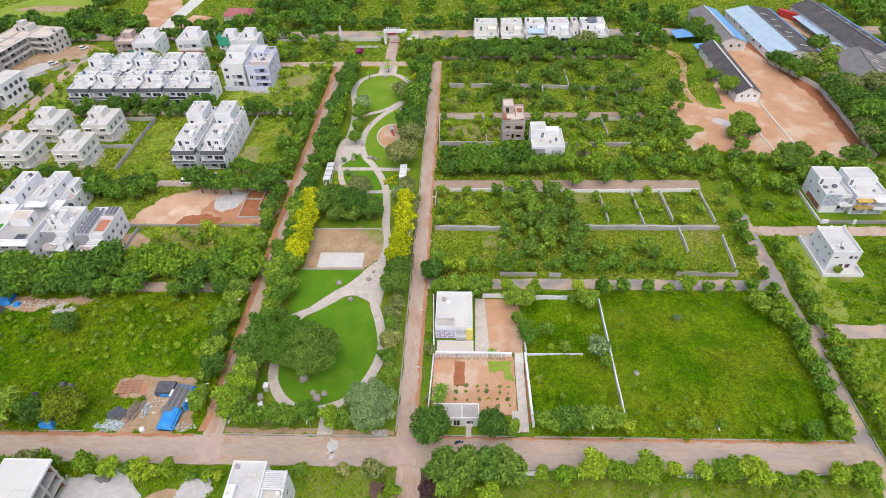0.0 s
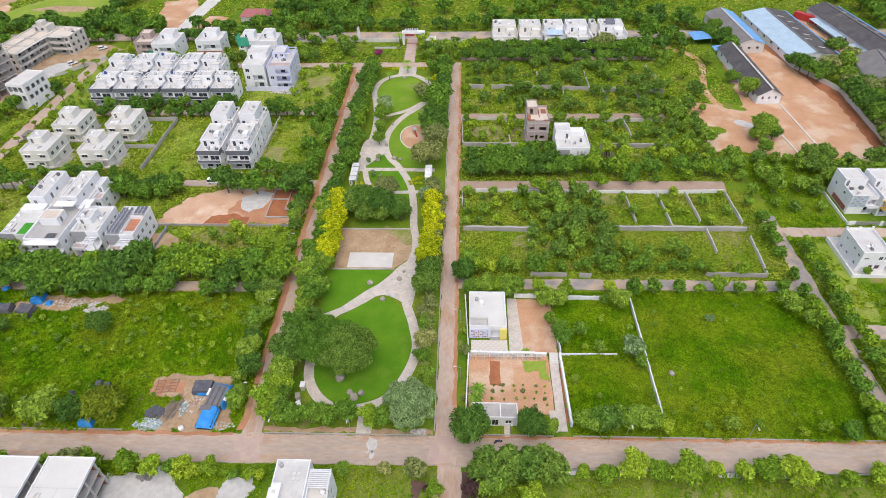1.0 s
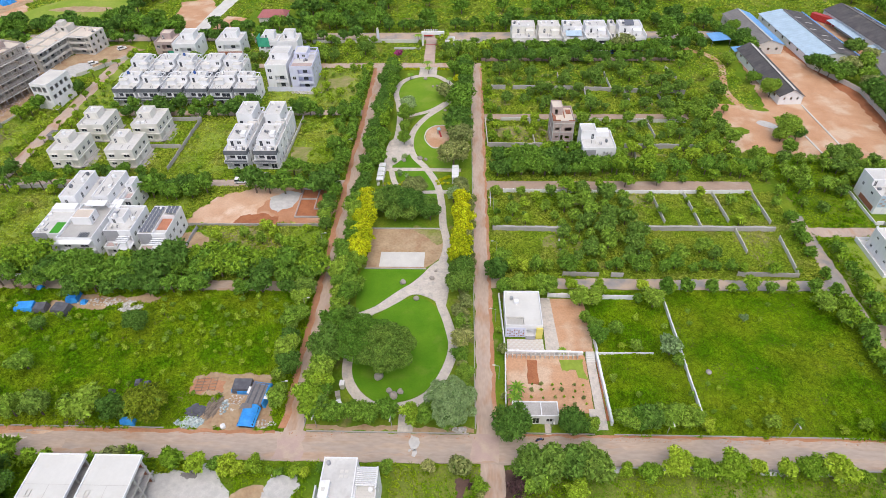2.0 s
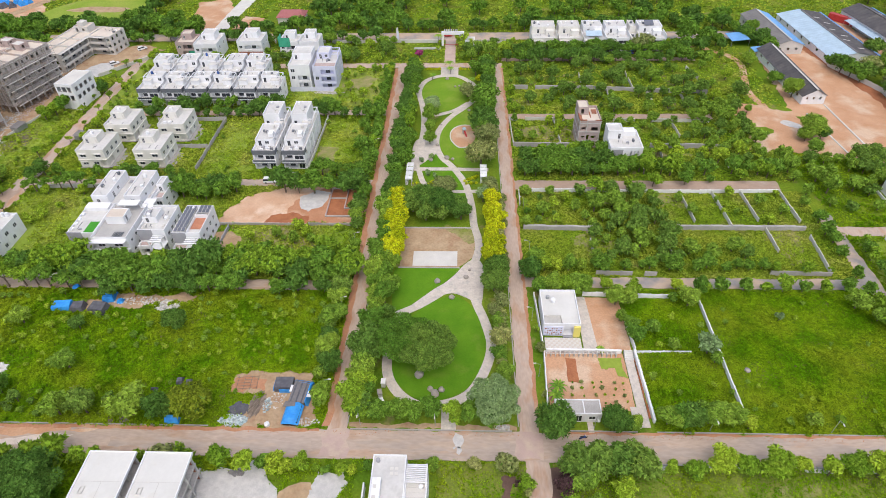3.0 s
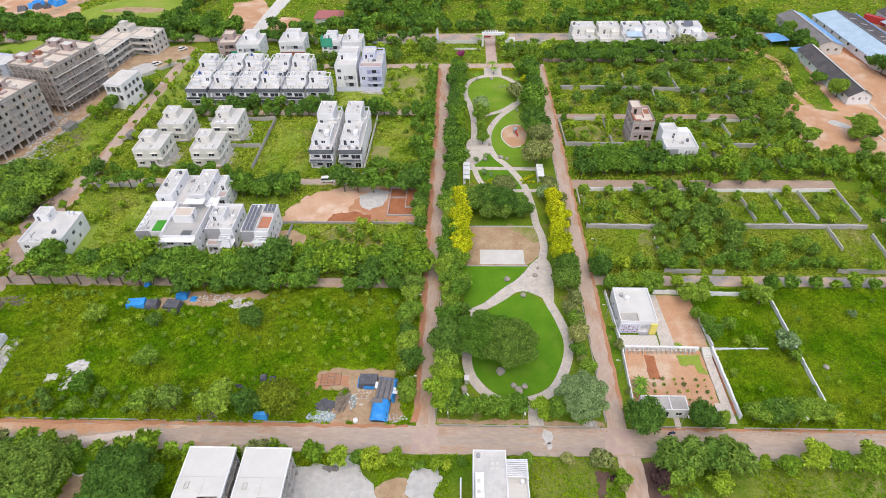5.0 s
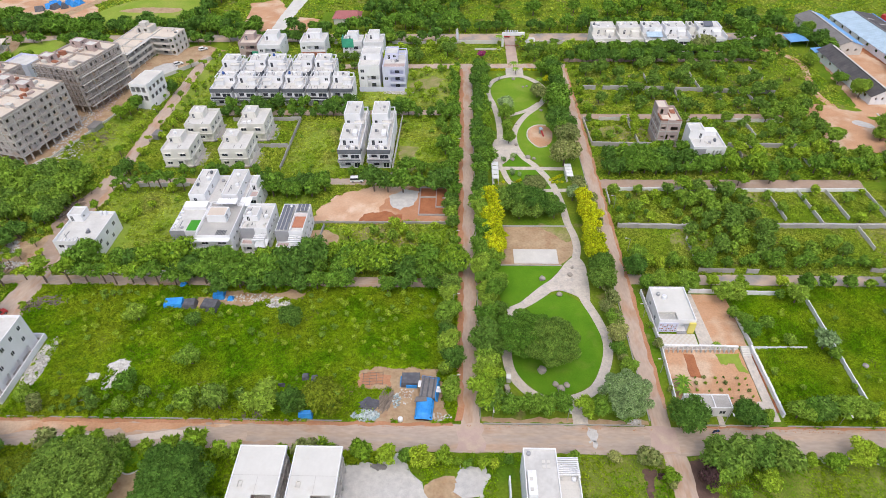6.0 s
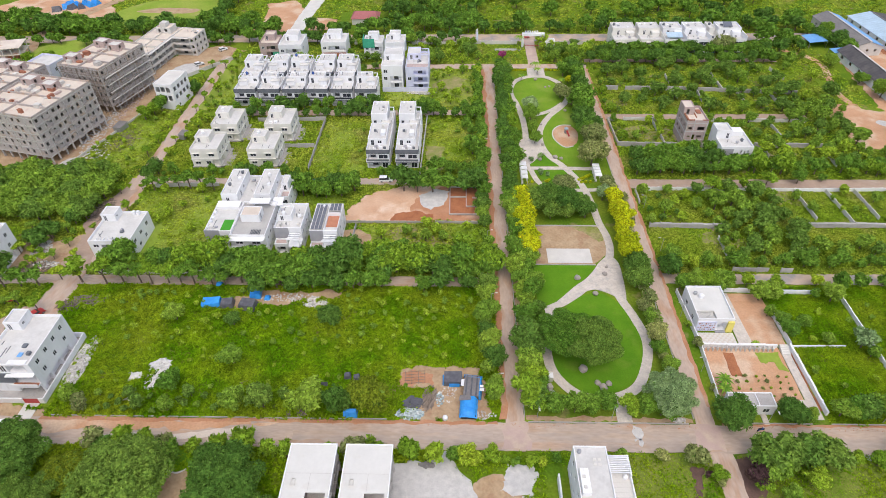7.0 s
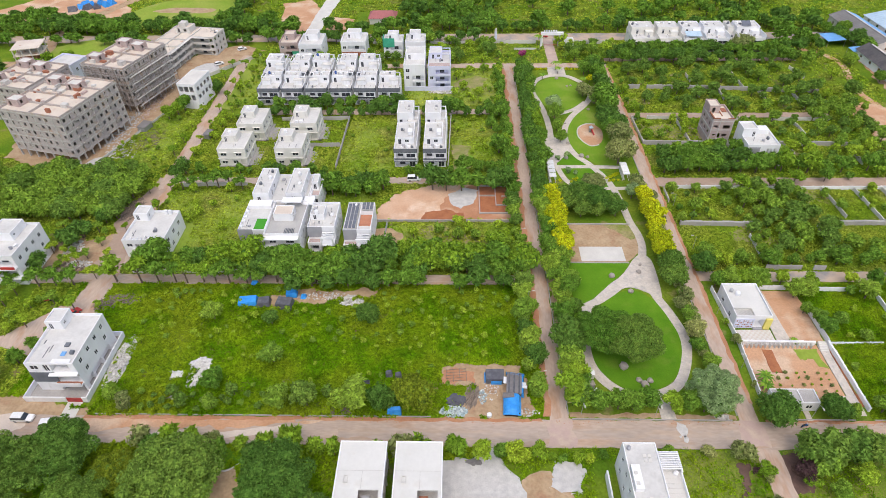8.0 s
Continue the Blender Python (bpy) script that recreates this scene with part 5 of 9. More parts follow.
volume(T, 0, 0, 8.6, 14.4, 0, 9.4, WHITE, S=[(0.8, 2.2, 4, 5.4, "w"), (3.4, 8, 3.4, 5.6, "n"), (3.4, 8, 0.2, 2.6, "n"), (0.8, 2.4, 7, 8.4, "w")], E=row_windows(14.4, 3, 4, 5.3), parapet=0.8)
volume(T, 0.6, 6.6, 8.4, 14.2, 9.402, 11.6, WHITE, S=[(1, 2, 0.1, 2, "d")], parapet=0.5)
for nm, x, y, w, d, h, m, lab in (("white_house", -93.2, 254, 8.6, 9.0, 8.6, WHITE, "white house with roof room"), ("netted_house", -103.4, 258.8, 8.6, 8.4, 6.6, WHITE, "white house partly wrapped in green netting"), ("white_house", -122.6, 259.4, 11.2, 10.4, 6.6, WHITE, "white house with dark red ground storey"),
                                  ("white_house", -141.0, 256.4, 10.4, 12.6, 6.6, WHITE, "white house with deep balcony"), ("frame_house", -150.6, 260.0, 8.4, 9.4, 6.0, PINKWALL, "unfinished house with brown roof slab")):
    T = thing(nm, x, y, 0, 0, lab, "house", "northern houses")
    BARE.append(rect(x - 1, y - 1, x + w + 1, y + d + 1))
    volume(T, 0, 0, w, d, 0, h, m, S=[(0.8, 2.2, 4, 5.2, "w"), (3.2, w - 0.6, 3.4, 5.4, "n"), (2.6, w - 0.8, 0.2, 2.5, "n")], E=row_windows(d, 2, 4, 5.3), parapet=0.8, roof=ROOF if m is WHITE else SLABTOP)
    volume(T, w * 0.2, d * 0.5, w * 0.75, d - 0.01, h + 0.002, h + 2.4, m, S=[(0.6, 1.5, 0.1, 2, "d")], parapet=0.4, roof=ROOF if m is WHITE else SLABTOP)
    if nm == "netted_house":
        part("net", Shape().box(-0.2, -0.25, 5.0, 5.0, -0.05, 9.0).box(-0.25, -0.25, 5.0, -0.05, 5.0, 9.0), GREENNET, T, "green safety net")
    if "dark red" in lab:
        block(T, "front_wall", BRICK, (0.2, -0.2, 0, w - 0.2, -0.05, 2.6))
    if nm == "frame_house":
        part("net", Shape().box(5.6, -0.4, 0.2, 8.8, -0.3, 2.9), GREENNET, T, "green safety net")

# houses east of the layout
T = big_house("white_house", 99.2, 122.5, 7.3, 10.2, 1.86, "white house with small windows in a walled yard", S=[(0.9, 2.2, 4.2, 4.8, "w"), (4.6, 5.6, 4.0, 5.2, "w"), (6.0, 6.8, 4.0, 5.2, "w"), (3.0, 4.0, 0.6, 2.3, "d", BRICK), (4.6, 5.8, 1, 2.3, "w", BRICK)], W=[(2, 2.9, 4.6, 5.4, "w"), (6, 6.9, 4.6, 5.4, "w"), (8.4, 9.3, 4.2, 5.2, "w"), (4, 4.9, 1.4, 2.3, "w"), (8, 8.9, 1.4, 2.3, "w"), (1.2, 2.1, 1.2, 2.2, "w")], head=(0.0, 0.0, 0.0, 0.0))
block(T, "roof_post", WHITE, (0.0, 9.8, 6.7, 0.5, 10.2, 7.2), (3.4, 9.9, 6.7, 4.0, 10.2, 7.1), (6.8, 9.8, 6.7, 7.3, 10.2, 7.2))
yard = thing("yard_wall", 97.5, 120.0, 0, 0, "white compound wall round a house", "wall", "compound walls")
block(yard, "wall", WHITE, (0, 0, 0, 10.4, 0.25, 1.1), (0, 0.25, 0, 0.25, 15.4, 1.3), (10.15, 0.25, 0, 10.4, 15.4, 1.1), (0.25, 15.2, 0, 10.15, 15.4, 1.1))
block(yard, "yard_floor", PALE, (0.25, 0.25, 0, 10.15, 15.2, 0.15))
T = big_house("white_house", 108.2, 147.2, 7.4, 11.8, 1.8, "white duplex house with blue patterned front", S=[(5.0, 7.2, 3.4, 5.2, "n"), (4.6, 7.2, 0.2, 2.5, "n")], W=[(2, 3, 4.2, 5.2, "w"), (7, 8.2, 4.2, 5.2, "w"), (5, 6, 1.2, 2.2, "w")], head=(0.0, 0.5, 0.86, 1.0))
block(T, "end_wall", SHEETSKY, (0.2, -0.1, 2.6, 4.6, -0.003, 6.6), label="pale blue patterned wall panel")
for j in range(5):
    for i in range(4):
        if (i + j) % 2:
            block(T, "panel_tile", PINKWALL, (0.4 + i * 1.0, -0.15, 2.9 + j * 0.75, 1.2 + i * 1.0, -0.103, 3.5 + j * 0.75))
block(T, "end_wall", BRICK, (-0.08, 1.0, 0.4, -0.003, 8.4, 2.0), label="red patterned plinth")
block(T, "balcony", WHITE, (4.8, -1.3, 3.0, 7.7, -0.003, 3.2), (4.8, -1.3, 3.2, 7.7, -1.2, 4.0))
T = big_house("white_house", 116.4, 146.4, 9.4, 12.0, 1.85, "white duplex house with ochre balcony frames", S=[(0.6, 4.2, 3.4, 5.2, "n"), (5.0, 9.0, 3.4, 5.2, "n"), (0.6, 4.2, 0.2, 2.5, "n"), (5.0, 9.0, 0.2, 2.5, "n")], W=[(2, 3, 4.2, 5.2, "w"), (8, 9, 4, 5, "w")], head=(0.0, 0.5, 0.86, 1.0))
block(T, "balcony", OCHRE, (0.2, -1.6, 3.0, 4.8, -0.003, 3.2), (0.2, -1.6, 3.2, 4.8, -1.5, 4.0), (0.2, -1.6, 5.4, 4.6, -0.003, 5.6), (0.2, -1.6, 4.0, 0.45, -1.35, 5.4), label="ochre framed balcony")
block(T, "balcony", WHITE, (5.0, -2.0, 3.0, 9.6, -0.003, 3.2), (5.0, -2.0, 3.2, 9.6, -1.9, 4.0), (5.0, -2.0, 5.5, 9.6, -0.003, 5.8))
yard = thing("yard_wall", 106.4, 141.6, 0, 0, "white front wall with steel gates", "wall", "compound walls")
block(yard, "wall", WHITE, (0, 0, 0, 2.0, 0.25, 1.7), (0, 0.25, 0, 0.25, 17, 0.9), (9, 0, 0, 9.8, 0.25, 1.7), (19.0, 0, 0, 20.0, 0.25, 1.7))
block(yard, "gate", STEEL, (2.1, 0.08, 0.1, 8.9, 0.16, 1.5), (9.9, 0.08, 0.1, 18.9, 0.16, 1.5))

# unfinished block and white house among the plots
T = thing("unfinished_house", 17.4, 183.8, 0, 0, "tall unpainted house with red-stained roof slab", "house")
BARE.append(rect(16, 182, 26, 196))
volume(T, 0, 0, 7.2, 10.6, 0, 9.6, PINKWALL, S=[(0.8, 2.2, 6.9, 7.9, "h"), (4.0, 6.4, 6.5, 7.9, "h"), (1.2, 2.2, 3.9, 4.5, "h"), (4.4, 6.0, 3.6, 4.6, "h"), (2.9, 3.7, 3.0, 4.9, "h"), (1, 6, 0.4, 2.4, "h")], W=row_windows(10.6, 3, 3.8, 5, 1.2, "h") + row_windows(10.6, 3, 7, 8.2, 1.2, "h"), parapet=0.8, roof=SLABTOP)
for z in (3.0, 6.3, 9.5):
    block(T, "floor_edge", SLAB, (-0.1, -0.12, z - 0.3, 7.3, -0.003, z), (-0.12, -0.12, z - 0.3, -0.003, 10.6, z))
for x in (0.1, 2.6, 7.0):
    block(T, "column", SLAB, (x - 0.15, -0.16, 0, x + 0.15, -0.122, 10.4))
volume(T, 0.002, 5.4, 3.6, 10.598, 9.602, 12.2, PINKWALL, S=[(1, 2, 0.1, 2.1, "h")], parapet=0.3, roof=SLABTOP)
for b in ((0.3, 0.3, 1.2, 5.0), (5.6, 0.4, 6.9, 1.6), (4.0, 3.4, 4.3, 8.6), (5.0, 6.2, 6.6, 8.8)):
    part("brick_course", Shape().box(b[0], b[1], 9.6, b[2], b[3], 9.85), BRICK, T, "loose red bricks on the roof slab")
block(T, "roof_wall", BRICK, (-0.1, 0.0, 10.404, 0.25, 4.4, 10.9), (0.3, -0.1, 10.404, 2.4, 0.2, 10.75), (5.2, -0.1, 10.404, 7.2, 0.2, 10.6), label="unfinished red brick parapet")
T = thing("white_house", 26.2, 172.4, 0, 0, "white stepped house beside plots", "house", "detached white houses")
BARE.append(rect(25, 168, 38.4, 186))
volume(T, 0, 0, 10.6, 11.6, 0, 6.3, WHITE, S=[(0.6, 1.6, 3.4, 4.6, "w"), (6.6, 7.1, 3.2, 5.6, "s"), (7.7, 8.2, 3.2, 5.6, "s"), (8.8, 9.3, 3.2, 5.6, "s"), (1.0, 4.0, 0.2, 2.6, "n")], W=row_windows(11.6, 2, 3.6, 4.6, 0.9), parapet=0.7)
block(T, "end_wall", GREYWALL, (0.4, -0.1, 2.9, 4.2, -0.003, 6.2), label="blue-grey front panel")
volume(T, 0.002, 6.4, 5.0, 11.598, 6.302, 9.0, WHITE, S=[(3.4, 4.3, 0.05, 2.1, "d")], parapet=0.5)
block(T, "stair_room", WHITE, (5.2, 8.2, 6.3, 9.6, 11.3, 7.9))
roof_bits(T, 0.6, 0.8, 9.6, 6.0, 6.3, 320, 6)
block(T, "boundary", PALE, (-1.6, -2, 0, -1.4, 13, 1.5), (11.4, -2, 0, 11.6, 13, 1.5))

# joined houses on the northern street
for k, (x, w, m, roofc, lab) in enumerate([(8.8, 12.2, CREAM, ROOF, "cream joined house with terrace"), (21.6, 11.4, CREAM, ROOF, "cream joined house with stair block"), (33.4, 10.4, WHITE, ROOF, "white joined house with blue terrace roof"), (44.2, 11.2, WHITE, ROOF, "white joined house with terrace"), (55.8, 4.0, CREAM, ROOF, "narrow cream joined house"), (60.2, 12.4, WHITE, ROOF, "white joined house with terrace")]):
    x, w = 8.4 + (x - 8.8) * 0.92, w * 0.92
    T = thing("joined_house", x, 264.0, 0, 0, lab, "house", "joined northern houses")
    BARE.append(rect(x - 0.5, 262, x + w + 0.5, 280))
    volume(T, 0, 0, w - 0.3, 14.2, 0, 5.6, m, S=[(0.5, w * 0.42, 0.2, 2.5, "n"), (w * 0.52, w - 0.9, 0.2, 2.5, "n"), (0.5, w * 0.42, 3.2, 4.9, "n"), (w * 0.52, w - 0.9, 3.5, 4.9, "w")], W=row_windows(14, 3, 3.6, 4.8), parapet=0.6)
    volume(T, 0.3, 6.6, w - 0.8, 14.1, 5.602, 8.2, m, S=[(w * 0.2, w * 0.2 + 1, 0.1, 2.1, "d"), (w * 0.5, w * 0.5 + 1.4, 0.9, 2.0, "w")] if w > 5 else [], parapet=0.5)
    block(T, "dividing_wall", m, (w - 0.55, -0.6, 5.6, w - 0.31, 6.5, 7.6))
    if k == 2:
        part("awning", Shape().hexa([(1, 0.5, 6.8), (8, 0.5, 6.8), (8, 4.5, 7.6), (1, 4.5, 7.6), (1, 0.5, 6.9), (8, 0.5, 6.9), (8, 4.5, 7.7), (1, 4.5, 7.7)]), SHEETSKY, T, "pale blue terrace canopy")
    if k == 5:
        part("solar_frame", Shape().hexa([(3, 8, 8.6), (7, 8, 8.6), (7, 11, 9.8), (3, 11, 9.8), (3, 8, 8.7), (7, 8, 8.7), (7, 11, 9.9), (3, 11, 9.9)]), PANEL, T, "tilted roof collector")
    water_tank(x + 1.6, 275.5, 8.2, 0.55, 1.0, WHITE if k % 2 else CHARCOAL, "%s water tank on a roof terrace" % ("white" if k % 2 else "black"))
    roof_bits(T, 0.4, 0.4, w - 1.4, 6.2, 5.6, k + 91, 5)
    roof_bits(T, 0.8, 7.2, w - 1.6, 13.4, 8.2, k + 97, 4) if w > 5 else None
    if w > 5:
        block(T, "stair_room", m, (w * 0.55, 4.0, 5.6, w * 0.86, 6.59, 7.6))
        block(T, "canopy", PALE, (0.4, -1.0, 2.7, w * 0.5, -0.003, 2.85), (0.4, -0.9, 5.0, w * 0.45, -0.003, 5.15))


# sheds
def shed(name, x, y, w, d, eave, ridge, turn, left, right, wall_mat, label, strips=0):
    T = thing(name, x, y, 0, turn, label, "shed", "industrial sheds")
    c, s = math.cos(radians(turn)), math.sin(radians(turn))
    BARE.append([(x + a * c - b * s, y + a * s + b * c) for a, b in rect(-1, -1, w + 1, d + 1)])
    M = Shape()
    facade(M, T, (0, 0), (1, 0), (0, -1), w, 0, eave, [(w * 0.18, w * 0.26, 2.0, 3.0, "h"), (w * 0.46, w * 0.54, 2.0, 3.0, "h"), (w * 0.74, w * 0.82, 2.0, 3.0, "h")], wall_mat)
    facade(M, T, (w, 0), (0, 1), (1, 0), d, 0, eave, row_windows(d, int(d / 7), 1.6, 2.8, 1.6, "h"), wall_mat)
    facade(M, T, (w, d), (-1, 0), (0, 1), w, 0, eave, [], wall_mat)
    facade(M, T, (0, d), (0, -1), (-1, 0), d, 0, eave, row_windows(d, int(d / 7), 1.6, 2.8, 1.6, "h"), wall_mat)
    M.poly([(0, 0, eave), (w, 0, eave), (w / 2, 0, ridge)]).poly([(w, d, eave), (0, d, eave), (w / 2, d, ridge)])
    part("wall", M, wall_mat, T)
    n = 24
    for side, mat in ((0, left), (1, right)):
        M = Shape()
        x0, x1 = (-0.5, w / 2) if side == 0 else (w + 0.5, w / 2)
        z0 = eave - 0.15
        for i in range(n * 2 + 1):
            yy, up = -0.5 + (d + 1) * i / (n * 2), 0.05 * (i % 2)
            M.v += [(x0, yy, z0 + up), (x1, yy, ridge + up), (x0, yy, z0 + up - 0.06), (x1, yy, ridge + up - 0.06)]
        for i in range(n * 2):
            a, b = 4 * i, 4 * i + 4
            M.f += [(a, a + 1, b + 1, b), (a + 2, b + 2, b + 3, a + 3), (a, b, b + 2, a + 2), (a + 1, a + 3, b + 3, b + 1)]
        M.f += [(0, 2, 3, 1), (8 * n, 8 * n + 1, 8 * n + 3, 8 * n + 2)]
        part("roof_slope", M, mat, T)
    part("ridge_cap", Shape().box(w / 2 - 0.35, -0.6, ridge + 0.05, w / 2 + 0.35, d * 0.96, ridge + 0.24), PALE if strips == 0 else SHEETGREY, T, "pale ridge strip" if strips == 0 else "grey ridge cap")
    if strips == 2 and right is SHEETDARK:
        part("eave_strip", Shape().box(w + 0.1, -0.5, eave - 0.06, w + 0.62, d + 0.5, eave + 0.12), SHEETBLUE, T, "blue eave flashing")
    rng = random.Random(len(label) + int(x))
    for i in range(strips * 3):
        yy = d * (0.12 + 0.8 * i / (strips * 3)) + rng.uniform(-1, 1)
        f = 0.35 + 0.2 * (i % 2)
        za = eave + (ridge - eave) * f + 0.18
        zb = eave + (ridge - eave) * (f + 0.3) + 0.18
        xa, xb = w - w / 2 * f, w - w / 2 * (f + 0.3)
        part("roof_light", Shape().hexa([(xb, yy, zb), (xa, yy, za), (xa, yy + 0.7, za), (xb, yy + 0.7, zb), (xb, yy, zb + 0.05), (xa, yy, za + 0.05), (xa, yy + 0.7, za + 0.05), (xb, yy + 0.7, zb + 0.05)]), PALE, T, "pale translucent roof light")
    return T


shed("poultry_shed", 106.2, 214.4, 8.8, 43.5, 3.6, 6.2, 1.5, SHEETDARK, SHEETDARK, WHITE, "long dark-roofed shed with white gable")
shed("blue_edged_shed", 112.6, 259.5, 12.6, 37, 4.4, 6.6, 3.0, SHEETGREY, SHEETBLUE, PALE, "grey shed roof with a bright blue slope")
shed("long_shed", 131.8, 248.6, 20.4, 50, 3.6, 5.4, 3.5, SHEETSKY, SHEETDARK, WHITE, "long shed with pale blue and dark roof slopes", 2)
shed("long_shed", 166.6, 243.4, 15.0, 58, 4.4, 7.0, 6.5, SHEETDARK, SHEETDARK, WHITE, "long dark-roofed shed with blue awning", 2)
shed("grey_shed", 150.8, 221.0, 17.0, 27, 4.6, 7.6, -10, SHEETGREY, SHEETGREY, WHITE, "weathered grey-roofed factory shed", 2)
shed("grey_shed", 164.0, 190.0, 18.0, 33, 4.6, 7.6, -10, SHEETDARK, SHEETGREY, WHITE, "dark-roofed factory shed among trees", 1)
for k, (x, y, w, d, m) in enumerate([(103.4, 256.6, 7.4, 5.0, SHEETBLUE), (97.6, 268.0, 8.0, 9.0, SHEETBLUE), (160.0, 268, 5.0, 24, SHEETSKY), (163.4, 242, 5.0, 20, SHEETSKY)]):
    T = thing("awning_roof", x, y, 0, 6 if k > 1 else 2, "blue sheet-metal lean-to roof on posts", "lean-to", "blue lean-to roofs")
    part("roof", Shape().hexa([(0, 0, 2.7), (w, 0, 3.3), (w, d, 3.3), (0, d, 2.7), (0, 0, 2.8), (w, 0, 3.4), (w, d, 3.4), (0, d, 2.8)]), m, T)
    for a, b, h in ((0.1, 0.1, 2.7), (0.1, d - 0.2, 2.7), (w - 0.2, 0.1, 3.25), (w - 0.2, d - 0.2, 3.25)):
        part("post", Shape().box(a, b, 0, a + 0.12, b + 0.12, h), STEEL, T)
T = thing("container", 160.6, 290.6, 0, -28, "red steel shipping container on bare earth", "container")
part("body", Shape().box(0, 0, 0.15, 2.4, 6.0, 2.6), RED, T)
for j in range(10):
    part("rib", Shape().box(-0.04, 0.3 + 0.58 * j, 0.2, -0.003, 0.5 + 0.58 * j, 2.55), RED, T)
part("door", Shape().box(0.1, -0.05, 0.2, 2.3, -0.003, 2.5), RED, T)
BARE.append(rect(-122, 289, -98, 316))
T = thing("red_roof_hut", -114.5, 299.0, 0, 0, "far hut with dull red roof", "hut")
part("wall", Shape().box(0, 0, 0, 13, 9, 3), PALE, T)
part("roof", Shape().hexa([(-0.6, -0.6, 3), (13.6, -0.6, 3), (13.6, 9.6, 3), (-0.6, 9.6, 3), (1.5, 4.0, 5.2), (11.5, 4.0, 5.2), (11.5, 5.0, 5.2), (1.5, 5.0, 5.2)]), material("dull_red_roof", (0.36, 0.13, 0.13), (0.30, 0.11, 0.11), big=0.4, fine=3), T)
for k in range(9):
    x, y = -278 + 2.6 * k + 1.5 * (k % 2), 318 + 1.0 * k + 3 * (k % 3)
    T = thing("tent_hut", x, y, 0, 20 + 17 * k, "far blue tarpaulin hut", "hut", "far tarpaulin huts")
    part("cover", Shape().hexa([(0, 0, 0), (4.6, 0, 0), (4.6, 4, 0), (0, 4, 0), (0.4, 1.6, 2.4), (4.2, 1.6, 2.4), (4.2, 2.4, 2.4), (0.4, 2.4, 2.4)]), TARP if k % 3 else TARPBLACK, T)

# the two near concrete shells and the near house
for k, x in enumerate((-92.4, -81.6)):
    T = thing("concrete_shell", x, 38.0, 0, 0, "unfinished house shell with white roof slab and open side", "house", "two concrete shells")
    BARE.append(rect(x - 0.5, 36, x + 10.2, 61.5))
    w, d = 8.1, 22.6
    M = Shape()
    sx0, sx1, sy0, sy1 = (4.1, 7.8, 9.2, 13.3)
    for b in ((-0.3, -0.3, w + 0.3, sy0), (-0.3, sy1, w + 0.3, d + 0.3), (-0.3, sy0, sx0, sy1), (sx1, sy0, w + 0.3, sy1)):
        M.box(b[0], b[1], 8.2, b[2], b[3], 8.5)
    part("roof", M, ROOFPALE, T, "white screeded roof slab with a stair opening")
    part("roof_edge", Shape().box(-0.3, d + 0.3, 8.15, w + 0.3, d + 0.5, 8.72).box(-0.5, -0.3, 8.15, -0.3, d + 0.5, 8.72).box(w + 0.3, -0.3, 8.15, w + 0.5, d + 0.5, 8.72), WHITE, T)
    part("roof_joint", Shape().box(-0.25, 17.0, 8.5, w + 0.25, 17.06, 8.52).box(4.4, 13.5, 8.5, 4.46, 17.0, 8.52), SLAB, T)
    part("roof_hatch", Shape().box(1.0, 14.6, 8.5, 1.9, 14.75, 8.7).box(1.0, 15.85, 8.5, 1.9, 16.0, 8.7).box(1.0, 14.75, 8.5, 1.15, 15.85, 8.7).box(1.75, 14.75, 8.5, 1.9, 15.85, 8.7), PALE, T)
    for z in (2.6, 5.3):
        part("floor", Shape().box(-0.1, 0, z, w + 0.1, d, z + 0.25), SLAB, T)
        part("floor_edge", Shape().box(w + 0.1, 0, z - 0.2, w + 0.3, d, z + 0.3), SLAB, T)
    for j in range(7):
        y = 0.2 + (d - 0.7) * j / 6
        for xx in (0.1, w * 0.5, w - 0.1):
            part("column", Shape().box(xx, y, 0, xx + 0.35, y + 0.35, 8.18), SLAB, T)
    part("wall", Shape().box(0.2, 0.5, 0, 0.4, d - 0.2, 8.18).box(3.6, 0.5, 0, 3.8, d - 0.5, 8.18), PINKWALL, T)
    part("back_wall", Shape().box(0.4, d - 0.45, 0, w - 0.2, d - 0.25, 8.18), BRICK if k else PINKWALL, T)
    part("stair", Shape().box(4.4, 9.4, 5.55, 6.0, 13.0, 6.9), BRICK if k else GREYWALL, T)
T = thing("pergola_house", -41.0, 38.0, 0, 0, "white house with roof terrace and slatted pergola", "house")
BARE.append(rect(-43, 36, -27, 62))
volume(T, 2.6, 0, 8.9, 23.4, 0, 8.3, WHITE, W=row_windows(23.4, 7, 5.6, 7.0, 0.9) + row_windows(23.4, 6, 2, 3.4, 0.9), E=row_windows(23.4, 4, 1, 2.4), N=[(2, 4, 4, 5.4, "w")], parapet=0.35)
volume(T, 8.902, 0, 12.9, 22.0, 0, 6.6, WHITE, E=row_windows(22, 6, 4, 5.4, 1.0) + row_windows(22, 6, 1, 2.4, 1.0), parapet=0.9, roof=GRAVEL)
for j in range(10):
    part("pergola_slat", Shape().box(8.95, 18.2 + 0.38 * j, 8.0, 12.9, 18.36 + 0.38 * j, 8.2), WHITE, T)
part("pergola_beam", Shape().box(12.6, 17.8, 7.8, 12.9, 22.0, 8.0).box(12.6, 17.8, 6.6, 12.9, 18.1, 7.8).box(12.6, 21.7, 6.6, 12.9, 22.0, 7.8), WHITE, T)
block(T, "stair_room", WHITE, (3.0, 13.6, 8.3, 4.6, 18.4, 9.4))
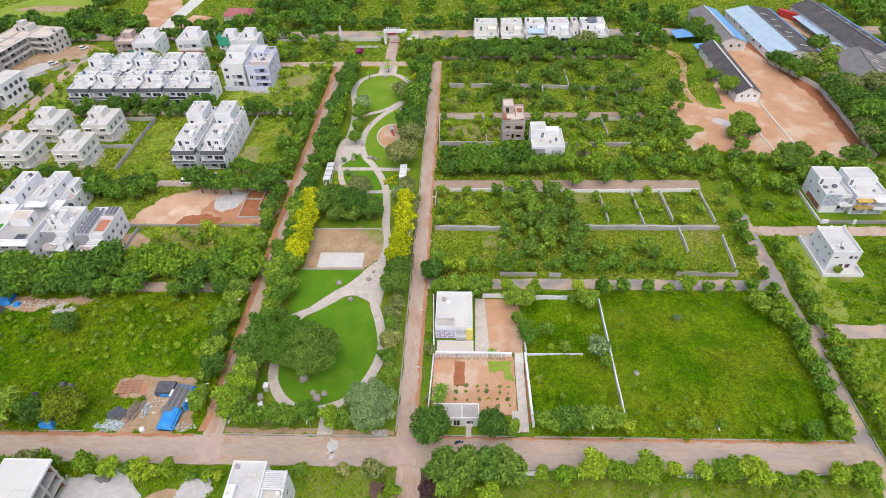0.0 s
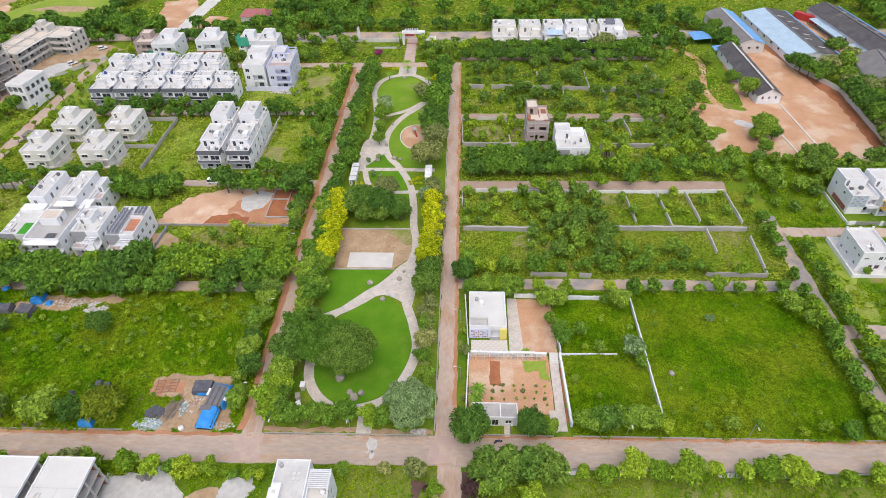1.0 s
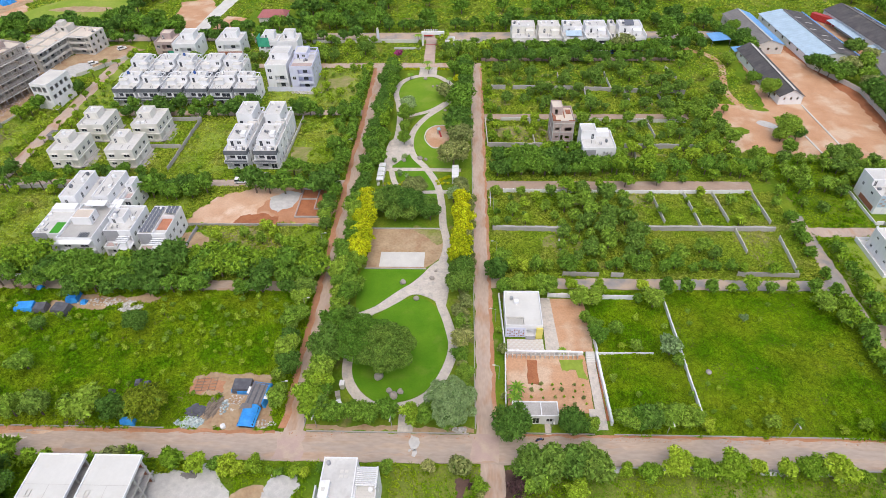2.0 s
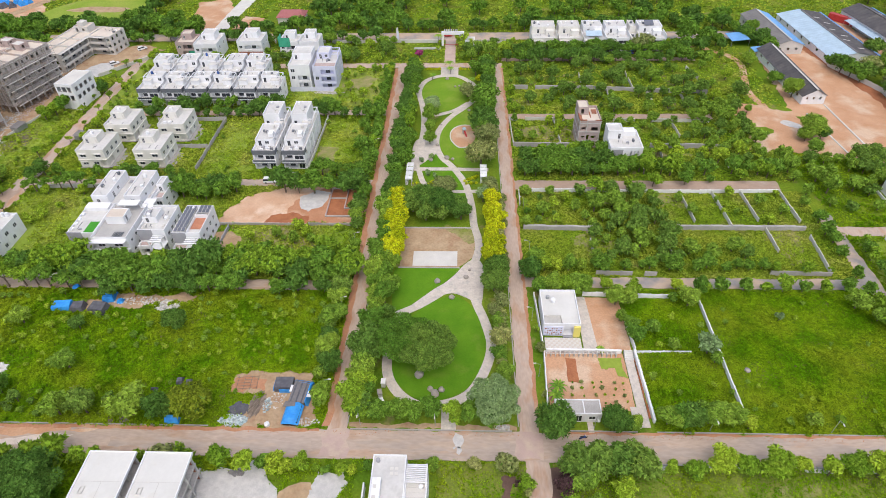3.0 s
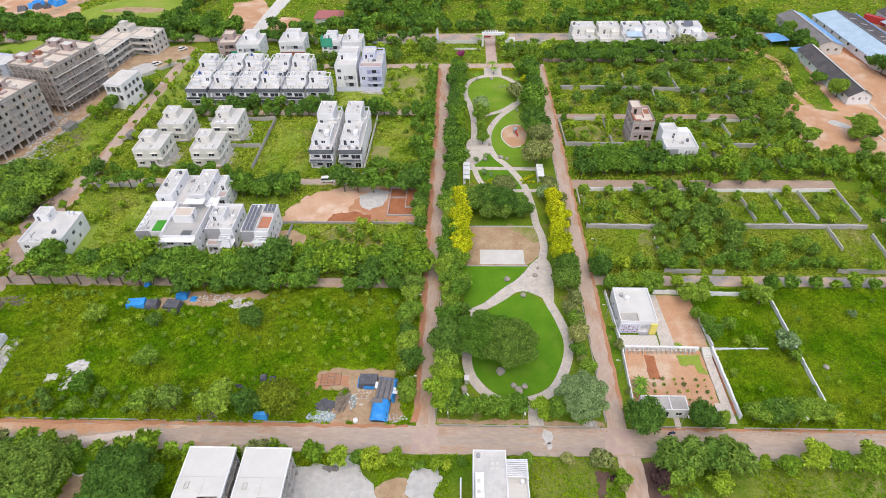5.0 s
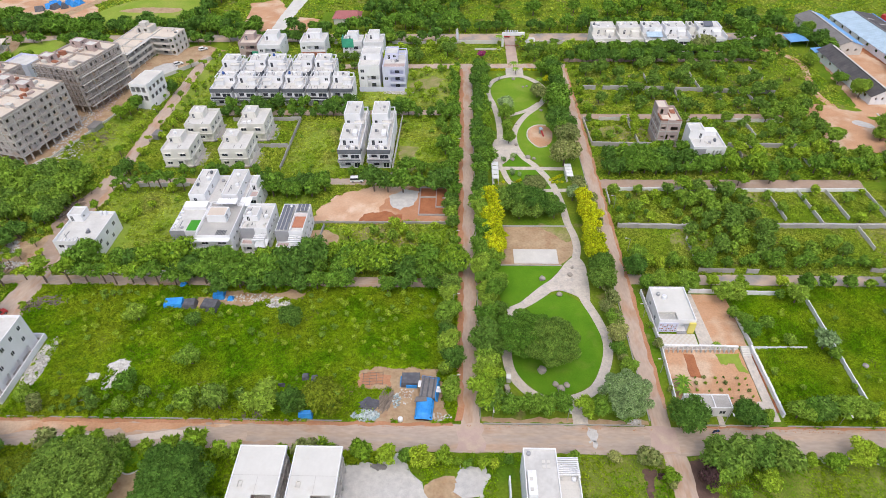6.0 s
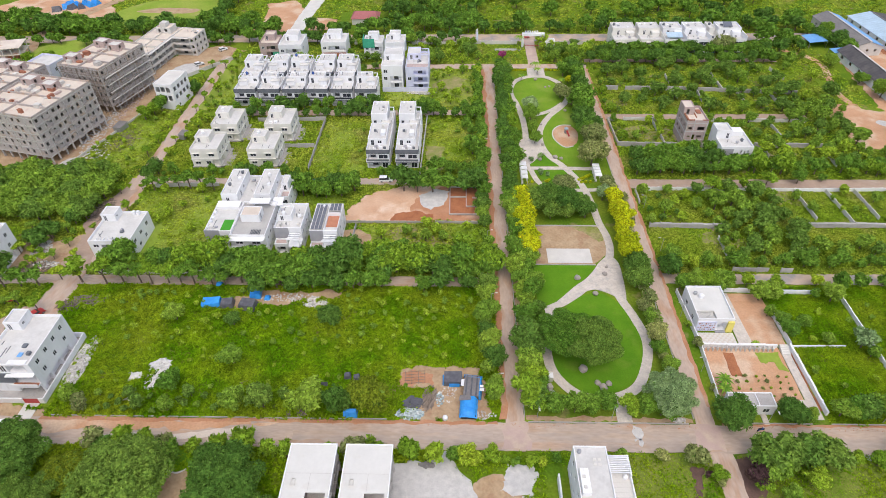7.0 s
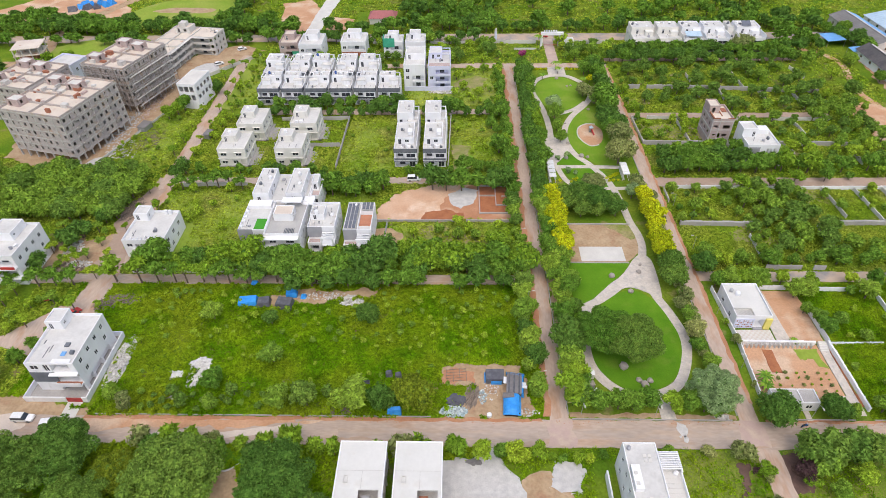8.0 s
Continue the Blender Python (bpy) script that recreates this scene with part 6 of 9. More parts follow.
for x, y in ((3.3, 14.4), (3.3, 16.4), (6.0, 20.4), (6.9, 20.4), (6.0, 19.4), (6.9, 19.4), (5.4, 12.0)):
    z = 9.4 if y in (14.4, 16.4) else 8.3
    part("roof_vent", Shape().box(x, y, z, x + 0.6, y + 0.6, z + 0.14), PALE, T)
tile = Shape().box(0.02, 0.02, 0, 0.93, 0.93, 0.03).mesh("terrace_tile", PALE)
for i in range(4):
    for k in range(22):
        b = new("terrace_tile", tile)
        b.parent = T
        b.location = (9.05 + 0.92 * i, 0.9 + 0.95 * k, 6.602)
block(T, "side_wall", WHITE, (0.2, 0, 0, 0.5, 21, 2.4))
water_tank(-37.4, 60.2, 8.3, 0.4, 0.8, GREYWALL, "grey roof tank beside a parapet")
water_tank(-29.2, 56.0, 6.6, 0.45, 0.9)

# single-storey garden villa
T = thing("garden_villa", -2.4, 99.4, 0, 0, "low white villa with grey patterned front and yellow column", "house")
BARE.append(rect(-3.2, 73, 19.2, 112.2))
volume(T, 0, -1.0, 8.8, 10.4, 0, 3.75, WHITE, S=[(5.0, 7.2, 0.35, 3.1, "n"), (1.0, 1.9, 0.9, 2.2, "w", GREYWALL), (2.8, 3.7, 0.9, 2.2, "w", GREYWALL)], W=row_windows(11.4, 2, 1, 2.3), E=row_windows(11.4, 2, 1, 2.3), parapet=0.55, roof=ROOFPALE)
block(T, "pergola_frame", PALE, (0.3, 1.5, 3.75, 4.5, 1.7, 4.5), (4.3, -0.75, 3.75, 4.5, 1.5, 4.5))
for j in range(12):
    part("pergola_slat", Shape().box(0.45 + 0.32 * j, -0.78, 4.05, 0.57 + 0.32 * j, 1.48, 4.15), PALE, T)
block(T, "end_wall", LAVENDER, (0.1, -1.14, 0.2, 4.7, -1.003, 3.4), label="pale grey patterned front wall")
for j in range(4):
    for i in range(8):
        if (i * 3 + j * 2) % 4:
            part("panel_motif", Shape().box(0.4 + 0.53 * i, -1.18, 0.6 + 0.64 * j, 0.76 + 0.53 * i, -1.142, 0.95 + 0.64 * j), (BRICK, GREYWALL, PINKWALL)[(i + 2 * j) % 3], T)
block(T, "front_column", YELLOW, (7.3, -1.5, 0, 8.85, -1.003, 3.5), label="yellow porch wall")
block(T, "step", GREYWALL, (4.9, -2.4, 0, 7.2, -1.8, 0.2), (4.9, -1.8, 0, 7.2, -1.003, 0.35))
water_tank(0.6, 106.2, 3.75, 0.6, 1.1)
water_tank(-0.6, 107.4, 3.75, 0.45, 0.9, STEEL, "steel solar water tank on a roof")
setting("garden_soil_north", fill(ragged(rect(9.6, 94, 18.2, 111.2), 0.25, 1.5, 3), 0, 0.13), SOIL, "raked orange garden soil", "soil")
setting("garden_soil_south", fill(ragged(rect(-2.6, 77.4, 15.8, 93.0), 0.1, 1.5, 4), 0, 0.13), SOIL, "planted orange garden soil", "soil")
setting("garden_bed", fill(ragged(rect(2.2, 84.6, 4.6, 91.4), 0.2, 0.8, 5), 0, 0.22), REDSOIL, "dug red flower bed", "soil")
patch("garden_grass", [(9.8, 91.6), (15.2, 91.6), (15.4, 86.2), (13.4, 86.2), (13.2, 88.6), (10, 88.4)], PASTURE, 0.16, "young sparse grass bed", "grass", 0.5, False, 0.5, 6)
setting("garden_border", fill(ragged(rect(18.1, 75.6, 18.55, 91.6), 0.06, 0.8, 8), 0, 0.19), REDSOIL, "narrow red flower border along a wall", "soil")
patch("garden_weeds", rect(18.5, 79.0, 18.72, 88.0), PASTURE, 0.205, "thin grass in a flower border", "grass", 0.15, False, 0.4, 9)
setting("garden_terrace", Shape().box(-2.0, 94.2, 0, 6.6, 97.6, 0.2), PALE, "pale striped terrace", "terrace")
terrace = bpy.data.objects["garden_terrace"]
tiles = [Shape().box(0, 0, 0, 0.6, 0.6, 0.02).mesh("tile", m) for m in (PATH_STONE, PALE)]
for a in range(14):
    for b in range(5):
        ob = new("tile", tiles[(a + b) % 2])
        ob.matrix_world = pose(-1.92 + 0.61 * a, 94.4 + 0.62 * b, 0.2)
        ob.parent = terrace
setting("garden_drive", Shape().hexa([(7.0, 93.4, 0), (10.4, 93.4, 0), (9.6, 111.4, 0), (7.2, 111.4, 0), (7.0, 93.4, 0.17), (10.4, 93.4, 0.17), (9.6, 111.4, 0.17), (7.2, 111.4, 0.17)]), PATH_STONE, "pale paved drive", "drive")
setting("garden_path", Shape().box(16.0, 73.4, 0, 18.0, 92.8, 0.17).box(14.6, 73.2, 0, 16.0, 78.4, 0.165), PATH_STONE, "pale paved garden path", "path")
for j in range(6):
    setting("garden_step_%d" % (j + 1), Shape().box(16.1, 91.0 + 0.42 * j, 0, 18.1, 91.42 + 0.42 * j, 0.25 + 0.13 * j), PALE, "pale concrete garden step", "step")
T = thing("gatehouse", -2.0, 74.6, 0, 0, "low white gatehouse with pale flat roof", "gatehouse")
volume(T, 0, 0, 9.6, 3.6, 0, 2.8, WHITE, S=[(1, 2.4, 0.8, 2, "w"), (4.2, 5.6, 0.1, 2.2, "d"), (7, 8.4, 0.8, 2, "w")], E=[(1, 2.4, 0.8, 2, "w")], parapet=0.3, roof=CONCRETE)
block(T, "roof_joint", WHITE, (5.9, 0.3, 2.8, 6.1, 3.4, 3.0))
part("gate_path", Shape().box(6.8, -2.6, 0.0, 8.0, -0.05, 0.16), PATH_STONE, T)
# low trellis along the terrace wall
T = thing("trellis", -2.2, 92.3, 0, 0, "pale post-and-rail garden trellis", "trellis")
for j in range(16):
    part("post", Shape().box(1.08 * j, -0.5, 0.1, 1.08 * j + 0.16, 0.4, 1.3), PALE, T)
part("rail", Shape().box(0, 0.3, 1.3, 16.5, 0.4, 1.4).box(0, -0.5, 1.3, 16.5, -0.4, 1.4), PALE, T)

# ---- compound walls ----
def wall_line(x0, y0, x1, y1, mat, h=1.6, label="weathered pale compound wall between plots", gaps=0.0, t=0.22):
    """A plot wall built from panels and posts, partly broken."""
    L = math.hypot(x1 - x0, y1 - y0)
    T = thing("boundary_wall", x0, y0, 0, math.degrees(math.atan2(y1 - y0, x1 - x0)), label, "wall", "plot walls")
    rng = random.Random(int(x0 * 7 + y0 * 3))
    n = max(1, round(L / 3.0))
    for i in range(n):
        a, b = L * i / n, L * (i + 1) / n
        if rng.random() < gaps:
            continue
        hh = h * rng.uniform(0.9, 1.05)
        part("panel", Shape().box(a + 0.13, -t / 2, -0.1, b - 0.13, t / 2, hh), mat, T)
        part("post", Shape().box(a - 0.13, -t / 2 - 0.05, -0.1, a + 0.127, t / 2 + 0.05, hh + 0.12), mat, T)
    return T


for a in [(-4.6, 228.0, 30, 227.0), (30.2, 226.9, 74.0, 223.2)]:
    wall_line(*a, CONCRETE, 1.7, gaps=0.05, t=0.5)
for a in [(-4.7, 202.6, 15.6, 202.2), (26, 201.8, 68.4, 201.0)]:
    wall_line(*a, PALE, 1.4, gaps=0.12)
for a in [(-4.2, 184.4, 17.4, 184.0), (25, 183.8, 66.3, 183.3)]:
    wall_line(*a, CONCRETE, 1.7, gaps=0.05, t=0.5)
wall_line(-3.2, 157.6, 52, 157.0, WHITE, 1.3, "white broken plot wall along a street", 0.12)
wall_line(52, 157.0, 76.2, 157.4, WHITE, 1.3, "white broken plot wall along a street", 0.12)
for a in [(-4.0, 138.9, 17.6, 138.5), (38, 139.2, 76.9, 139.0)]:
    wall_line(*a, CONCRETE, 1.6, t=0.7)
for a in [(14, 119.8, 30, 119.5), (60, 120.2, 76, 120.0)]:
    wall_line(*a, CONCRETE, 1.5, gaps=0.1)
for a in [(-4.8, 202, -4.3, 184.6), (11.4, 201.6, 12.2, 184.8), (25.2, 226.8, 25.6, 219.0), (35.1, 226.2, 34.6, 217.0), (45.4, 241.1, 45.6, 226.2), (62.8, 222.4, 63.6, 211.5), (71.8, 246, 74.0, 236), (17.0, 183.4, 17.2, 175.5), (50.4, 225.2, 50.8, 216), (26.0, 240, 26.0, 233), (65.6, 182.2, 65.6, 171), (45.6, 182.6, 45, 176), (45.4, 156.6, 46.3, 142), (55.5, 156.6, 56.2, 140), (64.2, 156.6, 64.9, 142.6), (76.2, 157, 76.7, 142), (65.4, 138.4, 65.5, 129), (76.9, 138.4, 75.9, 120.8), (14.5, 133.5, 14.5, 124), (-4.3, 157, -4.4, 150), (26.8, 156, 27.2, 146), (54, 200, 54.6, 190), (36, 138, 36, 128)]:
    wall_line(*a, PALE, 1.3, gaps=0.06, label="thin pale wall dividing plots")
wall_line(38.2, 77.2, 38.2, 111.2, WHITE, 1.3, "long white plot wall in tall grass", t=0.25)
wall_line(19.0, 93.4, 32, 93.6, WHITE, 0.7, "low white plot wall sunk in weeds", 0.3)
wall_line(17.2, 111.4, 38.2, 111.2, WHITE, 1.5, "white garden wall along a street", 0.05)
wall_line(9.2, 111.9, 16.2, 111.8, WHITE, 1.5, "white garden wall along a street")
wall_line(-3.4, 111.6, -2.6, 93.8, WHITE, 1.5, "white garden wall beside a lane")
wall_line(-2.6, 93.5, -3.2, 78.4, WHITE, 1.5, "white garden wall beside a lane")
wall_line(-2.6, 93.4, 15.6, 93.2, WHITE, 1.2, "white retaining garden wall", t=0.5)
wall_line(18.4, 103.4, 18.8, 93.6, WHITE, 1.5, "white garden wall")
wall_line(18.5, 93.2, 18.9, 74.4, WHITE, 1.4, "white garden wall", t=0.45)
wall_line(-72.8, 203.4, -73.6, 164.6, PALE, 1.5, "white plot wall beside a villa")
wall_line(-111.4, 202.6, -111.6, 168.6, CONCRETE, 1.6, "grey block wall round plots")
for a in [(-137, 201.8, -111.6, 202.6), (-135.6, 183.2, -112, 183.2)]:
    wall_line(*a, CONCRETE, 1.6, "grey block wall round plots")
wall_line(-160.0, 158.6, -139, 159.2, PALE, 1.5, "pale wall along a street")
wall_line(-113.6, 156.4, -113.0, 141.0, PALE, 1.6, "white garden wall beside a villa")
wall_line(-160, 117.4, -126, 117.5, PALE, 1.4, "pale wall behind street trees", 0.1)
wall_line(-196.4, 169.4, -189.4, 191, PALE, 0.9, "low pale wall round a building site", 0.03)
wall_line(-189.4, 191, -183.2, 212, PALE, 0.9, "low pale wall round a building site", 0.03)
wall_line(-226, 167.4, -194.4, 167.2, PALE, 1.3, "pale wall before a building site", 0.02)
for x, y, w_, d_ in ((-189.6, 194.0, 3.2, 4.4), (-163.0, 188.6, 2.2, 3.2)):
    T = thing("tin_shed", x, y, 0, -12, "small grey tin shed beside a site wall", "shed", "tin sheds")
    part("wall", Shape().box(0, 0, 0, w_, d_, 1.9), STEEL, T)
    part("roof", Shape().hexa([(-0.2, -0.2, 1.9), (w_ + 0.2, -0.2, 1.905), (w_ + 0.2, d_ + 0.2, 2.2), (-0.2, d_ + 0.2, 2.2), (-0.2, -0.2, 1.98), (w_ + 0.2, -0.2, 1.98), (w_ + 0.2, d_ + 0.2, 2.28), (-0.2, d_ + 0.2, 2.28)]), SHEETGREY, T)
wall_line(-92, 125.4, -91.4, 139.0, GREYWALL, 1.2, "grey garden wall beside a villa")
wall_line(-95, 140.2, -52.4, 140.2, CONCRETE, 0.9, "low grey wall along a building plot", 0.1)
wall_line(138.6, 176, 141.6, 224, PALE, 2.0, "pale factory wall under trees", 0.05)
wall_line(141.6, 224, 131, 248, PALE, 2.0, "pale factory wall under trees", 0.05)
wall_line(-60, 274.4, -33.6, 274.2, PALE, 1.6, "pale front wall along a highway", 0.05)
wall_line(-110, 274.4, -62, 274.4, PALE, 1.4, "pale front wall along a highway", 0.2)
wall_line(-21, 273.6, 0, 273.6, PALE, 1.6, "pale front wall along a highway", 0.1)
wall_line(-178, 240, -160, 262, PALE, 1.5, "pale wall along a dirt road")
for nm, a in (("earth_line_1", (105.9, 207.2, 108.2, 179.6)), ("earth_line_2", (115.1, 214.0, 116.8, 176.9))):
    setting(nm, strip([a[:2], a[2:]], 0.6, 0, 0.3), PALE, "low pale foundation line on earth", "foundation")
# foundation trenches on the building plot
T = thing("foundation", -63.6, 144.0, 0, 0, "brick foundation outline in red earth", "foundation")
part("earth_floor", Shape().box(0, 0, 0, 10, 14.6, 0.16), REDSOIL, T)
for b in ((0, 0, 10, 0.35), (0, 14.25, 10, 14.6), (0, 0.35, 0.35, 14.25), (9.65, 0.35, 10, 14.25), (5.2, 4, 5.5, 14.25), (5.5, 4, 9.65, 4.3), (7.2, 8.6, 9.65, 8.9), (0.35, 9, 5.2, 9.3)):
    part("footing", Shape().box(b[0], b[1], 0, b[2], b[3], 0.6), CONCRETE if b[2] - b[0] > 4 else PINKWALL, T)

# ---- park furniture ----
for x, lab in ((-40.4, "white stepped park pergola"), (-16.4, "white slatted park pergola")):
    T = thing("pergola", x, 160.4 if x < -30 else 161.8, 0.1, 0, lab, "pergola", "park pergolas")
    n = 4
    for j in range(n):
        y0 = (10.2 if x < -30 else 7.4) * j / n
        y1 = y0 + (2.2 if x < -30 else 1.6)
        for k in range(5):
            part("slat", Shape().box(0, y0 + (y1 - y0) * k / 5, 2.45, 2.2, y0 + (y1 - y0) * k / 5 + 0.28, 2.6), WHITE, T)
        for a in (0.1, 1.95):
            part("post", Shape().box(a, y0 + 0.1, 0, a + 0.15, y0 + 0.25, 2.45).box(a, y1 - 0.3, 0, a + 0.15, y1 - 0.15, 2.45), WHITE, T)
        part("bench", Shape().box(0.3, y0 + 0.3, 0.05, 0.8, y1 - 0.3, 0.45), PALE, T)


def boulder(x, y, r, z=0.12, seed=0, mat=STONE):
    bm = bmesh.new()
    bmesh.ops.create_icosphere(bm, subdivisions=2, radius=r)
    for v in bm.verts:
        v.co *= 1 + 0.3 * noise.noise(v.co * (1.3 / r) + Vector((seed * 5.1, seed, 0)))
        v.co.z *= 0.75
    me = bpy.data.meshes.new("boulder")
    bm.to_mesh(me)
    bm.free()
    me.materials.append(mat)
    ob = new("boulder", me)
    ob.matrix_world = pose(x, y, z + r * 0.45, 0, 0, seed * 67)
    return tagged(ob, "rounded grey-brown boulder lying on the lawn", "boulder", "park boulders")


for k, (x, y, r) in enumerate([(-28.7, 236.6, 0.95), (-25.3, 229.6, 0.6), (-23.7, 230.1, 0.6), (-19.8, 209.7, 0.8), (-30.0, 199.0, 0.5), (-31.0, 184.6, 0.8), (-27.5, 176.4, 1.1), (-25.5, 175.7, 0.8), (-32.9, 175.2, 0.9), (-28.5, 116.5, 1.0), (-19.9, 121.0, 0.55), (-20.9, 118.1, 0.9), (-31.6, 86.0, 1.35), (-28.9, 82.2, 0.85), (-27.8, 80.9, 1.15), (-26.4, 82.0, 0.9), (-24.6, 110.6, 0.95), (43.1, 88.5, 0.8), (87.6, 95.2, 0.7)]):
    boulder(x, y, r * 0.82, 0.12 if x < 0 else 0, k + 1)
# park sign slabs, play house
for k, (x, y) in enumerate([(-39.9, 82.6), (-40.2, 79.6), (-39.4, 77.4)]):
    T = thing("park_plinth", x, y, 0.05, 15 * k, "upright pale concrete block with a flat cap", "plinth", "park plinths")
    part("base", Shape().box(0, 0, 0, 0.9, 1.3, 1.5), PALE, T)
    part("cap", Shape().box(-0.08, -0.08, 1.5, 0.98, 1.38, 1.65), STONE if k == 1 else WHITE, T)
T = thing("play_slide", -21.0, 190.4, 0.13, 20, "red slide with blue roof", "slide")
T.scale = (0.72, 0.72, 0.72)
part("chute", Shape().hexa([(0, 0, 0.1), (0.8, 0, 0.1), (0.8, 3, 1.7), (0, 3, 1.7), (0, 0, 0.3), (0.8, 0, 0.3), (0.8, 3, 1.9), (0, 3, 1.9)]), RED, T)
part("tower", Shape().box(-0.2, 3, 0, 0, 4.4, 2.6).box(0.9, 3, 0, 1.1, 4.4, 2.6), STEEL, T)
part("canopy", Shape().hexa([(-0.5, 2.7, 2.6), (1.4, 2.7, 2.6), (1.4, 4.7, 2.6), (-0.5, 4.7, 2.6), (0.3, 3.5, 3.5), (0.6, 3.5, 3.5), (0.6, 3.9, 3.5), (0.3, 3.9, 3.5)]), SHEETSKY, T, "pale blue pointed roof")
# entrance gate
T = thing("entrance_gate", -31.6, 268.6, 0, 0, "white arched entrance gate with guard cabin", "gate")
part("beam", Shape().box(-0.5, 2, 5.2, 9.8, 3.4, 6.4), WHITE, T)
part("pillar", Shape().box(-0.5, 2, 0, 0.5, 3.4, 5.2), WHITE, T)
part("pillar", Shape().box(7.6, 1.6, 0, 9.8, 3.8, 5.2), GREYWALL, T)
for j in range(8):
    part("motif", Shape().box(0.8 + 0.8 * j, 2.2, 6.4, 1.1 + 0.8 * j, 3.2, 7.3), WHITE, T)
part("barrier", Shape().box(0.6, 1.2, 1.0, 7.4, 1.3, 1.15), RED, T)
volume(T, 10.2, 0.2, 14.6, 4.6, 0, 3.0, WHITE, S=[(0.5, 2.0, 0.9, 2.2, "w"), (2.8, 3.8, 0.1, 2.3, "d")], parapet=0.3)
setting("planter_wall", Shape().box(-44.5, 266.8, 0, -32.4, 267.1, 0.9), PALE, "curved pale planter wall by the entrance", "wall")
T = thing("sign_pylon", -53.2, 275.0, 0, 12, "slender pale sign pylon", "pylon")
part("blade", Shape().hexa([(0, 0, 0), (1.6, 0, 0), (1.6, 0.4, 0), (0, 0.4, 0), (0.1, 0, 6.4), (1.1, 0, 7), (1.1, 0.4, 7), (0.1, 0.4, 6.4)]), PALE, T)
part("panel", Shape().box(0.35, -0.06, 1.2, 1.2, -0.003, 5.4), LAVENDER, T)


# ---- vehicles ----
def car(x, y, turn, paint, label, length=4.3, tall=1.55, boxy=0.0):
    T = thing("car", x, y, 0.1, turn, label, "car", "parked cars")
    L, w = length / 2, 0.86
    side = [(-L, 0.35), (-L, 0.85), (-L * 0.98, 0.95), (L * 0.42, 0.98), (L * 0.95, 0.78), (L, 0.55), (L, 0.35)]
    top = [(-L * (0.88 + 0.1 * boxy), 0.95), (-L * (0.78 + 0.14 * boxy), tall), (L * 0.14, tall), (L * 0.44, 0.97)]
    M = Shape()
    n = len(side)
    k = len(M.v)
    M.v += [(a, -w, b) for a, b in side] + [(a, w, b) for a, b in side]
    M.f += [tuple(range(n)), tuple(range(2 * n - 1, n - 1, -1))] + [(i, n + i, n + (i + 1) % n, (i + 1) % n) for i in range(n)]
    part("body", M, paint, T)
    M = Shape()
    wt = w * 0.9
    M.v = [(a, -(w * 0.97 if b < 1 else wt), b) for a, b in top] + [(a, (w * 0.97 if b < 1 else wt), b) for a, b in top]
    M.f = [(0, 1, 2, 3), (7, 6, 5, 4), (0, 4, 5, 1), (2, 6, 7, 3)]
    cab = part("cabin_glass", M, GLASS, T, "dark glass")
    part("roof", Shape().hexa([(top[1][0] - 0.06, -wt - 0.02, tall - 0.03), (top[2][0] + 0.06, -wt - 0.02, tall - 0.03), (top[2][0] + 0.06, wt + 0.02, tall - 0.03), (top[1][0] - 0.06, wt + 0.02, tall - 0.03), (top[1][0] + 0.05, -wt + 0.06, tall + 0.05), (top[2][0] - 0.05, -wt + 0.06, tall + 0.05), (top[2][0] - 0.05, wt - 0.06, tall + 0.05), (top[1][0] + 0.05, wt - 0.06, tall + 0.05)]), paint, T)
    for a in (-L * 0.62, L * 0.62):
        for b in (-1, 1):
            wl = part("wheel", Shape().tube((a, b * (w - 0.18), 0.32), (a, b * (w + 0.02), 0.32), 0.32, 0.32, 12), RUBBER, T)
            part("rim", Shape().tube((a, b * (w + 0.02), 0.32), (a, b * (w + 0.04), 0.32), 0.19, 0.17, 10), STEEL, wl)
    for b in (-0.6, 0.6):
        part("headlight", Shape().box(L - 0.12, b - 0.18, 0.62, L + 0.01, b + 0.18, 0.76), PALE, T)
        part("taillight", Shape().box(-L - 0.01, b - 0.15, 0.72, -L + 0.08, b + 0.15, 0.9), RED, T)
    return T


car(-84.6, 162.2, 2, CARWHITE, "white people carrier parked on a street", 4.5, 1.75, 0.8)
car(-77.6, 165.2, 92, CARWHITE, "white hatchback in a driveway", 3.7)
car(-165.0, 70.6, 0, CARWHITE, "white estate car parked on muddy ground", 4.6, 1.75, 0.8)
car(-158.6, 69.4, 8, CARWHITE, "white car parked half under a tree", 4.0)
car(-108.2, 121.9, 90, CARWHITE, "white car under a car port", 4.0)
car(-169.0, 101.6, 60, RED, "red car parked beside a dirt road", 3.9)
car(-107.4, 160.6, 20, CARBLUE, "blue car parked by a wall", 4.0)
car(-130.0, 209.0, 0, RED, "dark red car parked on a street", 4.0)
car(-176.6, 252, 40, CARWHITE, "white car on a dirt road", 4.2)
car(-170.6, 268, 40, CARWHITE, "white car on a dirt road", 4.2)
car(-29.6, 281.5, 0, RED, "red car on the far highway", 4.3)
car(52.0, 262.0, 90, CARBLUE, "dark car before joined houses", 4.0)


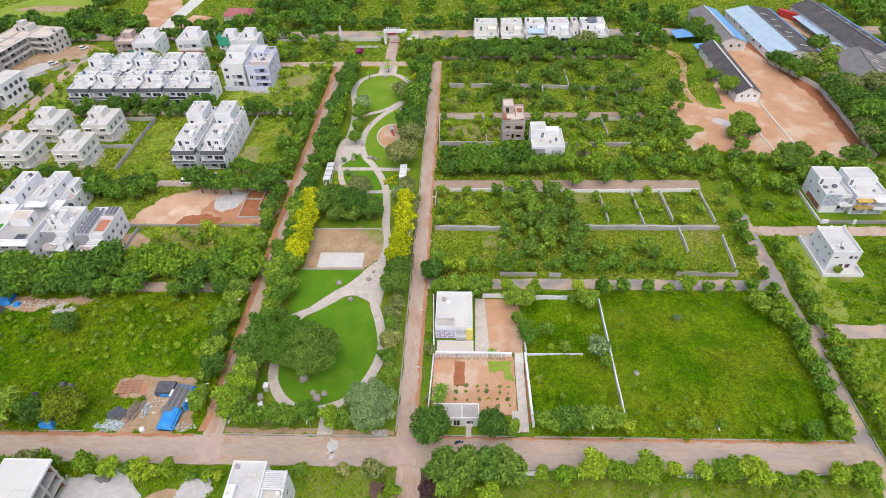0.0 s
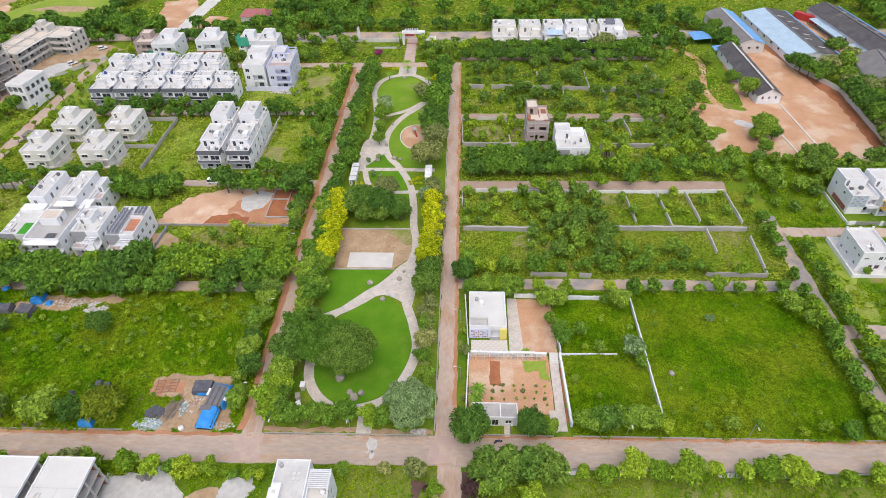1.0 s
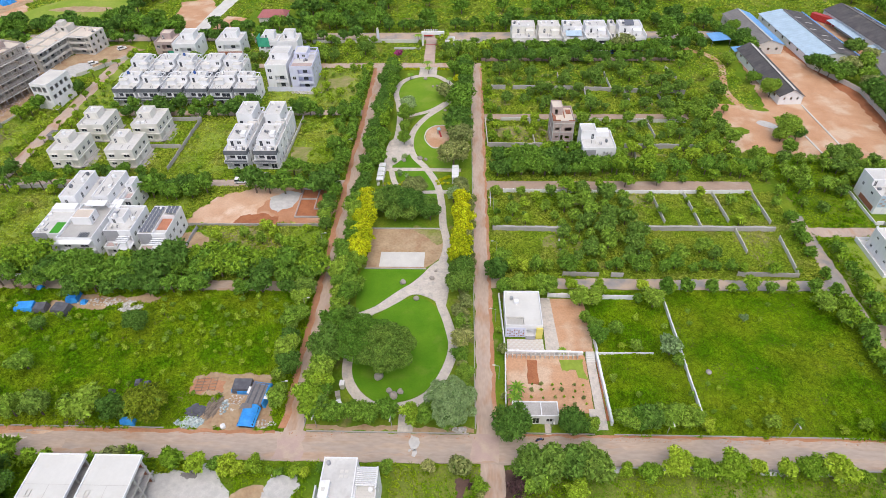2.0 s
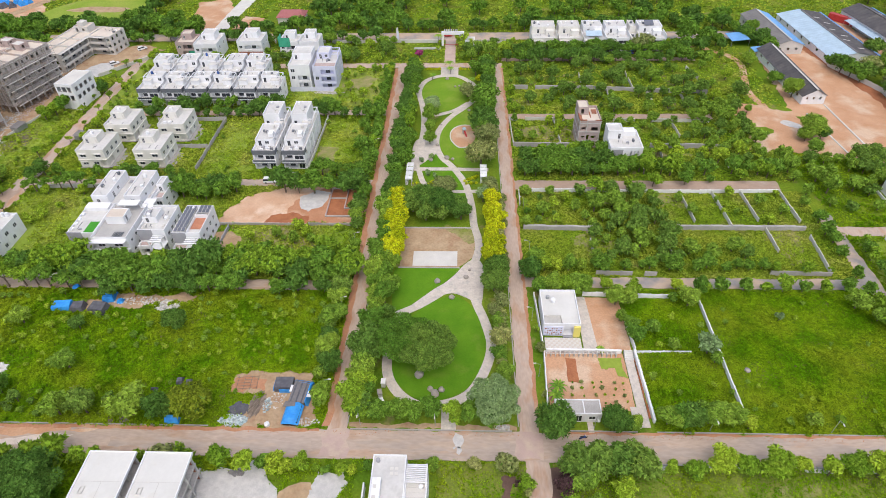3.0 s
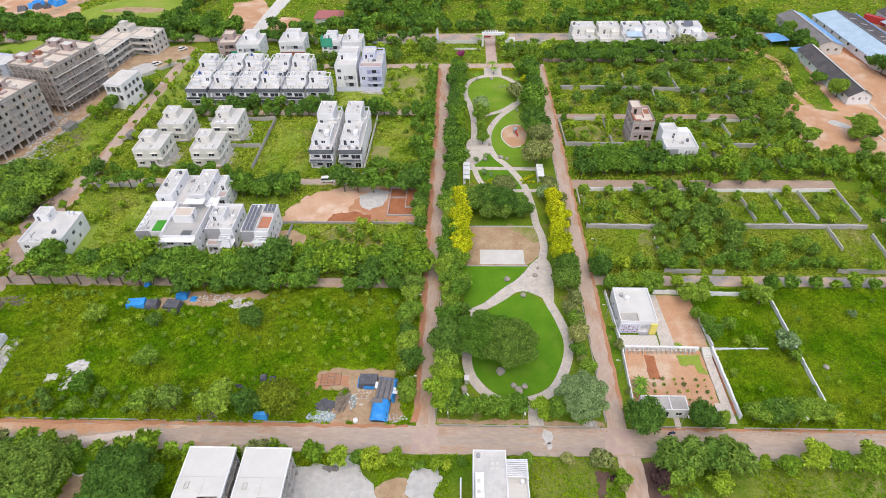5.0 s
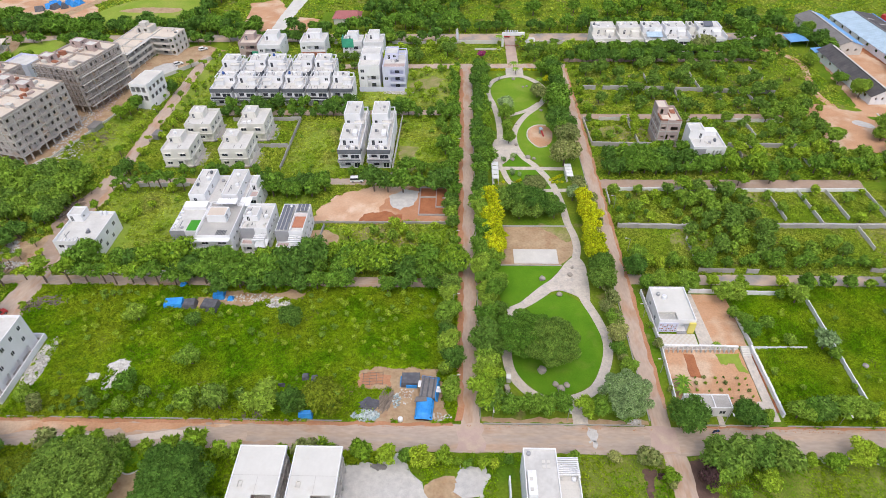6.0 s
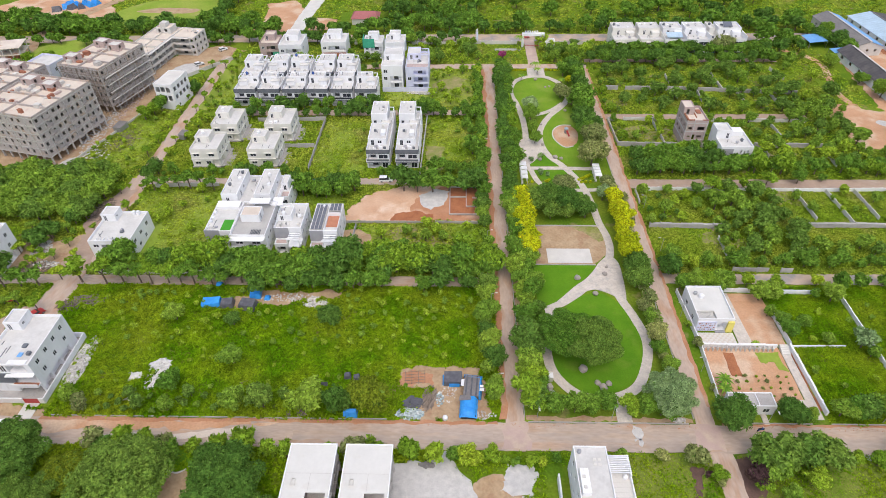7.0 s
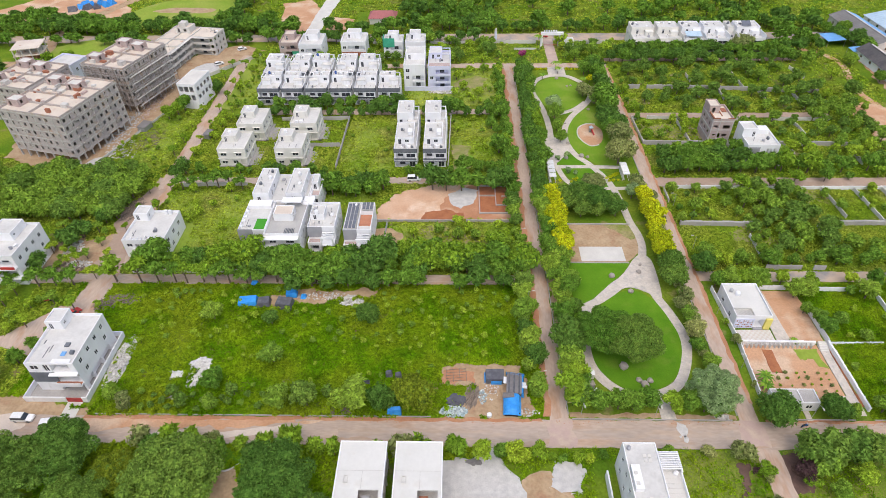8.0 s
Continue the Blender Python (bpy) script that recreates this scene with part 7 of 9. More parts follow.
def motorbike(x, y, turn, paint, label):
    T = thing("motorbike", x, y, 0.1, turn, label, "motorbike", "parked motorbikes")
    for a in (-0.65, 0.65):
        part("wheel", Shape().tube((a, -0.06, 0.3), (a, 0.06, 0.3), 0.3, 0.3, 12), RUBBER, T)
    part("body", Shape().hexa([(-0.7, -0.14, 0.45), (0.5, -0.14, 0.4), (0.5, 0.14, 0.4), (-0.7, 0.14, 0.45), (-0.75, -0.12, 0.78), (0.35, -0.12, 0.9), (0.35, 0.12, 0.9), (-0.75, 0.12, 0.78)]), paint, T)
    part("seat", Shape().box(-0.7, -0.15, 0.78, 0.0, 0.15, 0.88), RUBBER, T)
    part("handlebar", Shape().box(0.45, -0.36, 0.98, 0.52, 0.36, 1.04), STEEL, T)
    part("fork", Shape().tube((0.66, 0, 0.3), (0.46, 0, 1.0), 0.05, 0.05, 6), STEEL, T)


motorbike(3.4, 70.6, 15, CARBLUE, "dark motorbike parked on a street")
motorbike(-179.5, 106.0, 10, RED, "red motorbike parked by a road")
motorbike(-178.2, 106.2, 12, RED, "red motorbike parked by a road")
motorbike(-158.5, 121.0, 80, CARBLUE, "dark motorbike parked before a house")

# ---- huts and clutter ----
T = thing("sheet_hut", -59.4, 77.2, 0, -5, "long hut roofed with grey sheets edged in blue tarpaulin", "hut", "roadside huts")
part("wall", Shape().box(0.2, 0.2, 0, 3.1, 5.4, 1.85), STICK, T)
for j in range(9):
    lift = 0.03 * (j % 2)
    part("sheet", Shape().hexa([(0.38 * j - 0.05, 0, 2.3 - 0.03 * j + lift), (0.38 * j + 0.31, 0, 2.28 - 0.03 * j + lift), (0.38 * j + 0.31, 5.5, 2.2 - 0.03 * j + lift), (0.38 * j - 0.05, 5.5, 2.22 - 0.03 * j + lift), (0.38 * j - 0.05, 0, 2.36 - 0.03 * j + lift), (0.38 * j + 0.31, 0, 2.34 - 0.03 * j + lift), (0.38 * j + 0.31, 5.5, 2.26 - 0.03 * j + lift), (0.38 * j - 0.05, 5.5, 2.28 - 0.03 * j + lift)]), (SHEETGREY, TARPBLACK, SHEETGREY)[j % 3], T)
part("tarpaulin", Shape().hexa([(-0.2, 5.2, 1.5), (3.9, 5.0, 1.4), (3.9, 6.1, 0.7), (-0.2, 6.2, 0.8), (-0.2, 5.2, 2.3), (3.9, 5.0, 2.1), (3.9, 6.1, 1.3), (-0.2, 6.2, 1.5)]), TARP, T)
part("side_tarpaulin", Shape().hexa([(3.4, 0.4, 0.3), (4.0, 0.4, 0.2), (4.0, 5.0, 0.2), (3.4, 5.0, 0.3), (3.35, 0.4, 2.0), (3.6, 0.4, 1.9), (3.6, 5.0, 1.9), (3.35, 5.0, 2.0)]), TARP, T)
part("board", Shape().box(-0.75, 2.6, 1.9, 0.0, 4.4, 1.98).box(3.5, 1.6, 2.0, 4.5, 2.4, 2.08).box(3.5, 2.6, 1.95, 4.3, 3.2, 2.03), WHITE, T, "loose white board")
T = thing("tarpaulin_hut", -60.3, 72.3, 0, -3, "small hut under a bright blue tarpaulin", "hut", "roadside huts")
M = Shape()
for a in range(7):
    for b in range(9):
        x, y = 3.9 * a / 6, 4.9 * b / 8
        M.v.append((x + 0.12 * noise.noise(Vector((x, y, 2.2))), y, 1.75 + 0.35 * math.sin(math.pi * a / 6) + 0.22 * noise.noise(Vector((x * 1.1, y * 0.9, 5.0))) - (0.9 if a in (0, 6) or b == 0 else 0.0)))
for a in range(6):
    for b in range(8):
        k = a * 9 + b
        M.f.append((k, k + 9, k + 10, k + 1))
part("cover", M, TARP, T, "creased bright blue tarpaulin", True)
# solid block in near-black: the shade under the cover painted as colour
part("wall", Shape().box(0.3, 0.3, 0, 3.6, 4.7, 1.4), DARK, T)
part("flap", Shape().hexa([(-0.3, 3.6, 1.95), (2.4, 3.8, 2.2), (2.2, 5.1, 2.2), (-0.1, 5.0, 1.95), (-0.3, 3.6, 2.0), (2.4, 3.8, 2.28), (2.2, 5.1, 2.28), (-0.1, 5.0, 2.0)]), SHEETGREY, T, "grey sheet over the tarpaulin")
T = thing("tarpaulin_hut", -63.8, 81.0, 0, 0, "low hut under black tarpaulin with blue edge", "hut", "roadside huts")
part("cover", Shape().hexa([(0, 0, 0), (4.2, 0, 0), (4.2, 3.0, 0), (0, 3.0, 0), (0.1, 0.1, 1.6), (4.1, 0.1, 1.75), (4.2, 2.8, 2.0), (0.1, 2.9, 1.8)]), TARPBLACK, T)
part("edge", Shape().box(1.2, -0.2, 0.1, 3.6, -0.02, 1.1).box(-0.25, 0.2, 0.1, -0.02, 2.6, 0.9), TARP, T, "blue tarpaulin edge")
water_tank(-63.3, 72.5, 0.1, 0.55, 0.9, WHITE, "white plastic water tank on bare earth")
for k, (x, y, w, d, m, tr) in enumerate([(-127.2, 104.2, 5.0, 3.0, TARP, 4), (-122.2, 104.0, 3.4, 3.0, TARPBLACK, 4), (-117.6, 104.0, 4.4, 3.4, TARPBLACK, -8), (-115.4, 107.6, 3.0, 3.6, TARP, 8), (-111.6, 107.4, 1.6, 1.6, TARP, 0), (-126.0, 112.6, 1.8, 1.4, TARP, 0), (-85.6, 72.4, 3.2, 1.6, TARP, 0), (-79.8, 79.0, 1.3, 2.2, TARPBLACK, 35), (-86.8, 82.4, 1.7, 1.9, TARPBLACK, 8), (-84.6, 82.0, 1.7, 1.8, TARPBLACK, 8), (-92.0, 80.6, 1.8, 1.0, TARPBLACK, 0)]):
    T = thing("tarpaulin_hut", x, y, 0, tr, "low shelter under %s tarpaulin in weeds" % ("blue" if m is TARP else "black"), "shelter", "shelters in weeds")
    h = 1.9 if w > 2.5 else 1.0
    part("cover", Shape().hexa([(0, 0, 0), (w, 0, 0), (w, d, 0), (0, d, 0), (0.2, 0.4, h * 0.8), (w - 0.2, 0.4, h * 0.85), (w - 0.3, d - 0.4, h), (0.3, d - 0.4, h * 0.9)]), m, T)


def litter(name, cx, cy, rx, ry, n, mat, label, category, s0=0.2, s1=0.6, h=0.25, turn=None, long=1.0, seed=1):
    rng = random.Random(seed)
    M = Shape()
    for _ in range(n):
        a, r = rng.uniform(0, 6.28), math.sqrt(rng.random())
        x, y = cx + rx * r * math.cos(a), cy + ry * r * math.sin(a)
        s = rng.uniform(s0, s1)
        w = rng.uniform(0, 6.28) if turn is None else radians(turn) + rng.uniform(-0.25, 0.25)
        z = rng.uniform(0.02, h) * (1.2 - r)
        c, sn = math.cos(w), math.sin(w)
        pts = []
        for zz in (0.0, rng.uniform(0.06, 0.22) if long == 1 else 0.12):
            for u, v in ((-1, -1), (1, -1), (1, 1), (-1, 1)):
                uu, vv = u * s * long * rng.uniform(0.7, 1.1), v * s * rng.uniform(0.5, 1.0) / (1 if long == 1 else 5)
                pts.append((x + c * uu - sn * vv, y + sn * uu + c * vv, z + zz + rng.uniform(-0.05, 0.05)))
        M.hexa(pts)
    ob = part(name, M, mat)
    return tagged(ob, label, category, kind="stuff")


litter("rubbish", -71.0, 73.6, 3.0, 1.4, 420, PLASTIC, "heap of pale plastic rubbish by the road", "rubbish", 0.1, 0.36, h=0.6, seed=2)
litter("stick_pile", -67.0, 77.8, 1.5, 2.4, 190, STICK, "pile of dry poles and sticks", "stick pile", 0.3, 0.6, 0.6, 70, 2.6, 3)
litter("scrap", -64.6, 77.4, 0.9, 2.0, 70, PLASTIC, "small heap of coloured scrap beside sticks", "scrap", 0.08, 0.24, 0.4, seed=45)
litter("stones", -62.6, 79.6, 1.8, 3.0, 70, LIME, "small stones on trodden earth", "stones", 0.06, 0.2, 0.1, seed=46)
litter("tarp_heap", -70.4, 76.4, 1.7, 1.1, 60, TARPBLACK, "heap of black sheeting", "sheeting", 0.4, 0.9, 0.8, seed=4)
litter("rubble", -150.4, 86.0, 2.0, 8.6, 1500, LIME, "long heap of broken white rubble", "rubble", 0.08, 0.34, 0.6, seed=5)
litter("rubble", -98.0, 107.0, 3.4, 1.8, 160, LIME, "scattered white rubble and rubbish in weeds", "rubble", 0.15, 0.4, 0.4, seed=6)
litter("rubble", -106.0, 108.6, 8.0, 1.4, 140, LIME, "scattered pale litter on trodden earth", "litter", 0.08, 0.26, 0.2, seed=27)
litter("rubble", -131.2, 83.4, 2.2, 4.4, 110, LIME, "pale broken lime in grass", "rubble", 0.08, 0.3, 0.1, seed=7)
litter("rubble", -76.0, 225.0, 6.0, 1.4, 240, LIME, "broken masonry beside a wall", "rubble", 0.15, 0.4, 0.4, seed=8)
litter("rubble", -181.5, 127.0, 2.4, 4.0, 160, LIME, "builders' rubble beside a house", "rubble", 0.15, 0.5, 0.5, seed=9)
litter("brush_pile", -162.6, 105.0, 3.0, 2.0, 80, STICK, "heap of dry brushwood", "brushwood", 0.25, 0.5, 0.7, None, 2.4, 10)
litter("brush_pile", -180.0, 118.6, 6.0, 2.4, 160, STICK, "heap of dry brushwood", "brushwood", 0.25, 0.5, 0.5, None, 2.4, 11)
litter("brush_pile", -109.8, 80.9, 1.6, 1.4, 50, STICK, "heap of dry brushwood", "brushwood", 0.2, 0.4, 0.5, None, 2.0, 22)
litter("brush_pile", -98.6, 73.2, 1.8, 0.8, 50, STICK, "heap of dry brushwood", "brushwood", 0.2, 0.4, 0.5, None, 2.0, 23)
litter("brush_pile", -96.0, 74.0, 3.0, 1.0, 70, STICK, "heap of dry brushwood", "brushwood", 0.25, 0.5, 0.5, None, 2.4, 12)
litter("brush_pile", -172.0, 146.0, 3.0, 6.0, 200, STICK, "heap of dry brushwood", "brushwood", 0.25, 0.5, 0.6, None, 2.4, 41)
litter("rubble", -177.0, 120.6, 4.0, 1.6, 90, LIME, "builders' rubble beside a house", "rubble", 0.1, 0.4, 0.3, seed=42)
litter("brush_pile", -158.0, 107.4, 4.6, 1.6, 70, STICK, "heap of dry brushwood", "brushwood", 0.25, 0.5, 0.5, None, 2.4, 43)
litter("brush_pile", -183.0, 188.0, 5.0, 8.0, 120, STICK, "heap of dry brushwood", "brushwood", 0.25, 0.5, 0.4, None, 2.4, 44)
litter("stone_heap", -13.0, 72.8, 1.6, 0.6, 50, LIME, "small heap of stones by a kerb", "stones", 0.15, 0.3, 0.4, seed=13)
litter("building_debris", -66.8, 61.6, 1.5, 0.7, 40, SHEETGREY, "stacked grey building materials", "materials", 0.15, 0.4, 0.5, seed=14)
litter("building_debris", -196.0, 196.0, 4, 14, 260, SLAB, "grey building debris beside apartments", "debris", 0.12, 0.45, 0.3, seed=17)
litter("building_debris", -192, 215, 3, 12, 160, PINKWALL, "brown building debris beside apartments", "debris", 0.12, 0.4, 0.3, seed=18)
litter("building_debris", -190, 176, 6, 12, 260, LIME, "building debris beside apartments", "debris", 0.12, 0.4, 0.3, seed=15)
for k, x in enumerate(range(-140, 80, 22)):
    litter("road_grit", x + 11.0, 71.2, 10.0, 0.6, 60, CLAY, "loose red clods along a street edge", "soil", 0.04, 0.1, 0.03, seed=60 + k)
litter("litter_main", -56.0, 73.4, 4.0, 1.0, 60, LIME, "small stones along the road edge", "stones", 0.1, 0.25, 0.2, seed=16)
for k, (x, y, a, b) in enumerate(((-22.7, 69.7, 1.0, 1.7), (-22.2, 67.6, 0.5, 0.7), (-23.6, 68.0, 0.35, 0.5))):
    patch("cement_spill", smooth_loop([(x - a, y), (x - 0.6 * a, y + 0.9 * b), (x + 0.7 * a, y + 0.7 * b), (x + a, y - 0.2 * b), (x + 0.2 * a, y - b)]), GRAVEL, 0.127, "pale cement stain on a street", "stain", 0.55, False, 0.2, 31 + k)
patch("plum_weeds_1", [(-4.2, 64.0), (-1.4, 64.4), (-0.4, 60.0), (-0.9, 56.0), (-4.9, 55.5), (-4.4, 60.0)], DARKSOIL, 0.06, "dark plum ground weeds beside a lane", "ground", 0.9, True, 0.5, 71)
patch("plum_weeds_2", [(-13.0, 62.0), (-11.2, 62.0), (-12.2, 58.2), (-12.6, 55.6), (-15.2, 54.6), (-13.8, 58.4)], DARKSOIL, 0.06, "dark plum ground weeds beside a lane", "ground", 0.7, True, 0.5, 72)
for k, x in enumerate((8, 15, 22.6, 33, 46, 57)):
    patch("kerb_slab", rect(x, 63.9, x + 5.2, 64.8), PALE, 0.14, "broken pale drain slab beside a street", "slab", 0.15, False, seed=40 + k)
T = thing("pole_frame", -72.8, 81.4, 0.1, 3, "low frame of bare wooden poles on earth", "pole frame")
for j in range(5):
    part("pole", Shape().tube((0, 0.8 * j, 0.25), (4.8, 0.8 * j + 0.2, 0.3), 0.06, 0.05, 6), STICK, T)
for j in range(4):
    part("pole", Shape().tube((0.2 + 1.5 * j, -0.1, 0.12), (0.2 + 1.5 * j, 3.6, 0.16), 0.06, 0.05, 6), STICK, T)
T = thing("container", 160.6, 292.0, 0.1, 38, "dull red shipping container on bare earth", "container")
part("body", Shape().box(0, 0, 0.2, 2.6, 10.5, 3.0), RED, T)
for j in range(20):
    part("rib", Shape().box(-0.05, 0.25 + 0.52 * j, 0.3, -0.003, 0.45 + 0.52 * j, 2.9).box(2.603, 0.25 + 0.52 * j, 0.3, 2.65, 0.45 + 0.52 * j, 2.9), RED, T)
part("skid", Shape().box(0.2, 0.4, 0, 2.4, 0.8, 0.2).box(0.2, 9.6, 0, 2.4, 10.0, 0.2), RUBBER, T)
litter("burnt_weeds", -0.6, 60.6, 2.6, 1.6, 220, BURNT, "scorched dark brown weeds beside a lane", "weeds", 0.15, 0.4, 0.6, seed=24)
# street lamps
for k, (x, y, a) in enumerate([(-52.0, 81.0, 0), (-52.2, 106.0, 0), (-52.4, 131.0, 0), (-52.4, 156.0, 0), (-52.2, 181.0, 0), (-4.6, 103.0, 180), (-4.4, 86.0, 180), (-3.4, 128.0, 180), (-3.6, 148.0, 180), (54.8, 72.8, -90), (30.0, 72.9, -90), (6.0, 72.9, -90), (-43.4, 73.0, -90), (-27.4, 73.0, -90)]):
    T = thing("street_lamp", x, y, 0.1, a, "slim grey street lamp with a short arm", "street lamp", "street lamps")
    part("pole", Shape().tube((0, 0, 0), (0, 0, 4.6), 0.07, 0.05, 7), STEEL, T)
    arm = part("arm", Shape().tube((0, 0, 4.6), (1.1, 0, 5.0), 0.04, 0.035, 6), STEEL, T)
    part("head", Shape().box(0.95, -0.12, 4.94, 1.6, 0.12, 5.06), PALE, T)


# ---- trees ----
def crown_mesh(name, style, R, H, n, leaf, seed, lobes=9, open_=0.0):
    """A crown of leaf clumps over uneven lobes, with gaps and an inside painted darker as shade."""
    rng = np.random.default_rng(seed)
    c = rng.normal(size=(lobes, 3))
    c /= np.linalg.norm(c, axis=1, keepdims=True)
    c *= (rng.random((lobes, 1)) ** 0.4) * np.array([R * 0.78, R * 0.78, H * 0.34])
    c[:, 2] += H * 0.5
    r = R * rng.uniform(0.17, 0.40, lobes)
    if lobes > 34:
        # a broad dome of even clumps
        i = np.arange(lobes)
        up = 1 - 1.12 * (i + 0.5) / lobes
        fl = np.sqrt(1 - up ** 2)
        c = np.stack([fl * np.cos(2.4 * i), fl * np.sin(2.4 * i), up], 1) * rng.uniform(0.70 if lobes < 60 else 0.60, 1.08 if lobes < 60 else 1.16, (lobes, 1)) * np.array([R * 0.78, R * 0.78, H * 0.52]) + np.array([0, 0, H * 0.36])
        r = R * (rng.uniform(0.17, 0.31, lobes) if lobes < 60 else rng.uniform(0.13, 0.34, lobes)) * math.sqrt(44 / lobes)
    c[0], r[0] = (0, 0, H * (0.42 if lobes > 34 else 0.58)), R * (0.62 if lobes > 34 else 0.48)
    P, D = [], []
    while sum(len(p) for p in P) < n:
        k = rng.choice(lobes, n, p=r ** 2 / (r ** 2).sum())
        d = rng.normal(size=(n, 3))
        d[:, 2] = d[:, 2] * 0.9 + (0.5 if lobes > 34 else 0.35)
        d /= np.linalg.norm(d, axis=1, keepdims=True)
        q = c[k] + d * (r[k] * (rng.uniform(0.25, 1.15, n) if open_ else rng.uniform(0.84, 1.14, n) if lobes > 34 else rng.uniform(0.66, 1.3, n)))[:, None] * np.array([1, 1, min(1.0, H / (2 * R) * 1.3)])
        dist = np.linalg.norm((q[:, None, :] - c[None]) / r[None, :, None], axis=2)
        ok = (dist.min(axis=1) > (0.2 if open_ else 0.66)) & (q[:, 2] > 0.02 * H)
        P.append(q[ok])
        D.append(d[ok])
    P, D = np.concatenate(P)[:n], np.concatenate(D)[:n]
    nrm = D * 0.8 + rng.normal(size=D.shape) * 0.55 + np.array([0, 0, 0.25])
    nrm /= np.linalg.norm(nrm, axis=1, keepdims=True)
    t = np.cross(np.cross(nrm, D * np.array([1, 1, 0.4]) + rng.normal(size=nrm.shape) * 0.45), nrm)
    t /= np.linalg.norm(t, axis=1, keepdims=True)
    b = np.cross(nrm, t)
    s = leaf * rng.uniform(0.55, 1.25, n)[:, None]
    quad = np.stack([P - t * s * 0.7 + b * s * 0.55, P - t * s * 0.6 - b * s * 0.6, P + t * s * 1.15], 1).reshape(-1, 3)
    verts = [quad]
    faces = [tuple(3 * i + j for j in range(3)) for i in range(n)]
    base = len(quad)
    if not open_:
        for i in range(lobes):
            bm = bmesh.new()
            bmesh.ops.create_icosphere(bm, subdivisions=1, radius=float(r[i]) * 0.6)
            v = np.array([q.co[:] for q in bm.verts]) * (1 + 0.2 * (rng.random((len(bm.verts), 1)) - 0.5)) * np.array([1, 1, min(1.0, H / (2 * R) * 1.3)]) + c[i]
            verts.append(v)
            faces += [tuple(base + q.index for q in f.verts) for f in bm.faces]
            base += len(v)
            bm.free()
    me = bpy.data.meshes.new(name)
    me.from_pydata(np.concatenate(verts).tolist(), [], faces)
    me.materials.append(LEAF[style])
    if n < 560 and leaf > 0.6 or open_:
        return me
    # the inner balls take deep green: shade in the gaps painted as colour
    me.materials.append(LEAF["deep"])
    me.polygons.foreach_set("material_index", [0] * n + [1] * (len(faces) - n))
    return me


def trunk_mesh(h, r, R, lean=0.0, seed=1):
    rng = random.Random(seed)
    S = Shape().tube((0, 0, -0.1), (lean * h, 0, h * 0.7), r, r * 0.75, 7)
    for i in range(4):
        a = i * 1.57 + rng.uniform(-0.4, 0.4)
        S.tube((lean * h, 0, h * 0.66), (lean * h + R * 0.45 * math.cos(a), R * 0.45 * math.sin(a), h * 1.15), r * 0.55, r * 0.2, 5)
    me = S.mesh("trunk", BARK)
    return me


SIZES = {"s": (1.15, 1.9, 280, 0.32, 0.35), "m": (2.0, 3.3, 580, 0.41, 0.9), "l": (3.0, 4.2, 1050, 0.48, 1.6), "x": (4.6, 5.6, 2050, 0.55, 2.2), "h": (6.6, 8.2, 22000, 0.25, 2.6), "L": (3.0, 4.2, 520, 0.74, 1.6), "X": (4.6, 5.6, 880, 0.88, 2.2), "g": (4.6, 5.8, 6200, 0.33, 2.2), "a": (3.3, 2.3, 620, 0.5, 3.9), "H": (9.2, 9.0, 19000, 0.30, 3.2)}
TREES, TREE_SPOTS = {}, []
NAMES = {"deep": "dark green broad-leaved tree", "mid": "green leafy tree", "light": "bright green young tree", "yellow": "yellow-green ornamental tree", "grey": "grey-green feathery tree", "olive": "pale olive tree", "plum": "dark plum-leaved shrub", "moss": "moss-green broad-leaved tree", "pink": "magenta flowering bush"}
tree_rng = random.Random(11)


CROWD = {}


def tree(x, y, style="mid", size="m", scale=1.0, trunk=None, z=0.0, where="", crowd=""):
    v = tree_rng.randrange(3 if size in "smla" else 2)
    key = (style, size, v, bool(crowd))
    R, H, n, leaf, th = SIZES[size]
    if size in "mlx" and not crowd:
        n, leaf = int(n * 1.6), leaf * 0.78
    elif crowd:
        n, leaf = int(n * (0.62 if size in "mlx" else 0.68 if size in "LX" else 1.0)), leaf * (1.07 if size in "mlx" else 1.0)
    if key not in TREES:
        seed = (sorted(LEAF).index(style) * 31 + "smlxhLXgaH".index(size) * 7 + v) + 5
        TREES[key] = (crown_mesh("crown", style, R, H, n, leaf, seed, {"s": 7, "m": 13, "l": 20, "x": 30, "h": 62, "L": 14, "X": 20, "g": 34, "a": 14, "H": 84}[size], 1.0 if size == "a" else 0.0), trunk_mesh(th + H * 0.35, 0.06 * R + 0.03, R, 0, seed))
    crown, stem = TREES[key]
    s = scale * tree_rng.uniform(0.86, 1.16)
    kind = "shrub" if size == "s" else "tree"
    TREE_SPOTS.append((x, y, R * s))
    turn, tall = tree_rng.uniform(0, 360), s * tree_rng.uniform(0.88, 1.12)
    if crowd:
        m = pose(x, y, z, 0, 0, turn) @ Matrix.Diagonal((s, s, tall, 1))
        CROWD.setdefault((crowd, style), []).append((crown, m @ pose(0, 0, th if trunk is None else trunk)))
        CROWD.setdefault((crowd, "trunk"), []).append((stem, m))
        return
    T = thing(kind, x, y, z, turn, NAMES[style].replace("tree", kind) + (where or " among weeds"), kind, NAMES[style] + "s")
    T.scale = (s, s, tall)
    a = new("trunk", stem)
    a.parent = T
    b = new("crown", crown)
    b.parent = T
    b.location = (0, 0, th if trunk is None else trunk)


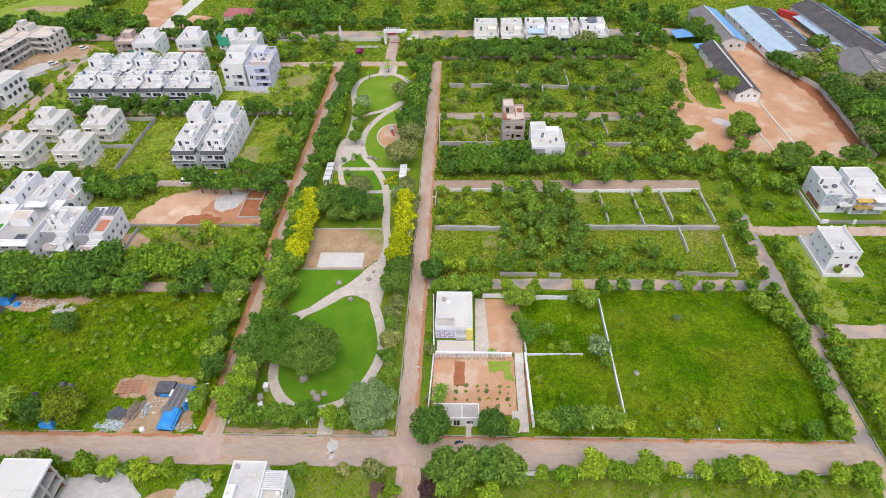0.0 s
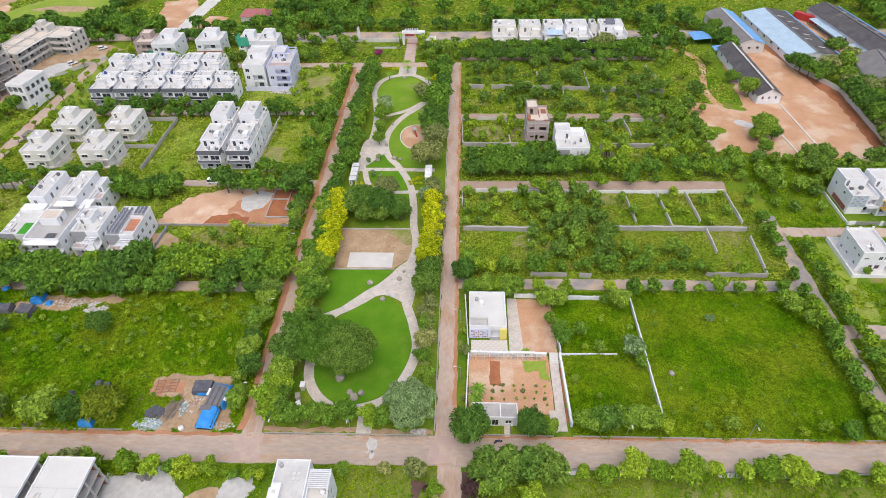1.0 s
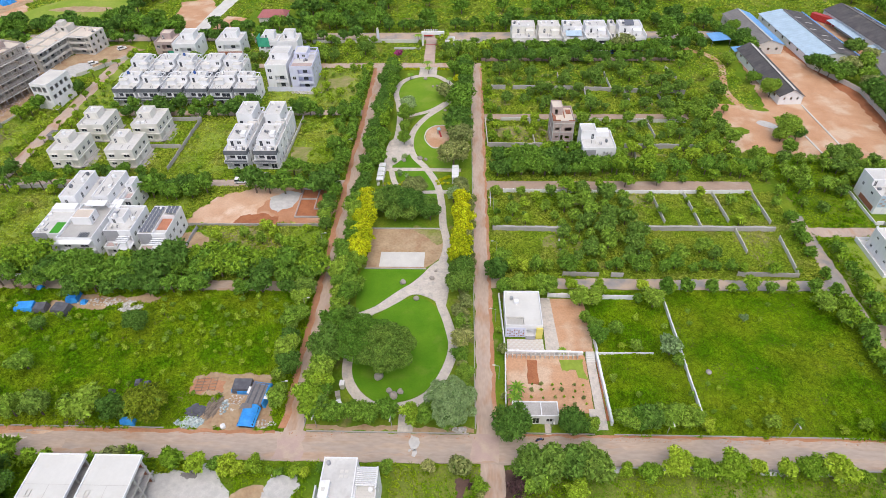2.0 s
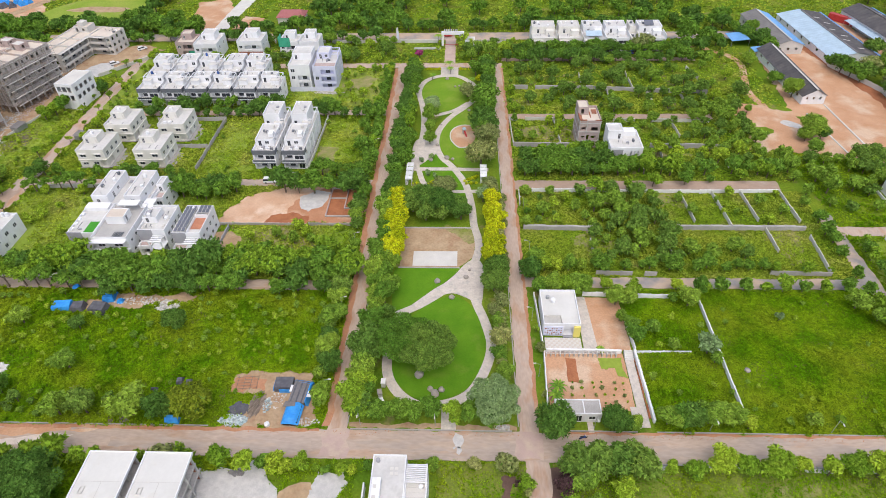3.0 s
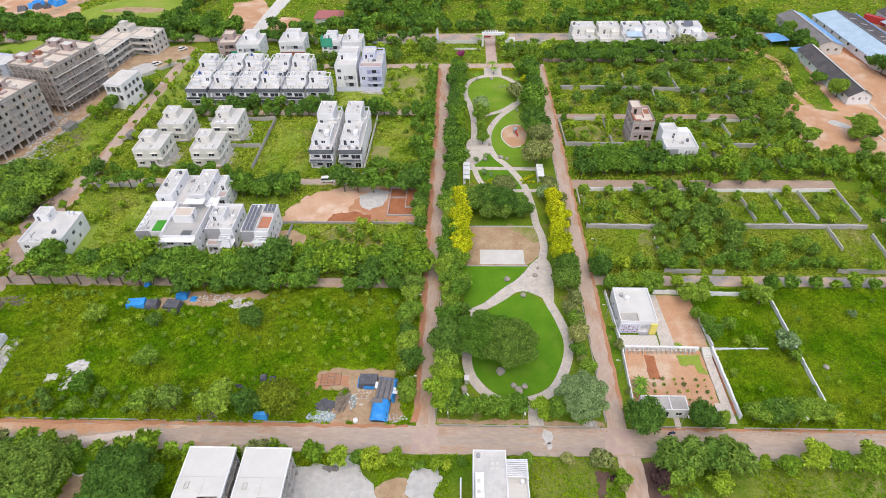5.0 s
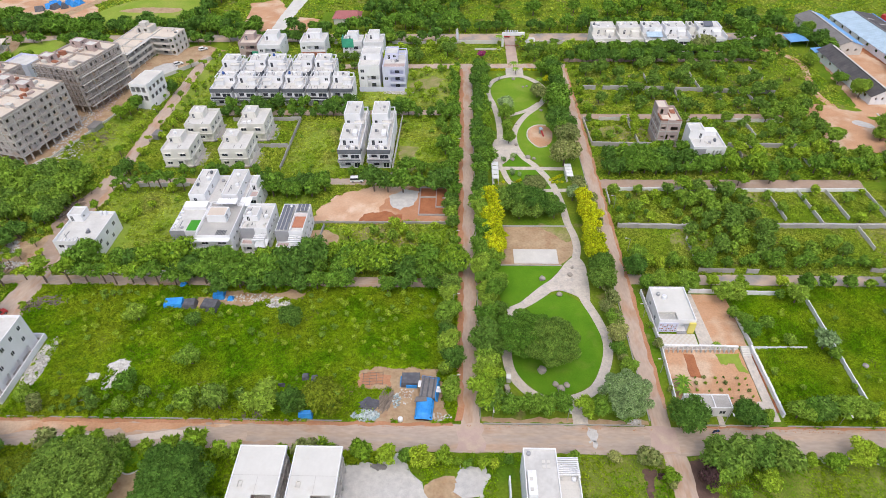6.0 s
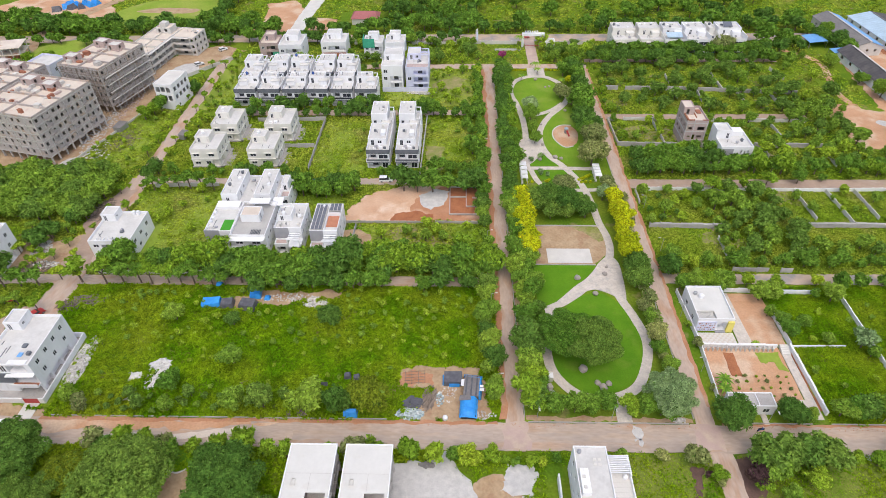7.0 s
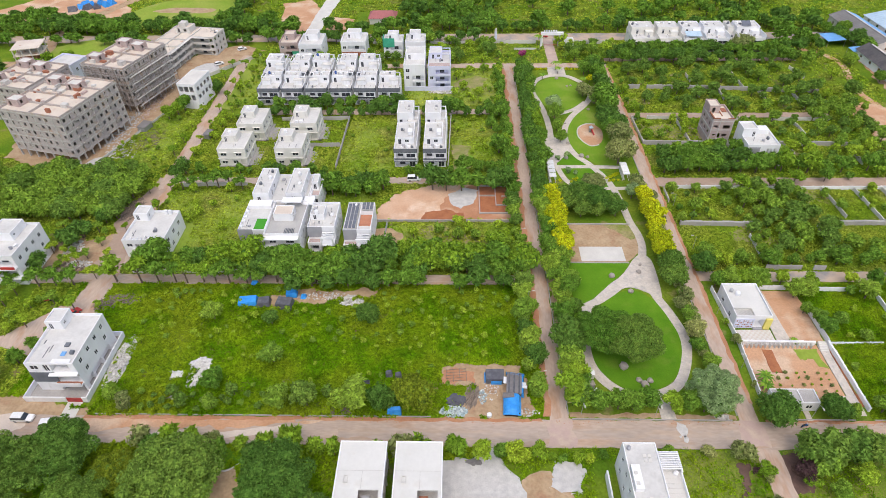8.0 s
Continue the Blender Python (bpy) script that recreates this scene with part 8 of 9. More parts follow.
def tree_row(x0, y0, x1, y1, step, styles, size, scale=1.0, jit=0.6, keep=1.0, where=" in a street row", trunk=None, crowd=""):
    L = math.hypot(x1 - x0, y1 - y0)
    n = max(1, int(L / step))
    for i in range(n + 1):
        if tree_rng.random() > keep:
            continue
        t = i / n
        st = styles[tree_rng.randrange(len(styles))]
        sz = size[tree_rng.randrange(len(size))]
        tree(x0 + (x1 - x0) * t + tree_rng.uniform(-jit, jit), y0 + (y1 - y0) * t + tree_rng.uniform(-jit, jit), st, sz, scale * tree_rng.uniform(0.85, 1.15), trunk, 0, where, crowd)


def inside(x, y, o):
    c = False
    j = len(o) - 1
    for i in range(len(o)):
        if (o[i][1] > y) != (o[j][1] > y) and x < (o[j][0] - o[i][0]) * (y - o[i][1]) / (o[j][1] - o[i][1]) + o[i][0]:
            c = not c
        j = i
    return c


def boxed(outlines):
    return [(min(p[0] for p in o), min(p[1] for p in o), max(p[0] for p in o), max(p[1] for p in o), o) for o in outlines]


def grove(x0, y0, x1, y1, n, styles, size, scale=1.0, gap=0.75, where=" in a grove", avoid=True, crowd="overgrown"):
    """Trees scattered over a stretch of ground, kept off roads and roofs and apart from one another."""
    bare = boxed(BARE) if avoid else []
    done = tries = 0
    while done < n and tries < n * 12:
        tries += 1
        x, y = tree_rng.uniform(x0, x1), tree_rng.uniform(y0, y1)
        st, sz = styles[tree_rng.randrange(len(styles))], size[tree_rng.randrange(len(size))]
        R = SIZES[sz][0] * scale
        if any((x - a) ** 2 + (y - b) ** 2 < (gap * (R + r)) ** 2 for a, b, r in TREE_SPOTS[-400:]):
            continue
        if any(a - 0.5 < x < c + 0.5 and b - 0.5 < y < d + 0.5 and inside(x, y, o) for a, b, c, d, o in bare):
            continue
        tree(x, y, st, sz, scale, None, 0, where, crowd)
        done += 1


P = " in the park"
# park: big trees, edge rows, hedge
tree(-29.6, 89.0, "deep", "h", 0.9, None, 0.1, P)
tree(-35.4, 92.4, "mid", "h", 0.98, None, 0.1, P)
tree(-43.4, 92.4, "deep", "x", 1.0, None, 0.1, P)
tree(-15.0, 76.2, "grey", "h", 0.9, None, 0.1, P)
tree_row(-44.0, 76, -44.0, 122, 3.6, ["mid", "mid", "deep"], "l", 1.0, 0.8, where=P)
tree_row(-41.6, 104, -41.6, 121, 3.8, ["mid", "deep"], "l", 0.9, 0.7, where=P)
tree_row(-44.0, 124, -44.2, 152, 3.6, ["mid"], "l", 1.0, 0.6, where=P)
tree_row(-41.4, 124, -41.2, 147, 3.1, ["yellow"], "l", 1.16, 0.6, where=P)
tree_row(-44.0, 154, -44.0, 246, 3.4, ["mid", "deep", "deep"], "l", 0.95, 0.7, where=P, crowd="row")
tree_row(-41.4, 172, -41.4, 244, 3.8, ["mid", "mid", "light"], "ml", 1.0, 0.6, where=P, crowd="row")
tree_row(-13.2, 123.5, -13.2, 149, 3.0, ["yellow"], "l", 1.12, 0.5, where=P)
tree_row(-11.0, 122, -11.0, 150, 3.6, ["olive", "mid"], "m", 1.0, 0.5, where=P)
tree_row(-12.2, 83, -12.2, 112, 2.6, ["mid", "olive"], "m", 0.85, 0.5, where=P)
tree_row(-13.0, 114, -12.4, 121, 3.4, ["deep"], "x", 0.75, 0.6, where=P)
tree_row(-42.6, 74.8, -28.4, 75.2, 3.2, ["mid", "light", "mid"], "l", 0.92, 0.5, where=P)
tree_row(-23.6, 74.8, -16.4, 74.2, 3.3, ["mid", "light"], "l", 0.86, 0.4, where=P)
tree_row(-44.4, 77.2, -44.2, 81.0, 3.4, ["mid", "light"], "l", 1.25, 0.4, where=P)
tree_row(-12.8, 86.2, -13.2, 105, 4.6, ["mid", "olive", "mid"], "l", 0.8, 0.5, where=P)
tree_row(-37, 146.5, -24, 146.5, 3.6, ["deep"], "x", 0.95, 0.7, where=P)
tree_row(-33, 142.8, -22, 142.8, 4.2, ["deep"], "l", 1.0, 0.5, where=P)
tree(-27.6, 155.0, "olive", "x", 1.0, None, 0.1, P)
tree_row(-15.6, 152, -12.5, 158, 3.2, ["olive", "grey"], "l", 1.0, 0.5, where=P)
tree_row(-15.8, 176, -13.4, 184, 4.2, ["olive"], "x", 1.0, 0.6, where=P)
tree_row(-15.0, 188, -14.0, 212, 4.4, ["mid", "deep", "deep"], "x", 1.08, 0.7, where=P, crowd="row")
tree_row(-12.4, 215, -12.4, 246, 4.2, ["deep", "mid"], "l", 1.1, 0.7, where=P, crowd="row")
tree_row(-20.5, 221, -17, 214, 4.2, ["olive"], "x", 0.8, 0.6, where=P, crowd="row")
tree_row(-34.0, 208, -33.5, 186, 6.2, ["grey", "mid"], "l", 1.1, 0.4, where=P)
tree_row(-16.5, 240, -12, 246, 3, ["mid"], "l", 0.9, 0.5, where=P, crowd="row")
for x, y in ((-42.2, 242), (-42.2, 236), (-42.0, 225), (-15.6, 233)):
    tree(x, y, "yellow", "m", 0.75, None, 0, P)
for i, (x0, y0, x1, y1, st) in enumerate([(-42, 245.6, -32, 245.6, "yellow"), (-23.4, 245.6, -17.5, 245.6, "yellow"), (-38.4, 161.5, -36.8, 161.6, "yellow"), (-33.0, 161.0, -31.0, 163.0, "yellow"), (-21.2, 163.0, -17.4, 165.4, "yellow"), (-20.8, 161.6, -17.6, 162.0, "yellow")]):
    tree_row(x0, y0, x1, y1, 1.1, [st], "s", 0.62, 0.2, where=" clipped low in the park", trunk=-0.3)
for x, y in ((-35.8, 174.2), (-33.4, 166.2), (-31.2, 165.6), (-32.6, 176.2)):
    tree(x, y, "grey", "s", 1.0, 0.0, 0.1, P)
# lanes beside the park
tree_row(-53.2, 84, -53.2, 112, 3.4, ["mid", "deep", "mid"], "ml", 1.0, 0.8, where=" beside a lane")
tree_row(-53.0, 118, -53.2, 158, 3.8, ["mid", "deep"], "ml", 1.0, 0.7, where=" beside a lane")
tree_row(-53.0, 166, -53.2, 246, 3.6, ["mid", "mid", "light"], "ml", 1.05, 0.8, where=" beside a lane", crowd="row")
tree_row(-56.4, 178, -57, 205, 4.5, ["mid"], "ml", 1.0, 1.0, 0.7, where=" beside a lane", crowd="row")
tree(-52.6, 78.4, "mid", "l", 1.02, None, 0, " beside huts")
tree_row(-3.6, 81, -3.8, 100, 5, ["mid", "olive"], "ms", 0.8, 0.4, 0.8, where=" beside a lane")
tree_row(-3.0, 119, -2.6, 123, 3, ["mid", "deep"], "l", 1.0, 0.6, where=" beside a lane")
tree_row(-3.2, 140, -3.2, 156, 5, ["mid"], "ms", 1.0, 0.6, where=" beside a lane")
tree_row(-3.2, 187, -3.2, 246, 7, ["mid", "light"], "ms", 1.0, 0.7, where=" beside a lane", crowd="row")
# gardens and the street south of them
for x, y, s in ((-2.4, 72.6, 1.04), (10.2, 73.2, 1.06)):
    tree(x, y, "deep", "x", 0.8 * s, None, 0, " before a garden wall")
tree_row(13.6, 72.8, 15.2, 73.4, 2, ["mid"], "m", 1.0, where=" before a garden wall")
tree_row(21, 74.0, 36, 75.0, 2.9, ["mid", "deep", "mid"], "l", 0.98, 0.6, where=" along a kerb")
tree_row(38, 74.4, 80, 74.4, 4.6, ["light", "light", "mid"], "ms", 1.0, 1.0, 0.75, where=" along a kerb")
tree_row(0.6, 63.2, 12.5, 63.0, 3.0, ["deep", "mid", "deep"], "l", 1.25, 0.6, where=" along a street")
tree_row(14, 63.8, 80, 63.2, 4.8, ["light"], "ml", 0.95, 0.7, 0.9, where=" along a street")
tree_row(2.5, 59.6, 9, 59.2, 3.4, ["mid", "light"], "l", 1.0, 0.6, where=" along a street")
tree_row(-1.2, 58.5, 4, 55, 3.4, ["mid", "plum"], "ml", 0.9, 0.8, where=" along a lane")
tree_row(-19.6, 63.6, -12.8, 63.4, 6.2, ["light", "olive"], "ml", 1.0, 0.3, where=" along a street")
tree(-27.6, 63.4, "mid", "m", 1.0)
tree(-40.4, 62.8, "mid", "s", 1.3)
tree(-9.3, 59.6, "light", "m", 0.8, None, 0, " beside a lane")
tree(-1.4, 57.6, "light", "m", 0.85, None, 0, " beside a lane")
tree(-16.0, 171.6, "olive", "x", 1.0, None, 0, P)
tree_row(-10.5, 60.5, -11.5, 56, 2.4, ["plum", "plum", "light"], "s", 0.7, 0.9, where=" beside a lane")
tree_row(-8.6, 57.5, -10, 52, 3.5, ["light", "olive"], "ms", 0.9, 0.5, where=" beside a lane")
tree_row(-61.4, 62.6, -53.5, 63.0, 2.3, ["light", "light", "mid"], "m", 1.05, 0.5, where=" along a street")
tree_row(-70.6, 63.2, -65.6, 62.8, 4.6, ["light"], "m", 1.15, 0.2, where=" along a street")
tree_row(-51.0, 62.2, -43, 62.0, 2.2, ["mid", "light"], "s", 1.1, 0.6, where=" along a street")
tree_row(-78.0, 63.2, -104, 63.0, 4.2, ["light", "olive", "light"], "m", 1.15, 0.6, 0.85, where=" along a street", crowd="row")
tree_row(-104, 64.4, -136, 64.8, 4.6, ["olive", "light", "light"], "m", 1.2, 0.6, where=" along a street", crowd="row")
tree_row(-104, 62.2, -134, 62.4, 7.0, ["mid", "deep"], "l", 0.9, 0.8, where=" along a street", crowd="row")
for x, y, st, sc in ((-149.8, 60.6, "deep", 0.9), (-137.6, 57.0, "moss", 0.62), (-125.1, 54.6, "deep", 0.9), (-105.2, 54.6, "deep", 0.88), (-142.5, 50.0, "deep", 0.8), (-158, 54.0, "deep", 0.9), (-166.0, 58.5, "deep", 0.8), (-97.5, 47.0, "deep", 0.7)):
    tree(x, y, st, "H", sc, None, 0, " with a wide crown in a grove")
grove(-190, 40, -165, 58, 8, ["deep", "deep"], "g", 1.0, 0.85, " in a dense grove")
tree_row(-178.5, 78, -170, 94, 4.0, ["mid", "light"], "ml", 1.1, 1.2, where=" beside a house", crowd="row")
# bushes in the western field
for x, y, st, sz, sc in ((-92.6, 99.5, "deep", "x", 0.72), (-125.4, 79.6, "mid", "l", 0.95), (-132, 100.5, "mid", "l", 0.9), (-117, 99.0, "deep", "m", 1.2), (-109.4, 74.4, "mid", "l", 1.0), (-124.6, 73.8, "mid", "m", 1.2), (-80.3, 75.6, "moss", "x", 0.9), (-93.1, 74.4, "mid", "l", 1.3), (-87.8, 74.6, "deep", "l", 1.0), (-85.0, 76.0, "deep", "l", 0.85), (-103.5, 74.8, "deep", "l", 1.25), (-97.4, 74.6, "light", "m", 1.0), (-113.7, 87.0, "mid", "l", 1.05), (-147, 76, "mid", "m", 1.2), (-143.8, 73.8, "olive", "m", 1.0), (-101.8, 96.0, "mid", "s", 1.0)):
    tree(x, y, st, sz, sc)
grove(-148, 73, -76, 77.5, 22, ["mid", "deep", "deep"], "sm", 0.85, 0.9, " in a weedy field")
grove(-150, 92, -54, 111, 60, ["mid", "light", "mid"], "s", 0.85, 0.9, " in a weedy field")
grove(-160, 74, -54, 111, 60, ["light", "light", "mid"], "s", 0.6, 1.2, " in a weedy field")
grove(-92, 88, -56, 111, 18, ["light", "light", "mid"], "s", 0.8, 1.0, " in a weedy field")
# western street trees
tree_row(-156, 119.8, -92, 121.0, 3.9, ["mid", "mid", "light", "deep"], "lx", 0.98, 0.8, where=" in a dense street row", crowd="row")
tree_row(-128, 116.6, -52, 117.0, 4.0, ["mid", "deep", "mid"], "l", 1.05, 0.9, 0.9, where=" in a dense street row", crowd="row")
tree_row(-114, 111.8, -100, 111.6, 4.4, ["deep", "mid"], "l", 1.05, 0.8, where=" in a dense street row", crowd="row")
tree_row(-92, 119.6, -52, 119.6, 3.6, ["mid", "mid", "light"], "lx", 0.9, 1.0, where=" in a dense street row", crowd="row")
tree_row(-90, 124.4, -58, 124.0, 4.4, ["mid", "light"], "l", 1.0, 1.4, where=" in a dense street row", crowd="row")
tree_row(-96, 112.2, -54, 112.0, 3.8, ["mid", "deep"], "l", 0.95, 0.9, 0.8, where=" in a dense street row", crowd="row")
grove(-84, 126, -54, 138, 14, ["mid", "light"], "ms", 0.9, 1.0)
grove(-166, 120, -140, 156, 10, ["mid", "light"], "sm", 0.9, 1.2)
tree_row(-113, 157.2, -94, 157.0, 3.8, ["mid", "deep"], "l", 1.1, 0.9, where=" in a street row", crowd="row")
tree_row(-110, 153.4, -98, 153.4, 4.0, ["mid"], "l", 1.0, 0.8, where=" in a street row", crowd="row")
tree_row(-79, 156.8, -54, 156.6, 4.2, ["mid", "deep"], "l", 1.15, 0.8, where=" in a street row", crowd="row")
tree_row(-86.4, 165.4, -83.4, 165.6, 3, ["mid"], "m", 0.9, 0.3, where=" before a villa", crowd="row")
tree_row(-73, 165.6, -55, 166.4, 4.4, ["mid"], "ml", 0.95, 0.8, where=" in a street row", crowd="row")
tree_row(-134, 164.6, -114, 165.2, 4.4, ["mid", "deep"], "ml", 1.0, 0.8, where=" in a street row", crowd="row")
tree_row(-160, 165.6, -140, 165.4, 4.0, ["mid"], "ms", 1.0, 0.8, where=" in a street row", crowd="row")
tree_row(-148, 210.6, -94, 211.4, 4.4, ["mid", "deep"], "ml", 0.95, 0.6, 0.92, where=" before row houses", crowd="row")
tree_row(-140, 205.2, -54, 205.4, 4.0, ["mid", "deep"], "ml", 0.95, 0.7, 0.85, where=" in a street row", crowd="row")
tree_row(-92, 211, -54, 212, 4.0, ["mid", "light"], "ml", 0.95, 0.8, 0.85, where=" in a street row", crowd="row")
grove(-72, 214, -52, 246, 22, ["mid", "light"], "ms", 1.0, 0.9)
grove(-74, 168, -54, 203, 12, ["mid", "light"], "s", 0.9, 1.1)
grove(-110, 166, -93, 203, 6, ["mid"], "s", 0.8, 1.1)
grove(-150, 243, -96, 254, 22, ["mid", "deep"], "ml", 0.9, 0.8)
grove(-112, 252, -52, 274, 34, ["mid", "light", "deep"], "ml", 0.95, 0.8)
grove(-52, 252, -33, 273, 6, ["mid", "light"], "s", 0.9, 0.9)
tree(-41.5, 257.6, "pink", "m", 0.9, None, 0, " on a lawn")
grove(-24, 254, 4, 272, 20, ["mid", "light", "deep"], "ml", 1.0, 0.8)
# thin trees along the western dirt road
for i in range(15):
    y = 104 + 10.4 * i
    for x in (-169.4, -163.0):
        tree(x + tree_rng.uniform(-0.5, 0.5), y + tree_rng.uniform(-1.5, 1.5), "light", "a", tree_rng.uniform(0.42, 0.72), None, 0, " with a long bare trunk by a road")
tree_row(-163, 113.6, -100, 113.6, 3.9, ["mid", "light", "mid"], "a", 1.0, 0.6, 0.95, " with a long bare trunk by a street", None, crowd="row")
tree_row(-160, 157.2, -140, 157.4, 3.6, ["mid"], "a", 0.9, 0.7, 0.9, " with a long bare trunk by a street", None, crowd="row")
tree_row(-200, 111.8, -174, 111.6, 4.4, ["mid"], "a", 1.0, 0.8, 0.9, " with a long bare trunk by a street", None, crowd="row")
tree_row(-200, 118.2, -186, 118.6, 4.6, ["deep"], "l", 0.8, 0.6, 0.9, " by a street", 2.0, crowd="row")
grove(-190, 119, -173, 136, 22, ["mid", "light", "mid"], "am", 0.6, 0.7, avoid=False)
grove(-200, 96, -176, 110, 16, ["mid", "light"], "am", 0.7, 0.7, avoid=False)
tree_row(-183, 129, -181, 132, 3.0, ["deep"], "l", 1.1, 0.4, where=" beside a house", crowd="row")
tree_row(-180, 134, -177.6, 139, 3.4, ["deep"], "l", 0.9, 0.6, where=" beside a house", crowd="row")
grove(-232, 139, -174, 165, 110, ["mid", "mid", "deep"], "lx", 0.9, 0.42, " in a dense plantation")
grove(-192, 168, -171, 236, 34, ["light", "light", "light", "mid"], "s", 0.9, 0.9)
grove(-162.5, 186, -153, 262, 36, ["light", "mid", "light"], "ms", 0.9, 0.9)
tree_row(-180.5, 203, -176.5, 209, 3.2, ["light", "mid"], "l", 1.0, 0.5, where=" beside a frame house", crowd="row")
tree(-168.4, 224.5, "deep", "l", 1.0)
tree_row(-163.6, 163.8, -162.0, 166, 3.4, ["deep"], "l", 1.0, 0.4, crowd="row")
# eastern plots, southern to northern
tree_row(1, 113.0, 8, 113.0, 3.2, ["mid", "light"], "l", 1.0, 0.5, where=" in a street row")
tree_row(-2.0, 113.2, 40, 113.6, 5.4, ["light", "light", "mid"], "m", 1.05, 0.6, 0.85, where=" in a street row")
tree_row(40, 113.6, 82, 114.0, 5.0, ["light", "mid"], "m", 0.95, 0.6, 0.75, where=" in a street row", crowd="row")
tree_row(16.6, 108, 20, 97, 3.4, ["mid", "deep", "mid"], "ml", 0.85, 1.0, where=" along a garden wall")
tree_row(21, 109.5, 36, 109.5, 3.8, ["mid"], "ml", 0.9, 0.9, 0.85, where=" along a garden wall")
for x, y, st, sz, sc in ((35.4, 93.5, "grey", "m", 1.2), (36.4, 90.8, "mid", "m", 0.9), (28.0, 95.0, "mid", "m", 0.9), (21.0, 86.0, "mid", "s", 1.0), (56, 104, "grey", "s", 1.2), (76, 108, "mid", "l", 1.0), (79.6, 104, "mid", "m", 1.2), (24, 100, "mid", "m", 0.9)):
    tree(x, y, st, sz, sc)
grove(20, 76, 38, 110, 8, ["mid", "light"], "s", 0.8, 1.2)
grove(40, 76, 80, 112, 16, ["light", "mid"], "s", 0.6, 1.3)
tree_row(81.4, 74, 81.6, 113, 3.5, ["light", "light", "mid"], "m", 1.2, 0.7, 0.95, where=" along a lane", crowd="row")
tree_row(81.6, 119, 81.8, 142, 4.0, ["light", "mid"], "m", 1.0, 0.7, 0.9, where=" along a lane", crowd="row")
tree_row(89.4, 60, 89.4, 136, 3.3, ["light", "light", "mid"], "m", 1.15, 0.8, 0.9, where=" along a lane", crowd="row")
grove(89, 60, 130, 98, 16, ["light", "mid"], "s", 0.8, 1.2)
grove(89, 104, 130, 116, 10, ["mid"], "s", 0.8, 1.2)
tree(101.6, 121.2, "mid", "m", 0.62, None, 0, " in a walled yard")
tree_row(0, 121.6, 14, 121.8, 3.4, ["mid", "light"], "m", 1.1, 0.6, where=" in a plot")
tree_row(15, 121.8, 62, 122.0, 3.5, ["mid", "light", "mid"], "ml", 0.9, 0.8, where=" in a plot", crowd="row")
tree_row(62, 121.4, 76, 121.2, 5, ["light"], "ms", 0.9, 0.6, where=" in a plot", crowd="row")
grove(14, 124, 38, 156, 46, ["mid", "mid", "deep", "deep"], "ml", 1.0, 0.78, " on an overgrown plot")
grove(38, 122.5, 56, 130, 10, ["mid", "deep"], "ml", 0.9, 0.85, " on an overgrown plot")
grove(-2, 141, 16, 156, 9, ["light", "mid", "deep"], "ms", 1.0, 0.95, " on an overgrown plot")
grove(38, 141, 78, 156, 12, ["mid", "light"], "ms", 0.95, 1.0, " on an overgrown plot")
tree_row(-2, 166.6, 28, 166.8, 3.6, ["mid", "deep", "mid"], "lx", 0.92, 0.9, where=" in a dense row", crowd="row")
tree_row(-2, 172, 26, 172, 3.8, ["mid", "deep"], "lx", 0.9, 1.0, where=" in a dense row", crowd="row")
tree_row(-1, 177.4, 25, 177.4, 4.6, ["mid", "light"], "l", 0.9, 0.9, 0.6, where=" in a dense row", crowd="row")
tree_row(37, 166.8, 78, 167.4, 4.2, ["mid", "deep", "light"], "l", 1.0, 1.0, 0.9, where=" in a row", crowd="row")
tree_row(29, 168.6, 36, 168.6, 3.4, ["mid"], "l", 0.9, 0.5, where=" before a white house", crowd="row")
grove(39, 170, 78, 182, 16, ["mid", "deep", "light"], "ml", 0.95, 0.85, " on an overgrown plot")
grove(-3, 186, 16, 201, 12, ["mid", "light"], "ms", 1.0, 0.9, " on an overgrown plot")
grove(26, 186, 70, 201, 24, ["mid", "mid", "deep"], "ml", 0.85, 0.85, " on an overgrown plot")
tree_row(20, 157.2, 76, 165.0, 8.5, ["light", "mid"], "ml", 0.9, 0.6, where=" along a street", crowd="row")
grove(-4, 208, 72, 225, 40, ["mid", "deep", "deep"], "mls", 0.95, 0.8, " on an overgrown plot")
grove(-4, 229, 74, 252, 54, ["mid", "deep", "deep"], "mls", 0.95, 0.8, " on an overgrown plot")
tree_row(-3, 253, 76, 253, 4.4, ["mid", "deep"], "lx", 0.85, 0.9, where=" along a street", crowd="row")
tree_row(2, 260.4, 74, 260.4, 4.6, ["mid", "deep", "mid"], "l", 1.0, 0.8, 0.9, where=" before joined houses", crowd="row")
tree_row(40.5, 262, 42, 262, 2, ["deep"], "l", 1.0, 0.2, where=" before joined houses", crowd="row")
tree_row(54.2, 263, 57.4, 264, 3.2, ["olive"], "x", 0.75, 0.2, where=" before joined houses", crowd="row")
grove(72, 216, 90, 258, 9, ["mid", "deep", "light"], "ml", 1.05, 0.85, " on rough ground")
grove(62, 168, 80, 214, 34, ["mid", "deep", "mid"], "lm", 1.05, 0.8, " on rough ground")
grove(80, 146, 106, 176, 20, ["mid", "deep", "mid"], "lm", 1.0, 0.82, " on rough ground")
grove(140, 228, 158, 258, 16, ["deep", "mid", "olive"], "x", 0.95, 0.75, " in a dense belt")
grove(106, 158, 134, 174, 30, ["deep", "mid"], "lx", 0.9, 0.7, " on rough ground")
grove(110, 104, 130, 136, 12, ["mid"], "ms", 1.0, 1.0)
